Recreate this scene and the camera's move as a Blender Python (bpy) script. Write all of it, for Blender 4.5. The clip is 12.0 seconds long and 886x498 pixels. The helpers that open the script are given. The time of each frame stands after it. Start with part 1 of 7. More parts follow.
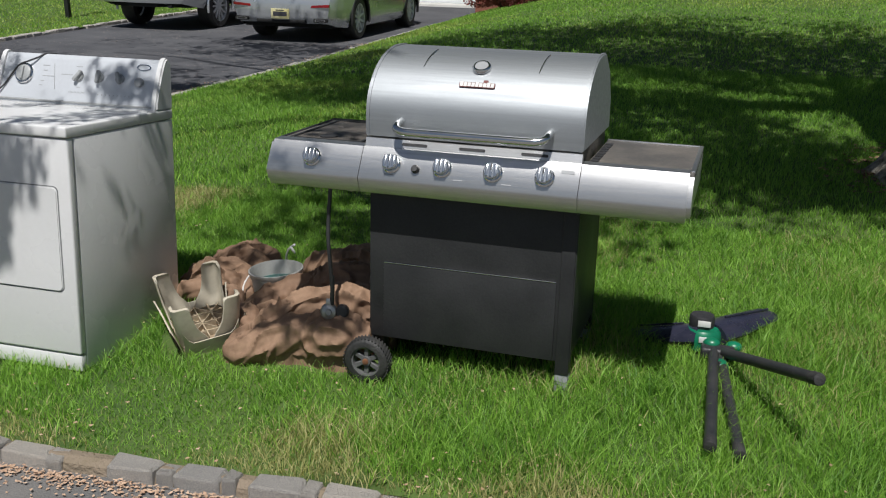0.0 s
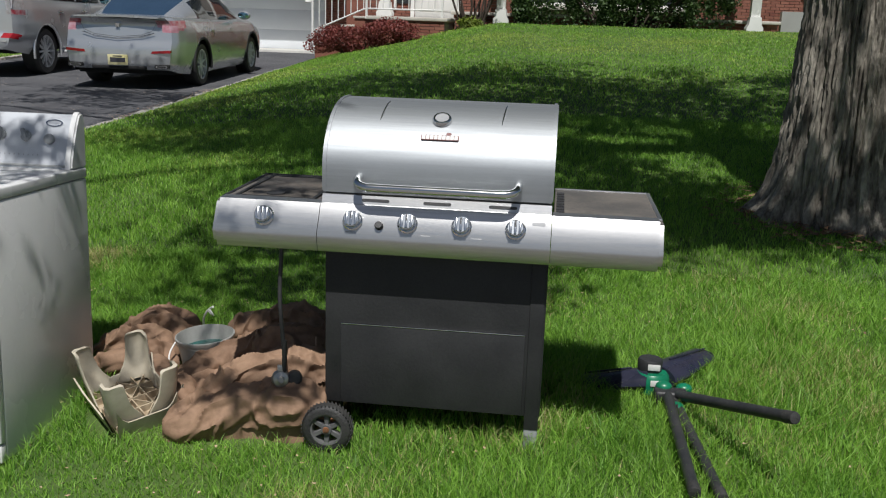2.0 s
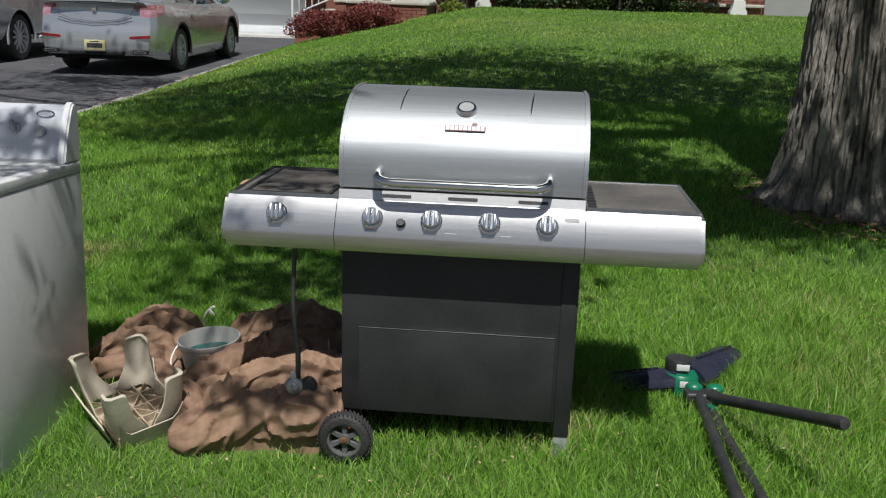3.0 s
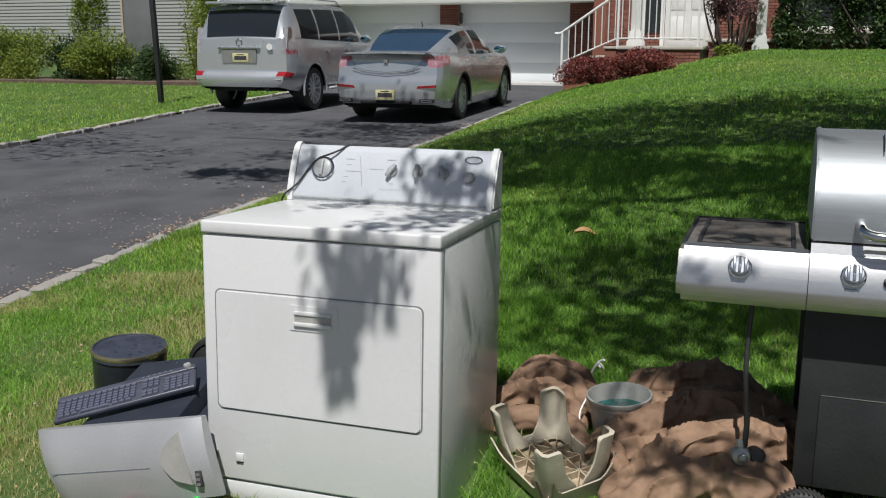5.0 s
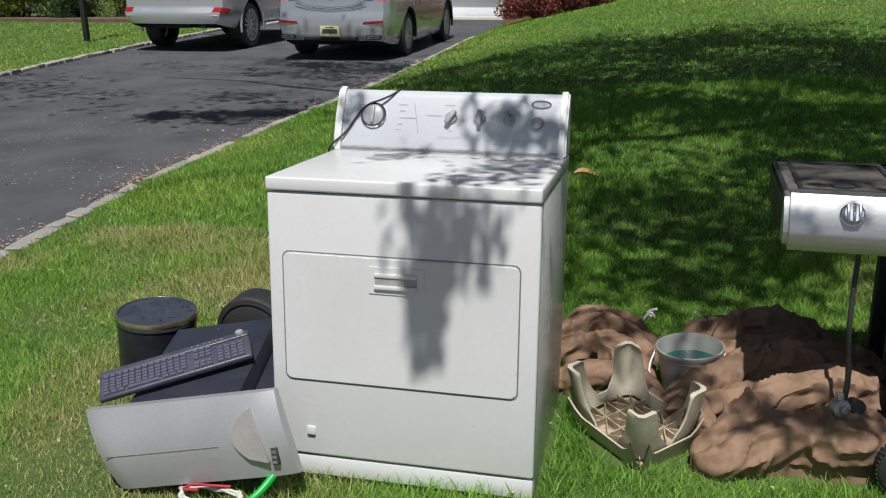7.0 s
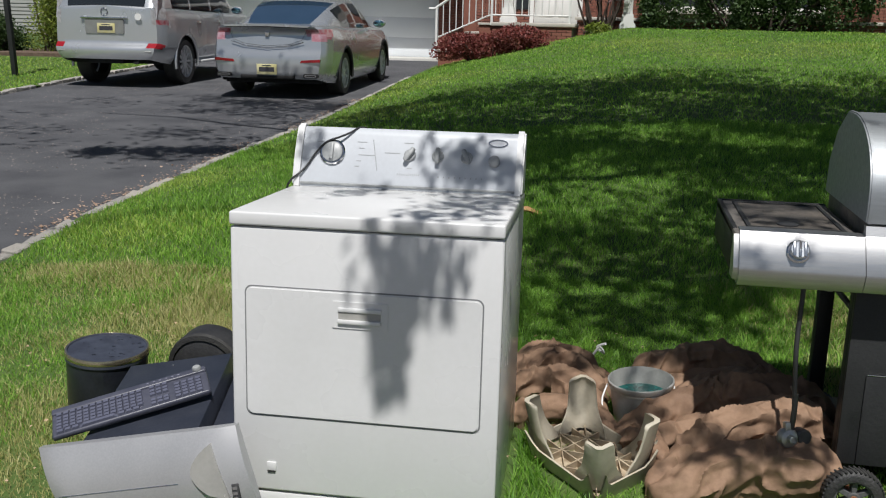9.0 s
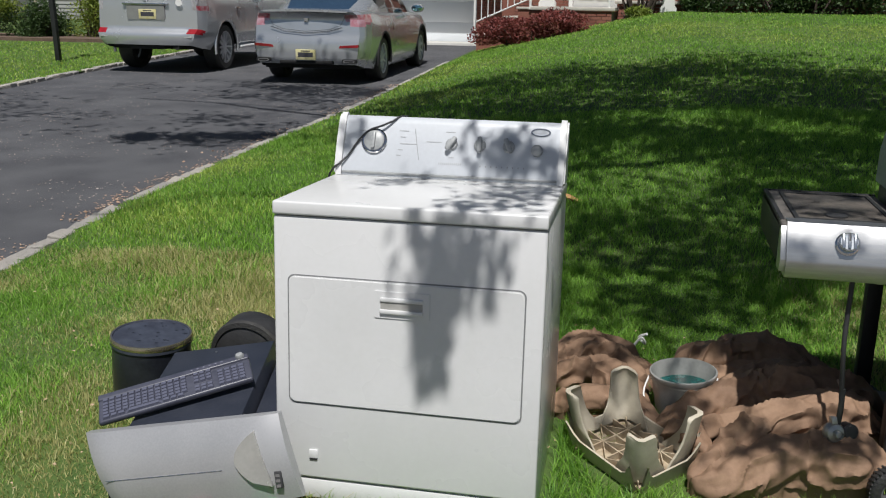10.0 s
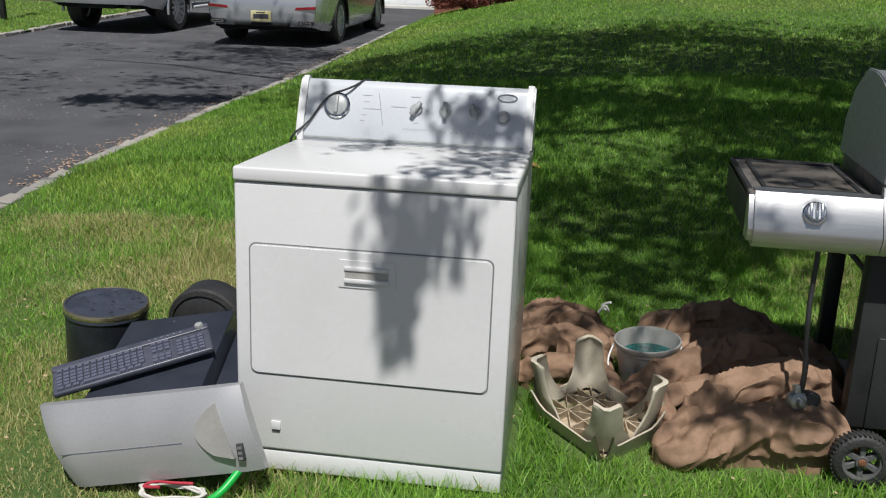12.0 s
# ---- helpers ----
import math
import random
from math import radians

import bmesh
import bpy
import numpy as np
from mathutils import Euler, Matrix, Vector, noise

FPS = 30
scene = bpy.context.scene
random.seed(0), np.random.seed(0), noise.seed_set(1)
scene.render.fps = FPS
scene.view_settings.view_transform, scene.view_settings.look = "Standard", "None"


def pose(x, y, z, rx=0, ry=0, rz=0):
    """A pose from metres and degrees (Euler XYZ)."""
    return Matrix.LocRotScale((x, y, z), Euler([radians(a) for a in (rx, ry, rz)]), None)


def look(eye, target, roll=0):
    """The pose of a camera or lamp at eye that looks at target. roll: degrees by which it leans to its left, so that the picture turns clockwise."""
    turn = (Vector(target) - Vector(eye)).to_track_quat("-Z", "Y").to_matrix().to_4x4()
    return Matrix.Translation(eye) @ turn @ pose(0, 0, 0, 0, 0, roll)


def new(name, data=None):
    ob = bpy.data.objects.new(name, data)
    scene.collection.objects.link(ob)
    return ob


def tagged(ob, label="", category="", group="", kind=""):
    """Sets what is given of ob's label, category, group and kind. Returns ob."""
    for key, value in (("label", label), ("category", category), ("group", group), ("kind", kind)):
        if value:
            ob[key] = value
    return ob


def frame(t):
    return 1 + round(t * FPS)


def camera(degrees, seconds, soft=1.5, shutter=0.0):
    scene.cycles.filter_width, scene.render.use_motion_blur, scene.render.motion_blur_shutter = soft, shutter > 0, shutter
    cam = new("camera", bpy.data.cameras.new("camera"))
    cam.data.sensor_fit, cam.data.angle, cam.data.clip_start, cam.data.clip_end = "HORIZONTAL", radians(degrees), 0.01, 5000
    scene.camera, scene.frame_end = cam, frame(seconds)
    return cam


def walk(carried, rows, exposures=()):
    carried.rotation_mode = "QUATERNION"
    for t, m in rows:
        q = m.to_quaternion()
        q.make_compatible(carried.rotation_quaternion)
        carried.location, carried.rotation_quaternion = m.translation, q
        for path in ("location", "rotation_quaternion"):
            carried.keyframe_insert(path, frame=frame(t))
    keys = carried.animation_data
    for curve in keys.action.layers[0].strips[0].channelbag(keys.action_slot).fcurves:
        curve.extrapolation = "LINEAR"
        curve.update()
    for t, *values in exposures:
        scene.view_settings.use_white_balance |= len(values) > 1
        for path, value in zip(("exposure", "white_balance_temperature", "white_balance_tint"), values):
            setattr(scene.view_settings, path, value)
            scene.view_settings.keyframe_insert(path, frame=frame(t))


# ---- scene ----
cam = camera(50.5, 12.0, soft=1.15)
PATH = [
    (0, (0.084, -0.002, 1.312), (-0.488, 1.828, 0.743), 1.5),
    (0.5, (-0.048, 0.025, 1.312), (-0.501, 1.911, 0.826), 1.9),
    (1, (-0.195, 0.008, 1.329), (-0.509, 1.933, 0.887), 1.6),
    (1.5, (-0.301, -0.001, 1.327), (-0.57, 1.929, 0.875), 1.8),
    (2, (-0.355, 0.01, 1.317), (-0.581, 1.941, 0.845), 1.9),
    (2.5, (-0.426, 0.09, 1.312), (-0.611, 2.02, 0.821), 1.7),
    (3, (-0.516, 0.177, 1.307), (-0.692, 2.105, 0.806), 1.8),
    (3.5, (-0.625, 0.208, 1.297), (-0.944, 2.136, 0.87), 1.7),
    (3.7, (-0.7, 0.19, 1.303), (-1.168, 2.093, 0.907), 0.9),
    (5.3, (-1.249, 0.212, 1.277), (-1.925, 2.045, 0.85), -0.2),
    (5.5, (-1.311, 0.251, 1.295), (-1.989, 2.079, 0.848), -0.8),
    (6, (-1.425, 0.289, 1.292), (-2.043, 2.114, 0.756), -0.3),
    (6.5, (-1.511, 0.292, 1.291), (-2.077, 2.13, 0.745), -0.2),
    (7, (-1.641, 0.252, 1.284), (-2.135, 2.112, 0.739), 0.0),
    (7.5, (-1.693, 0.238, 1.284), (-2.119, 2.12, 0.759), 0.6),
    (7.7, (-1.694, 0.231, 1.28), (-2.106, 2.127, 0.794), 0.7),
    (9.3, (-1.73, 0.19, 1.285), (-2.083, 2.104, 0.822), 1.3),
    (9.5, (-1.738, 0.191, 1.296), (-2.124, 2.095, 0.821), 1.2),
    (10, (-1.733, 0.199, 1.295), (-2.162, 2.089, 0.799), 1.0),
    (10.5, (-1.734, 0.213, 1.294), (-2.123, 2.093, 0.733), 1.3),
    (11, (-1.735, 0.227, 1.299), (-2.096, 2.113, 0.738), 1.5),
    (11.5, (-1.764, 0.235, 1.295), (-2.124, 2.121, 0.732), 1.7),
    (12, (-1.769, 0.242, 1.288), (-2.101, 2.132, 0.724), 1.9),
]
walk(cam, [(t, look(eye, target, roll)) for t, eye, target, roll in PATH])

# ---- daylight ----
SUN_DIR = Vector((-0.07, 0.45, -0.885)).normalized()   # the way the sunlight travels
world = bpy.data.worlds.new("world")
scene.world = world
world.use_nodes = True
wn = world.node_tree.nodes
sky = wn.new("ShaderNodeTexSky")
sky.sky_type = "NISHITA"
sky.sun_disc = False
sky.sun_elevation = math.asin(-SUN_DIR.z)
sky.sun_rotation = math.atan2(-SUN_DIR.x, -SUN_DIR.y)
wn["Background"].inputs["Strength"].default_value = 0.041
world.node_tree.links.new(sky.outputs["Color"], wn["Background"].inputs["Color"])
sun_data = bpy.data.lights.new("sun", "SUN")
sun_data.energy = 4.8
sun_data.angle = radians(0.55)
sun_data.color = (1.0, 0.982, 0.955)
sun = new("sun", sun_data)
sun.matrix_world = look((0, 0, 30), Vector((0, 0, 30)) + SUN_DIR)


# ---- materials ----
def mat(name, color, rough=0.6, metal=0.0, second=None, scale=8.0, fine=90.0, amount=0.5, bump=0.0,
        bump_scale=120.0, rand=0.0, island=0.0, coat=0.0, stretch=(1, 1, 1), rough_var=0.1, detail=4.0):
    """A surface with colour variation at two scales, uneven gloss and fine relief."""
    m = bpy.data.materials.new(name)
    m.use_nodes = True
    nt = m.node_tree
    n, l = nt.nodes, nt.links
    p = n["Principled BSDF"]
    p.inputs["Metallic"].default_value = metal
    if coat:
        p.inputs["Coat Weight"].default_value = coat
        p.inputs["Coat Roughness"].default_value = 0.05
    tc = n.new("ShaderNodeTexCoord")
    mp = n.new("ShaderNodeMapping")
    mp.inputs["Scale"].default_value = stretch
    l.new(tc.outputs["Object"], mp.inputs["Vector"])
    big = n.new("ShaderNodeTexNoise")
    big.inputs["Scale"].default_value = scale
    big.inputs["Detail"].default_value = detail
    l.new(mp.outputs["Vector"], big.inputs["Vector"])
    small = n.new("ShaderNodeTexNoise")
    small.inputs["Scale"].default_value = fine
    small.inputs["Detail"].default_value = 3.0
    l.new(mp.outputs["Vector"], small.inputs["Vector"])
    add = n.new("ShaderNodeMath")
    add.operation = "MULTIPLY_ADD"
    l.new(small.outputs["Fac"], add.inputs[0])
    add.inputs[1].default_value = 0.5
    l.new(big.outputs["Fac"], add.inputs[2])
    ramp = n.new("ShaderNodeMapRange")
    ramp.inputs["From Min"].default_value = 0.55
    ramp.inputs["From Max"].default_value = 0.95
    l.new(add.outputs[0], ramp.inputs["Value"])
    fac = ramp.outputs["Result"]
    if rand or island:
        src = n.new("ShaderNodeNewGeometry").outputs["Random Per Island"] if island else n.new("ShaderNodeObjectInfo").outputs["Random"]
        ma = n.new("ShaderNodeMath")
        ma.operation = "MULTIPLY_ADD"
        l.new(src, ma.inputs[0])
        ma.inputs[1].default_value = rand + island
        sub = n.new("ShaderNodeMath")
        sub.operation = "MULTIPLY"
        sub.inputs[1].default_value = 1.0 - min(1.0, rand + island)
        l.new(fac, sub.inputs[0])
        l.new(sub.outputs[0], ma.inputs[2])
        fac = ma.outputs[0]
    mix = n.new("ShaderNodeMix")
    mix.data_type = "RGBA"
    second = second or tuple(c * (1 - 0.35 * amount) for c in color)
    mix.inputs["A"].default_value = (*color, 1)
    mix.inputs["B"].default_value = (*second, 1)
    l.new(fac, mix.inputs["Factor"])
    l.new(mix.outputs["Result"], p.inputs["Base Color"])
    rr = n.new("ShaderNodeMapRange")
    rr.inputs["To Min"].default_value = max(0.02, rough - rough_var)
    rr.inputs["To Max"].default_value = min(1.0, rough + rough_var)
    l.new(big.outputs["Fac"], rr.inputs["Value"])
    l.new(rr.outputs["Result"], p.inputs["Roughness"])
    if bump:
        bn = n.new("ShaderNodeTexNoise")
        bn.inputs["Scale"].default_value = bump_scale
        bn.inputs["Detail"].default_value = 4.0
        l.new(mp.outputs["Vector"], bn.inputs["Vector"])
        b = n.new("ShaderNodeBump")
        b.inputs["Strength"].default_value = bump
        b.inputs["Distance"].default_value = 0.01
        l.new(bn.outputs["Fac"], b.inputs["Height"])
        l.new(b.outputs["Normal"], p.inputs["Normal"])
    return m


def leafy(name, color, second, glow=0.35, island=0.7, rough=0.55):
    """A thin leaf that lets some light through."""
    m = mat(name, color, rough, second=second, island=island, scale=3.0)
    nt = m.node_tree
    p = nt.nodes["Principled BSDF"]
    out = nt.nodes["Material Output"]
    tr = nt.nodes.new("ShaderNodeBsdfTranslucent")
    mixs = nt.nodes.new("ShaderNodeMixShader")
    mixs.inputs["Fac"].default_value = glow
    nt.links.new(p.inputs["Base Color"].links[0].from_socket, tr.inputs["Color"])
    nt.links.new(p.outputs["BSDF"], mixs.inputs[1])
    nt.links.new(tr.outputs["BSDF"], mixs.inputs[2])
    nt.links.new(mixs.outputs["Shader"], out.inputs["Surface"])
    return m


def glass(name, color, rough=0.03):
    m = mat(name, color, rough, scale=2.0, rough_var=0.02)
    p = m.node_tree.nodes["Principled BSDF"]
    p.inputs["Transmission Weight"].default_value = 0.85
    p.inputs["IOR"].default_value = 1.5
    return m


M_SOIL = mat("lawn_soil", (0.040, 0.085, 0.014), 0.9, second=(0.085, 0.130, 0.026), scale=1.2, fine=40, bump=0.6, bump_scale=60)
M_BLADE = leafy("grass_blade", (0.075, 0.22, 0.022), (0.38, 0.64, 0.095), 0.45, 0.72)
# dry blades with the yellow-green of sunlit lawn put into their colour
M_PALE_SUNLIT = leafy("sunlit_pale_blade", (0.22, 0.34, 0.05), (0.50, 0.62, 0.13), 0.4)
M_DRY = leafy("dry_grass_blade", (0.30, 0.32, 0.09), (0.62, 0.56, 0.28), 0.35)
M_ASPHALT = mat("asphalt", (0.052, 0.053, 0.060), 0.85, second=(0.095, 0.096, 0.103), scale=1.5, fine=220, bump=0.5, bump_scale=260)
M_STREET = mat("old_asphalt", (0.10, 0.10, 0.10), 0.9, second=(0.19, 0.18, 0.17), scale=2.5, fine=160, bump=0.5, bump_scale=200)
M_COBBLE = mat("granite_block", (0.27, 0.268, 0.265), 0.85, second=(0.54, 0.49, 0.43), scale=26, fine=150, bump=0.9, bump_scale=55, rand=0.5)
M_CONCRETE = mat("concrete", (0.62, 0.61, 0.58), 0.85, second=(0.46, 0.45, 0.42), scale=3, bump=0.3)
M_ENAMEL = mat("white_enamel", (0.70, 0.70, 0.70), 0.28, second=(0.66, 0.66, 0.655), scale=4, fine=60, rough_var=0.06)
M_STEEL = mat("brushed_steel", (0.66, 0.66, 0.66), 0.40, 1.0, second=(0.54, 0.54, 0.54), scale=5, fine=70, stretch=(1, 22, 22), bump=0.05, bump_scale=160)
M_HOOD = mat("brushed_hood_steel", (0.46, 0.485, 0.505), 0.58, 1.0, second=(0.38, 0.40, 0.42), scale=3, fine=70, stretch=(1, 22, 22), bump=0.04, bump_scale=160)
M_STEEL_SHINY = mat("polished_steel", (0.74, 0.74, 0.73), 0.14, 1.0, second=(0.62, 0.62, 0.61), scale=8, stretch=(1, 8, 8))
M_BLACK_PAINT = mat("black_painted_steel", (0.020, 0.021, 0.022), 0.5, second=(0.031, 0.032, 0.033), scale=6, fine=150, bump=0.08)
M_BLACK_PAINT.node_tree.nodes["Principled BSDF"].inputs["Specular IOR Level"].default_value = 0.32
M_BLACK = mat("black_plastic", (0.02, 0.02, 0.022), 0.5, second=(0.04, 0.04, 0.042), scale=10, bump=0.15)
M_RUBBER = mat("dark_rubber", (0.020, 0.020, 0.021), 0.6, second=(0.042, 0.041, 0.039), scale=12, bump=0.3)
M_BARK = mat("bark", (0.070, 0.060, 0.047), 0.95, second=(0.34, 0.31, 0.26), scale=16, fine=70, bump=1.0, bump_scale=90, stretch=(1, 1, 0.28))
M_BRICK = mat("red_brick", (0.19, 0.065, 0.045), 0.85, second=(0.27, 0.11, 0.075), scale=3, fine=60, bump=0.4, rand=0.5)
M_MORTAR = mat("mortar", (0.32, 0.28, 0.25), 0.95, scale=6, bump=0.4)
M_WHITE_PAINT = mat("white_paint", (0.78, 0.78, 0.76), 0.5, second=(0.70, 0.70, 0.68), scale=3)


# ---- mesh helpers ----
def box(bm, x0, x1, y0, y1, z0, z1, bevel=0.0, seg=2, m=None):
    r = bmesh.ops.create_cube(bm, size=1.0)
    vs = r["verts"]
    for v in vs:
        v.co = Vector(((x0 + x1) / 2 + v.co.x * (x1 - x0), (y0 + y1) / 2 + v.co.y * (y1 - y0), (z0 + z1) / 2 + v.co.z * (z1 - z0)))
    if bevel:
        es = list({e for v in vs for e in v.link_edges})
        out = bmesh.ops.bevel(bm, geom=es, offset=bevel, segments=seg, affect="EDGES", profile=0.5)
        vs = list({v for f in out["faces"] for v in f.verts} | {v for v in vs if v.is_valid})
    if m is not None:
        bmesh.ops.transform(bm, matrix=m, verts=vs)
    return vs


def cyl(bm, p0, p1, r0, r1=None, seg=20, caps=True):
    r1 = r0 if r1 is None else r1
    p0, p1 = Vector(p0), Vector(p1)
    d = p1 - p0
    vs = bmesh.ops.create_cone(bm, cap_ends=caps, segments=seg, radius1=r0, radius2=r1, depth=d.length)["verts"]
    bmesh.ops.transform(bm, matrix=Matrix.Translation((p0 + p1) / 2) @ d.to_track_quat("Z", "Y").to_matrix().to_4x4(), verts=vs)
    return vs


def ball(bm, c, r, s=(1, 1, 1), u=16, v=10):
    vs = bmesh.ops.create_uvsphere(bm, u_segments=u, v_segments=v, radius=r)["verts"]
    for q in vs:
        q.co = Vector((c[0] + q.co.x * s[0], c[1] + q.co.y * s[1], c[2] + q.co.z * s[2]))
    return vs


def sweep(bm, pts, radii, seg=8, cap=True):
    """A tube along points, with a radius for each."""
    pts = [Vector(p) for p in pts]
    if not hasattr(radii, "__len__"):
        radii = [radii] * len(pts)
    rings, up = [], None
    for i, p in enumerate(pts):
        d = (pts[min(i + 1, len(pts) - 1)] - pts[max(i - 1, 0)]).normalized()
        if up is None:
            up = d.orthogonal().normalized()
        up = (up - d * up.dot(d)).normalized()
        side = d.cross(up)
        rings.append([bm.verts.new(p + (up * math.cos(a) + side * math.sin(a)) * radii[i]) for a in (2 * math.pi * k / seg for k in range(seg))])
    for a, b in zip(rings, rings[1:]):
        for k in range(seg):
            bm.faces.new((a[k], a[(k + 1) % seg], b[(k + 1) % seg], b[k]))
    if cap:
        bm.faces.new(rings[0][::-1])
        bm.faces.new(rings[-1])
    return [v for r in rings for v in r]


def lathe(bm, prof, c=(0, 0, 0), seg=32, m=None):
    """A turned shape: prof is a list of (radius, height)."""
    rings, vs = [], []
    for r, z in prof:
        ring = [bm.verts.new((c[0] + r * math.cos(2 * math.pi * k / seg), c[1] + r * math.sin(2 * math.pi * k / seg), c[2] + z)) for k in range(seg)]
        rings.append(ring)
        vs += ring
    for a, b in zip(rings, rings[1:]):
        for k in range(seg):
            bm.faces.new((a[k], a[(k + 1) % seg], b[(k + 1) % seg], b[k]))
    ringed = prof[0] == prof[-1]
    if prof[0][0] > 1e-4 and not ringed:
        bm.faces.new(rings[0][::-1])
    if prof[-1][0] > 1e-4 and not ringed:
        bm.faces.new(rings[-1])
    if m is not None:
        bmesh.ops.transform(bm, matrix=m, verts=vs)
    return vs


def prism(bm, poly, axis, a, b):
    """A straight extrusion of a closed outline. axis x: poly is (y, z); y: (x, z); z: (x, y)."""
    def put(u, v, w):
        return {"x": (w, u, v), "y": (u, w, v), "z": (u, v, w)}[axis]
    p = [bm.verts.new(put(u, v, a)) for u, v in poly]
    q = [bm.verts.new(put(u, v, b)) for u, v in poly]
    n = len(poly)
    fs = [bm.faces.new(p[::-1]), bm.faces.new(q)]
    for k in range(n):
        fs.append(bm.faces.new((p[k], p[(k + 1) % n], q[(k + 1) % n], q[k])))
    bmesh.ops.recalc_face_normals(bm, faces=fs)
    return p + q


def finish(name, bm, material, smooth=40):
    bmesh.ops.recalc_face_normals(bm, faces=bm.faces[:])
    me = bpy.data.meshes.new(name)
    bm.to_mesh(me)
    bm.free()
    for mm in material if isinstance(material, (list, tuple)) else [material]:
        me.materials.append(mm)
    if smooth:
        me.polygons.foreach_set("use_smooth", [True] * len(me.polygons))
        me.set_sharp_from_angle(angle=radians(smooth))
    return me


def part(name, bm, material, parent=None, label="", smooth=40):
    ob = new(name, finish(name, bm, material, smooth))
    if parent is not None:
        ob.parent = parent
    if label:
        tagged(ob, label)
    return ob


def thing(name, m, label, category, group="", kind=""):
    ob = new(name)
    ob.matrix_world = m
    ob.empty_display_size = 0.1
    return tagged(ob, label, category, group, kind)


def solo(name, bm, material, label, category="", group="", kind="", smooth=40, m=None):
    ob = part(name, bm, material, None, "", smooth)
    if m is not None:
        ob.matrix_world = m
    return tagged(ob, label, category, group, kind)


def B():
    return bmesh.new()


# ---- the ground ----
def lerp(v, xs, ys):
    return float(np.interp(v, xs, ys))


def drive_z(y):
    return -0.12 + 0.025 * (y - 2.2)


def drive_right(y):
    return lerp(y, (2, 4.5, 5.9, 7.9, 11.1, 18.3, 30), (-4.85, -5.03, -5.22, -5.29, -5.33, -5.78, -6.4))


def drive_left(y):
    return lerp(y, (2, 9, 11.6, 15, 30), (-9.6, -10.2, -10.6, -11.1, -12.9))


def kerb_y(x):
    return 2.075 + 0.09 * (x + 1.4)


def lawn_z(x, y):
    """Height of the lawn; it rises from the street to the house, and falls to the driveway."""
    d = drive_z(y) + 0.03
    if x <= drive_left(y):
        return d + 0.03 * min(1.0, drive_left(y) - x) + 0.004 * (drive_left(y) - x)
    main = lerp(y, (1.5, 1.95, 2.5, 2.9, 5.5, 12, 20, 40), (-0.09, -0.085, -0.055, -0.01, 0.21, 0.72, 1.30, 1.5))
    u = max(0.0, min(1.0, (x - drive_right(y)) / 4.2))
    s = u * (1.22 - 0.22 * u)
    return d + (main - d) * s + 0.012 * noise.noise((x * 0.9, y * 0.9, 0.0)) * min(1, u * 4)


def sheet(name, xs, rows, zf, material, label):
    """A ground sheet: rows are (y, x0, x1), each cut in xs steps."""
    verts, faces = [], []
    n = xs + 1
    for y, x0, x1 in rows:
        for i in range(n):
            x = x0 + (x1 - x0) * i / xs
            yy = max(y, kerb_y(x)) if name == "lawn" and y > LAWN_YS[0] else (kerb_y(x) if name == "lawn" else y)
            verts.append((x, yy, zf(x, yy)))
    for j in range(len(rows) - 1):
        for i in range(xs):
            a = j * n + i
            faces.append((a, a + 1, a + n + 1, a + n))
    me = bpy.data.meshes.new(name)
    me.from_pydata(verts, [], faces)
    me.materials.append(material)
    me.polygons.foreach_set("use_smooth", [True] * len(me.polygons))
    return tagged(new(name, me), label, "ground", "", "structure")


def steps(a, b, n):
    return [a + (b - a) * i / n for i in range(n + 1)]


LAWN_YS = [1.70, 1.82, 1.95, 2.1, 2.25, 2.4] + steps(2.6, 12, 40) + steps(12.5, 26, 27)
sheet("lawn", 90, [(y, drive_right(y), 14.0) for y in LAWN_YS], lawn_z, M_SOIL, "green mown lawn rising to the house")
sheet("lawn_across_driveway", 20, [(y, -40.0, drive_left(y)) for y in steps(2.0, 40, 60)], lawn_z, M_SOIL, "green lawn strip beyond the driveway")
sheet("driveway", 12, [(y, drive_left(y), drive_right(y)) for y in steps(0.5, 25.5, 60)], lambda x, y: drive_z(y), M_ASPHALT, "dark asphalt driveway strewn with fallen petals")
sheet("road", 10, [(y, -60.0, 60.0) for y in (-60, -20, -8, 0, 1, 1.6)] + [(2.9, -60.0, 60.0)], lambda x, y: -0.112 - 0.004 * max(0, 2 - y), M_STREET, "worn grey asphalt street")
far_bm = B()
prism(far_bm, [(-3000, -60), (3000, -60), (3000, 3000), (-3000, 3000)], "z", -1.0, -0.75)
solo("ground", far_bm, M_SOIL, "grass land reaching the horizon", "ground", "", "structure")


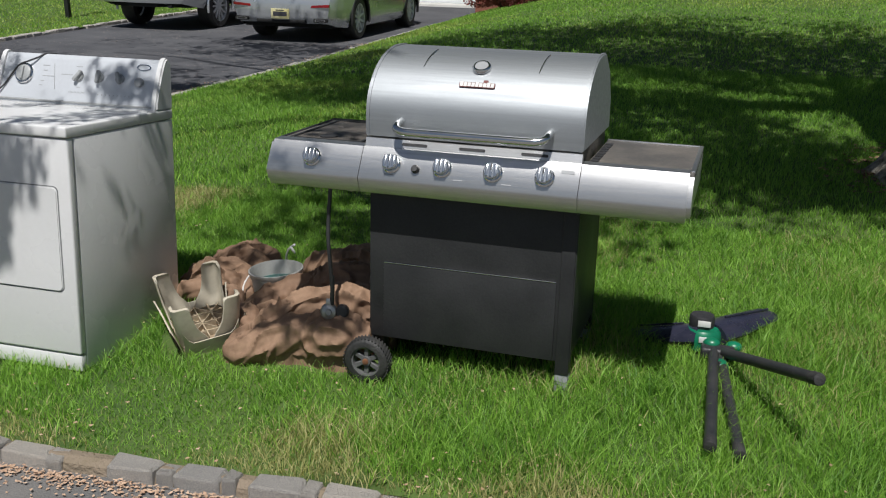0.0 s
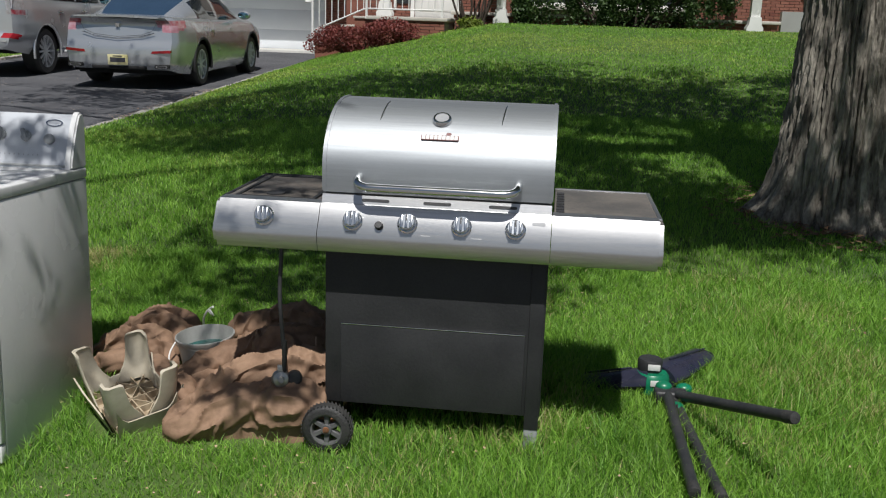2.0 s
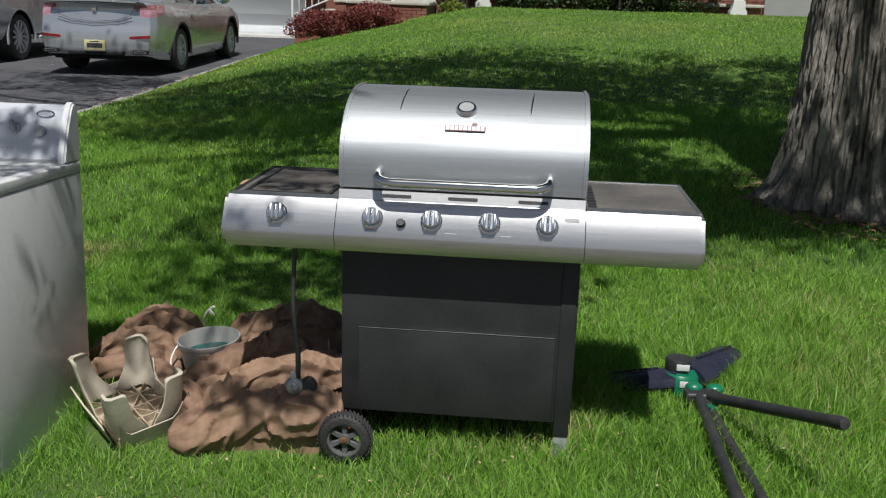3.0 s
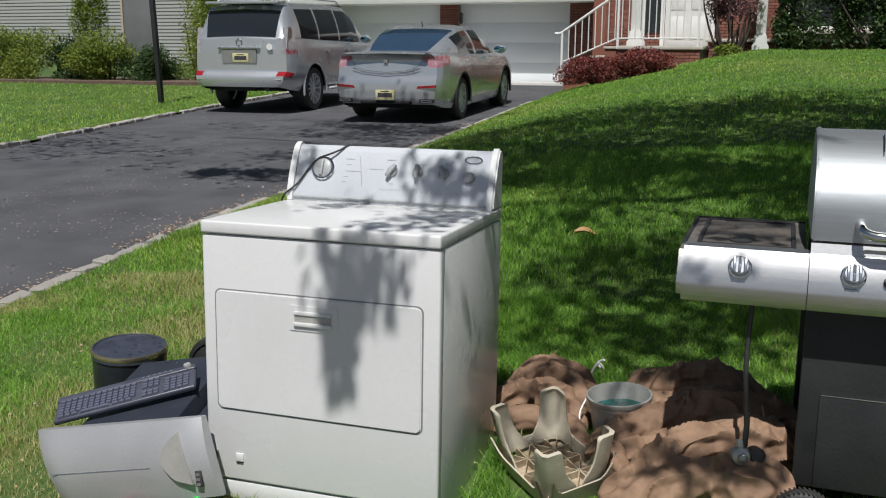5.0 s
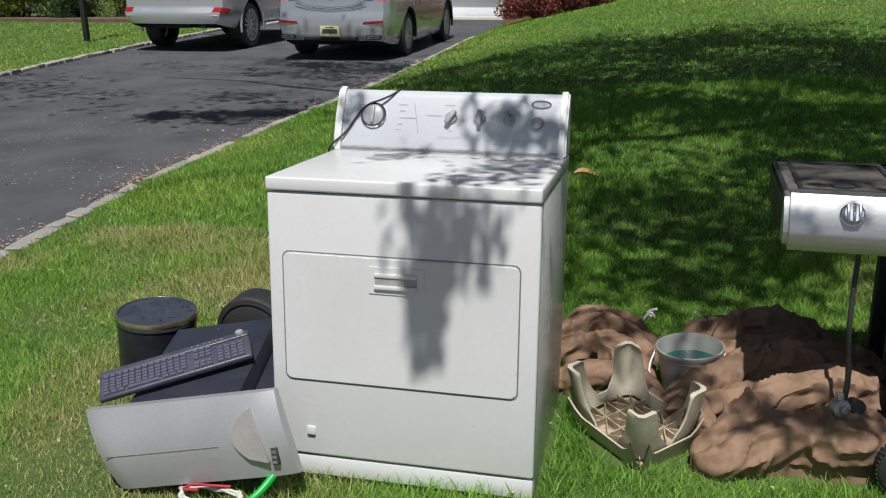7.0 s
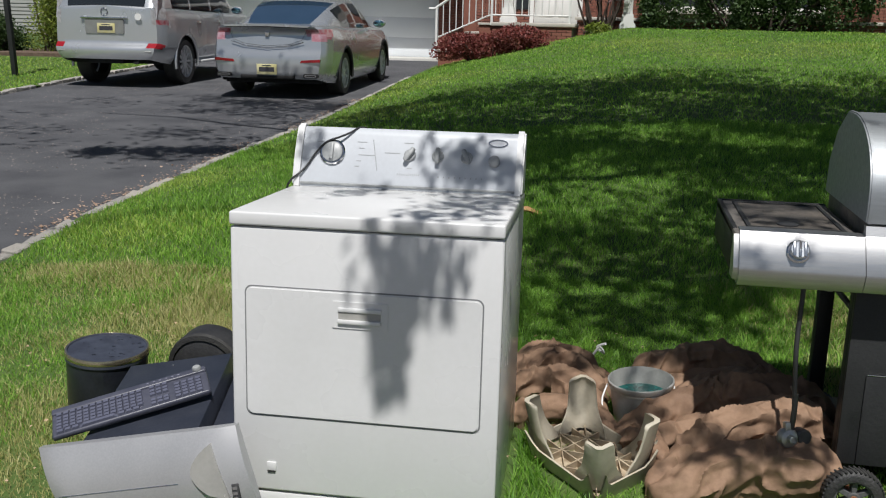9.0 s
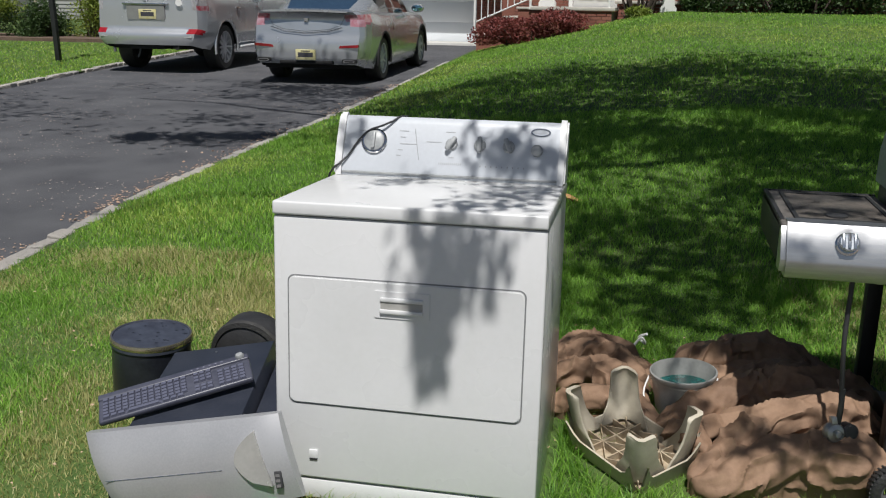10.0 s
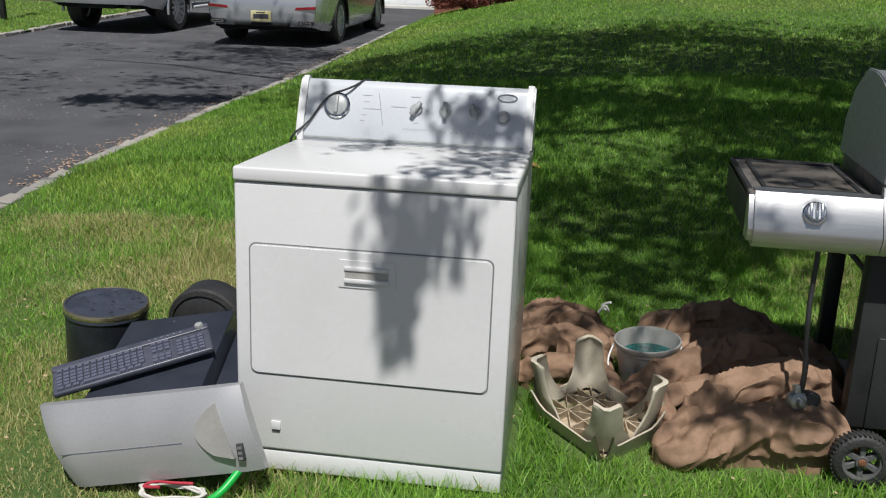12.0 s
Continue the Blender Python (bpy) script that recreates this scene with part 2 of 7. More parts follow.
# ---- leaves ----
def leaf_mesh(name, points, size, material, rng, flat=0.0, aspect=0.55):
    """Many small bent leaves, each a pair of triangles folded along its middle, as one mesh."""
    p = np.asarray(points, dtype=float)
    n = len(p)
    a = rng.normal(size=(n, 3))
    a /= np.linalg.norm(a, axis=1)[:, None]
    b = rng.normal(size=(n, 3))
    if flat:
        a[:, 2] *= 1 - flat
        b[:, 2] *= 1 - flat
    a /= np.linalg.norm(a, axis=1)[:, None]
    b -= a * (a * b).sum(1)[:, None]
    b /= np.linalg.norm(b, axis=1)[:, None]
    c = np.cross(a, b)
    s = size * rng.uniform(0.65, 1.35, n)[:, None]
    v = np.stack([p - a * s * 0.5, p + b * s * aspect * 0.5 + c * s * 0.12, p + a * s * 0.5, p - b * s * aspect * 0.5 + c * s * 0.12], 1).reshape(-1, 3)
    i = np.arange(n) * 4
    tri = np.stack([np.stack([i, i + 1, i + 2], 1), np.stack([i, i + 2, i + 3], 1)], 1).reshape(-1, 3)
    me = bpy.data.meshes.new(name)
    me.vertices.add(len(v))
    me.vertices.foreach_set("co", v.ravel())
    me.loops.add(len(tri) * 3)
    me.loops.foreach_set("vertex_index", tri.ravel())
    me.polygons.add(len(tri))
    me.polygons.foreach_set("loop_start", np.arange(len(tri)) * 3)
    me.update(calc_edges=True)
    me.materials.append(material)
    return me


def blob_points(rng, n, centre, radii, lumps=9, shell=0.5):
    """Points in an uneven clump: several overlapping lumps, most leaves near their skins."""
    out = []
    c = np.asarray(centre, float)
    r = np.asarray(radii, float)
    cs = c + rng.uniform(-0.6, 0.6, (lumps, 3)) * r
    rs = rng.uniform(0.35, 0.6, lumps)[:, None] * r
    k = rng.integers(0, lumps, n)
    d = rng.normal(size=(n, 3))
    d /= np.linalg.norm(d, axis=1)[:, None]
    rad = shell + (1 - shell) * rng.random(n)
    return cs[k] + d * rs[k] * rad[:, None]


def box_points(rng, n, lo, hi, wob=0.18):
    """Points through a clipped hedge with an uneven skin."""
    lo, hi = np.asarray(lo, float), np.asarray(hi, float)
    u = rng.random((n, 3))
    face = rng.integers(0, 4, n)
    u[face == 0, 1] = rng.random((face == 0).sum()) * 0.18
    u[face == 1, 2] = 1 - rng.random((face == 1).sum()) * 0.15
    p = lo + u * (hi - lo)
    for i in range(n):
        w = noise.noise(tuple(p[i] * 1.7))
        p[i] += np.array((0.3, 1.0, 0.8)) * wob * w * (1 if face[i] < 2 else 0.3)
    return p


RNG = np.random.default_rng(4)
M_HEDGE = leafy("yew_leaf", (0.018, 0.046, 0.011), (0.060, 0.110, 0.022), 0.25)
M_SHRUB = leafy("shrub_leaf", (0.10, 0.17, 0.02), (0.32, 0.37, 0.06), 0.4)
M_BARBERRY = leafy("barberry_leaf", (0.14, 0.030, 0.028), (0.28, 0.075, 0.060), 0.3)
M_PLUM = leafy("plum_leaf", (0.13, 0.06, 0.075), (0.24, 0.13, 0.14), 0.3)
M_LEAF = leafy("tree_leaf", (0.05, 0.10, 0.02), (0.10, 0.16, 0.035), 0.10)
M_TWIG = mat("twig_wood", (0.07, 0.05, 0.04), 0.9, scale=9)
M_MULCH = mat("bark_mulch", (0.085, 0.055, 0.04), 0.95, second=(0.16, 0.11, 0.08), scale=9, fine=70, bump=0.8, bump_scale=40)


def shrub(name, label, mesh, base, stems, reach, category="shrub"):
    t = thing(name, pose(*base), label, category)
    mesh.transform(Matrix.Translation([-c for c in base]))
    ob = new("foliage", mesh)
    ob.parent = t
    rr = random.Random(len(label))
    for k in range(stems):
        bm = B()
        a = rr.random() * 6.28
        e = Vector((math.cos(a) * reach[0], math.sin(a) * reach[1], reach[2])) * rr.uniform(0.6, 1)
        s = Vector((e.x * 0.35, e.y * 0.2, -0.05))
        sweep(bm, smooth_path3(s, e, rr), [0.03, 0.026, 0.022, 0.016, 0.008], 6)
        part("stem", bm, M_TWIG, t)
    return t


def smooth_path3(s, e, rr):
    return [s.lerp(e, k / 4) + Vector((rr.uniform(-1, 1), rr.uniform(-1, 1), 0)) * 0.05 * (k % 4 > 0) for k in range(5)]


# ---- the house ----
def bricks(name, x0, x1, z0, z1, y, parent, depth=0.05, bl=0.205, bh=0.066):
    """Courses of brick with recessed joints, facing the street."""
    rr = random.Random(int(abs(x0 * 100)) + int(z0 * 10))
    bm = B()
    j = 0.010
    r = 0
    z = z0
    while z + bh * 0.5 < z1:
        x = x0 - (bl / 2 if r % 2 else 0)
        while x < x1 - 0.02:
            a, b = max(x, x0), min(x + bl, x1)
            if b - a > 0.03:
                d = rr.uniform(0, 0.006)
                box(bm, a + j / 2, b - j / 2, y - d, y + depth, z + j / 2, min(z + bh, z1) - j / 2)
            x += bl
        z += bh
        r += 1
    ob = part(name, bm, M_BRICK_ISLE, parent, "", 0)
    ob["kind"] = "stuff"
    return ob


M_BRICK_ISLE = mat("brick_course", (0.17, 0.055, 0.040), 0.85, second=(0.30, 0.13, 0.09), scale=5, fine=60, bump=0.4, island=0.6)
M_STONE_CAP = mat("pale_stone", (0.55, 0.52, 0.46), 0.8, second=(0.45, 0.42, 0.37), scale=5, bump=0.3)
M_SIDING = mat("pale_siding", (0.33, 0.33, 0.32), 0.6, second=(0.29, 0.29, 0.28), scale=2)
M_GARAGE = mat("garage_door_white", (0.80, 0.83, 0.86), 0.45, second=(0.76, 0.79, 0.82), scale=1.5)
M_DARK_GLASS = mat("window_glass", (0.03, 0.035, 0.04), 0.06, scale=2, rough_var=0.02)


def wallbox(name, x0, x1, y0, y1, z0, z1, material, label):
    bm = B()
    box(bm, x0, x1, y0, y1, z0, z1)
    return solo(name, bm, material, label, "wall", "", "structure")


GY = 24.5
gz = drive_z(GY)
wallbox("wall_garage", -15.0, -5.2, GY, GY + 0.3, 2.50, 6.2, M_WHITE_PAINT, "white painted wall above the garage doors")
p1 = wallbox("wall_garage_pier", -10.0, -9.47, GY + 0.05, GY + 0.35, gz - 0.2, 2.50, M_MORTAR, "red brick pier between garage doors")
bricks("brick", -10.0, -9.47, gz, 2.5, GY, p1)
p2 = wallbox("wall_garage_side", -6.48, -5.2, GY + 0.05, GY + 0.35, gz - 0.2, 2.50, M_MORTAR, "red brick wall beside the garage door")
bricks("brick", -6.48, -5.2, gz, 2.5, GY, p2)
p3 = wallbox("wall_garage_end", -15.0, -13.0, GY + 0.05, GY + 0.35, gz - 0.2, 2.50, M_MORTAR, "red brick end wall of the garage")
bricks("brick", -14.6, -13.0, gz, 2.5, GY, p3)
for i, (a, b) in enumerate(((-13.0, -10.0), (-9.47, -6.48))):
    d = thing("door_%d" % (i + 1), pose((a + b) / 2, GY + 0.16, gz), "pale blue-white sectional garage door, shut", "garage door", "garage doors", "structure")
    hgt = (2.50 - gz) / 4
    for k in range(4):
        bm = B()
        box(bm, a - (a + b) / 2, b - (a + b) / 2, 0.0, 0.05, k * hgt + 0.001, (k + 1) * hgt - 0.001, 0.003)
        part("section", bm, M_GARAGE, d)
lampw = thing("wall_lamp", pose(-9.38, GY - 0.06, 1.95), "small black lantern on the brick pier", "lamp")
bm = B()
lathe(bm, [(0.0, 0.0), (0.035, 0.01), (0.05, 0.05), (0.055, 0.20), (0.07, 0.22), (0.02, 0.29), (0.0, 0.30)], (0, 0, 0), 8)
part("lantern", bm, M_BLACK, lampw)
bm = B()
box(bm, -0.02, 0.02, 0.0, 0.06, 0.14, 0.18)
part("bracket", bm, M_BLACK, lampw)
bm = B()
box(bm, -15.0, -5.2, 23.75, GY - 0.002, 2.45, 2.78, 0.02)
solo("garage_eave", bm, M_WHITE_PAINT, "white boxed eave over the garage doors", "eave", "", "structure")
bm = B()
box(bm, -13.2, -6.0, GY - 1.0, GY + 0.14, gz - 0.2, gz + 0.035, 0.01)
solo("apron", bm, M_CONCRETE, "pale concrete apron before the garage", "pavement", "", "structure")
# main front wall with its porch
HW = 22.6
hw = wallbox("wall_house", -5.2, 9.0, HW + 0.05, HW + 0.35, 0.5, 6.2, M_MORTAR, "red brick front wall of the house")
bricks("brick", -5.2, -1.3, 1.0, 3.4, HW, hw)
bricks("brick", 2.6, 5.2, 1.0, 3.2, HW, hw)
wallbox("wall_house_side", -5.5, -5.2, HW, GY + 0.35, 0.2, 6.2, M_BRICK, "brick return wall of the house")
bm = B()
box(bm, -15.5, 9.5, HW - 0.6, GY + 6, 6.2, 6.5)
solo("roof", bm, mat("roof_shingle", (0.06, 0.055, 0.05), 0.9, scale=4, bump=0.5), "dark shingled roof edge", "roof", "", "structure")
wallbox("wall_house_back", -15.5, 9.5, GY + 5.7, GY + 6, 0.0, 6.2, M_SIDING, "plain back wall of the house")
fd = thing("door_3", pose(-3.35, HW - 0.03, 1.38), "white panelled front door with side light", "door", "", "structure")
bm = B()
box(bm, -0.50, 0.50, 0.0, 0.05, 0.0, 2.1, 0.005)
part("leaf", bm, M_WHITE_PAINT, fd)
for zz in (0.15, 0.80, 1.45):
    for xx in (-0.38, 0.05):
        bm = B()
        box(bm, xx, xx + 0.33, -0.012, 0.001, zz, zz + 0.5, 0.005)
        part("panel", bm, M_WHITE_PAINT, fd)
bm = B()
box(bm, -0.95, -0.60, 0.0, 0.03, 0.3, 2.1)
part("side_light", bm, M_DARK_GLASS, fd)
bm = B()
for a, b, c, e in ((-1.0, -0.95, 0.2, 2.2), (-0.60, -0.51, 0.0, 2.2), (0.51, 0.60, 0.0, 2.2), (-1.0, 0.6, 2.12, 2.25)):
    box(bm, a, b, -0.03, 0.03, c, e)
part("frame", bm, M_WHITE_PAINT, fd)
win = thing("window_1", pose(0.6, HW - 0.02, 1.75), "wide dark front window with white frame", "window", "", "structure")
bm = B()
box(bm, -1.8, 1.8, 0.0, 0.03, 0.05, 1.5)
part("pane", bm, M_DARK_GLASS, win)
bm = B()
for a, b, c, e in ((-1.9, 1.9, 0.0, 0.06), (-1.9, 1.9, 1.5, 1.58), (-1.9, -1.8, 0.0, 1.58), (1.8, 1.9, 0.0, 1.58), (-0.62, -0.55, 0.05, 1.5), (0.55, 0.62, 0.05, 1.5)):
    box(bm, a, b, -0.04, 0.03, c, e)
part("window_frame", bm, M_WHITE_PAINT, win)
bm = B()
box(bm, -2.0, 2.0, -0.14, 0.03, -0.10, -0.002, 0.01)
part("window_sill", bm, M_STONE_CAP, win)
base = wallbox("porch_base", -2.8, 4.2, 21.5, 21.7, 0.6, 1.46, M_MORTAR, "low brick base along the porch")
bricks("brick", -2.8, 4.2, 1.0, 1.46, 21.45, base)
bm = B()
box(bm, -2.85, 4.25, 21.38, 21.8, 1.463, 1.53, 0.012)
solo("coping", bm, M_STONE_CAP, "pale stone coping on the porch base", "coping", "", "structure")
wallbox("wall_neighbour", 4.3, 9.0, 21.6, 21.8, 0.4, 1.75, M_SIDING, "low grey wall beside the porch")
for x, y, zb in ((-4.22, 20.75, 1.38), (-1.72, 21.1, 1.30), (3.62, 21.0, 1.30)):
    c = thing("porch_column", pose(x, y, zb), "white square porch column with a moulded foot", "column", "porch columns")
    bm = B()
    box(bm, -0.10, 0.10, -0.10, 0.10, 0.30, 3.6, 0.008)
    part("shaft", bm, M_WHITE_PAINT, c)
    bm = B()
    prism(bm, [(-0.17, 0.0), (-0.17, 0.08), (-0.13, 0.14), (-0.115, 0.30), (0.115, 0.30), (0.13, 0.14), (0.17, 0.08), (0.17, 0.0)], "y", -0.15, 0.15)
    part("foot", bm, M_WHITE_PAINT, c)
    if zb < 1.35:
        bm = B()
        box(bm, -0.20, 0.20, -0.2, 0.2, -0.5, -0.003)
        part("plinth", bm, mat("dark_plinth", (0.07, 0.05, 0.045), 0.85, scale=6), c)
# entrance steps and landing
st = thing("entrance_steps", pose(-4.0, 20.3, 0.4), "brick entrance steps with pale stone treads", "steps", "", "structure")
SX = (-5.60, -5.30, -5.02, -4.74, -4.46)
for k in range(4):
    bm = B()
    zt = 0.60 + 0.19 * (k + 1)
    box(bm, SX[k] + 4.0, SX[k + 1] + 4.0, -0.25, 1.35, -0.2, zt - 0.4 - 0.05)
    part("step", bm, M_BRICK, st)
    bm = B()
    box(bm, SX[k] + 3.97, SX[k + 1] + 4.0, -0.28, 1.35, zt - 0.45 + 0.002, zt - 0.4, 0.008)
    part("tread", bm, M_STONE_CAP, st)
bm = B()
box(bm, -0.46, 1.18, -0.24, 2.2, -0.4, 0.895)
part("landing", bm, M_MORTAR, st)
bm = B()
box(bm, -0.48, 1.24, -0.33, 2.2, 0.90, 0.975, 0.012)
part("landing_slab", bm, M_STONE_CAP, st, "pale stone landing slab")
ob = bricks("brick", -0.46, 1.18, -0.2, 0.89, -0.29, st)
# white iron railing
rl = thing("railing", pose(-5.6, 20.02, 0.8), "white painted iron railing on the entrance steps", "railing")


def rail_z(x):
    return lerp(x, (-5.68, -4.50, -2.86), (1.62, 2.42, 2.42))


def foot_z(x):
    return lerp(x, (-5.68, -4.50, -2.86), (0.95, 1.46, 1.46))


bm = B()
sweep(bm, [(x + 5.6, 0, rail_z(x) - 0.8) for x in (-5.80, -5.74, -5.68, -5.2, -4.55, -4.45, -3.5, -2.86)], 0.026, 8)
part("handrail", bm, M_WHITE_PAINT, rl)
bm = B()
sweep(bm, [(x + 5.6, 0, foot_z(x) - 0.8 + 0.06) for x in (-5.6, -5.2, -4.55, -4.45, -3.5, -2.86)], 0.016, 6)
part("bottom_rail", bm, M_WHITE_PAINT, rl)
for x in (-5.64, -4.48, -2.88):
    bm = B()
    box(bm, x + 5.6 - 0.022, x + 5.6 + 0.022, -0.022, 0.022, foot_z(x) - 0.95, rail_z(x) - 0.8)
    part("post", bm, M_WHITE_PAINT, rl)
x = -5.50
bm = B()
cyl(bm, (0, 0, 0), (0, 0, 1), 0.011, None, 8)
bal_mesh = finish("baluster", bm, M_WHITE_PAINT, 40)
while x < -2.95:
    if abs(x + 4.48) > 0.05:
        o = new("baluster", bal_mesh)
        o.parent = rl
        o.location = (x + 5.6, 0, foot_z(x) - 0.8 + 0.06)
        o.scale = (1, 1, rail_z(x) - foot_z(x) - 0.06)
    x += 0.137
# planting before the house
pts = np.concatenate([blob_points(RNG, 5200, (-4.9, 19.15, 0.80), (0.75, 0.40, 0.36), 10), blob_points(RNG, 4200, (-3.75, 19.2, 1.02), (0.70, 0.40, 0.32), 9)])
shrub("barberry_bush", "clipped dark red barberry bush before the steps", leaf_mesh("foliage", pts, 0.055, M_BARBERRY, RNG), (-4.4, 19.2, 0.55), 10, (0.8, 0.3, 0.4))
pts = np.concatenate([blob_points(RNG, 3300, (-1.0 + 0.56 * k, 20.95 + 0.1 * (k % 2), 2.15 + 0.12 * (k % 3)), (0.55, 0.50, 0.95), 8, 0.35) for k in range(8)] + [box_points(RNG, 6000, (-1.4, 20.6, 1.3), (3.2, 21.3, 2.9), 0.35)])
shrub("yew_hedge", "dark green clipped yew hedge along the porch", leaf_mesh("foliage", pts, 0.080, M_HEDGE, RNG), (0.9, 20.9, 1.2), 14, (1.8, 0.3, 1.2), "hedge")
pts = blob_points(RNG, 5200, (-2.35, 20.5, 2.45), (0.75, 0.45, 0.75), 9, 0.2)
shrub("plum_shrub", "purple-leaved shrub beside the landing", leaf_mesh("foliage", pts, 0.055, M_PLUM, RNG), (-2.3, 20.5, 1.05), 16, (0.6, 0.3, 1.5))
pts = blob_points(RNG, 1500, (-2.45, 20.05, 1.15), (0.45, 0.25, 0.28), 6, 0.2)
shrub("lily_clump", "low green perennial clump by the landing", leaf_mesh("foliage", pts, 0.12, M_SHRUB, RNG, 0, 0.2), (-2.45, 20.05, 1.0), 4, (0.2, 0.1, 0.3), "plant")
pts = blob_points(RNG, 4500, (5.6, 22.8, 3.2), (1.5, 1.0, 1.6), 9)
shrub("golden_shrub", "yellow-green shrub beyond the porch", leaf_mesh("foliage", pts, 0.10, M_SHRUB, RNG), (5.6, 22.8, 1.2), 6, (0.8, 0.5, 1.6))
# neighbour's side: mulch bed, shrubs and house
bm = B()
prism(bm, [(-32, 19.6), (-21, 19.4), (-16, 19.9), (-13.2, 20.3), (-13.4, 27), (-32, 27)], "z", drive_z(20) - 0.2, drive_z(22) + 0.10)
solo("mulch_bed", bm, M_MULCH, "brown bark mulch bed under shrubs", "bed", "", "structure")
srng = np.random.default_rng(11)
for x, y, rx, rz, n, gold in ((-24.5, 20.6, 1.3, 1.25, 4200, 1), (-22.6, 20.9, 1.2, 1.1, 3800, 0), (-20.7, 20.6, 1.25, 1.3, 4200, 1), (-19.4, 21.0, 0.9, 1.0, 3000, 0),
                              (-18.0, 20.9, 1.0, 1.15, 3600, 1), (-16.8, 21.1, 0.85, 0.95, 2800, 0), (-15.6, 21.6, 0.95, 1.9, 4600, 1), (-14.2, 22.0, 0.8, 1.9, 4200, 1), (-27.0, 21.0, 1.4, 1.5, 4200, 0),
                              (-19.6, 22.4, 0.45, 3.0, 2400, 1)):
    zb = drive_z(21)
    if -25.0 < x < -16.0:
        rz *= 0.72
    pts = blob_points(srng, int(n * 2.3), (x, y, zb + rz * 0.75), (rx, 0.9, rz), 11, 0.4)
    shrub("shrub", "loose yellow-green shrub in the mulch bed" if gold else "dark green leafy shrub in the mulch bed", leaf_mesh("foliage", pts, 0.082, M_SHRUB if gold else M_HEDGE, srng, 0, 0.4), (x, y, zb), 5, (rx * 0.5, 0.3, rz))
nb = thing("neighbour_house", pose(-26.0, 31.0, 0.3), "pale grey clapboard house beyond the shrubs", "house")
bm = B()
box(bm, -6.0, 4.2, 0.03, 6.0, 0.0, 6.0)
part("wall", bm, M_SIDING, nb)
bm = B()
prism(bm, [(0.0, 0.005), (0.022, 0.125), (0.03, 0.125), (0.03, 0.0)], "x", -0.5, 0.5)
slat = finish("clapboard", bm, M_SIDING, 0)
for k in range(28):
    for x0, x1 in ((-5.9, 0.6), (2.1, 4.1)):
        o = new("clapboard", slat)
        o.parent = nb
        o.location = ((x0 + x1) / 2, -0.03, 0.4 + k * 0.13)
        o.scale = (x1 - x0, 1, 1)
bm = B()
box(bm, 0.72, 2.0, -0.02, 0.05, 0.2, 4.2, 0.01)
part("shutter", bm, mat("grey_board", (0.17, 0.17, 0.18), 0.7, scale=2), nb, "plain grey boarded panel")
bm = B()
for a in (0.60, 2.02, 4.1):
    box(bm, a, a + 0.10, -0.05, 0.05, 0.1, 6.0)
part("corner_board", bm, mat("tan_board", (0.50, 0.42, 0.33), 0.6), nb)
bm = B()
prism(bm, [(-6.6, 6.0), (4.8, 6.0), (-0.9, 9.0)], "y", -0.4, 6.4)
part("roof", bm, M_ASPHALT, nb)
# lamp post by the driveway
lp = thing("lamp_post", pose(-12.22, 15.26, 0.12, 0, -2.3, 0), "black square lamp post at the driveway edge", "lamp post")
bm = B()
box(bm, -0.042, 0.042, -0.042, 0.042, 0.0, 2.6, 0.006)
part("post", bm, M_BLACK_PAINT, lp)
bm = B()
lathe(bm, [(0.0, 2.60), (0.09, 2.61), (0.14, 2.95), (0.16, 2.97), (0.03, 3.12), (0.0, 3.14)], (0, 0, 0), 6)
part("lantern", bm, M_BLACK_PAINT, lp)


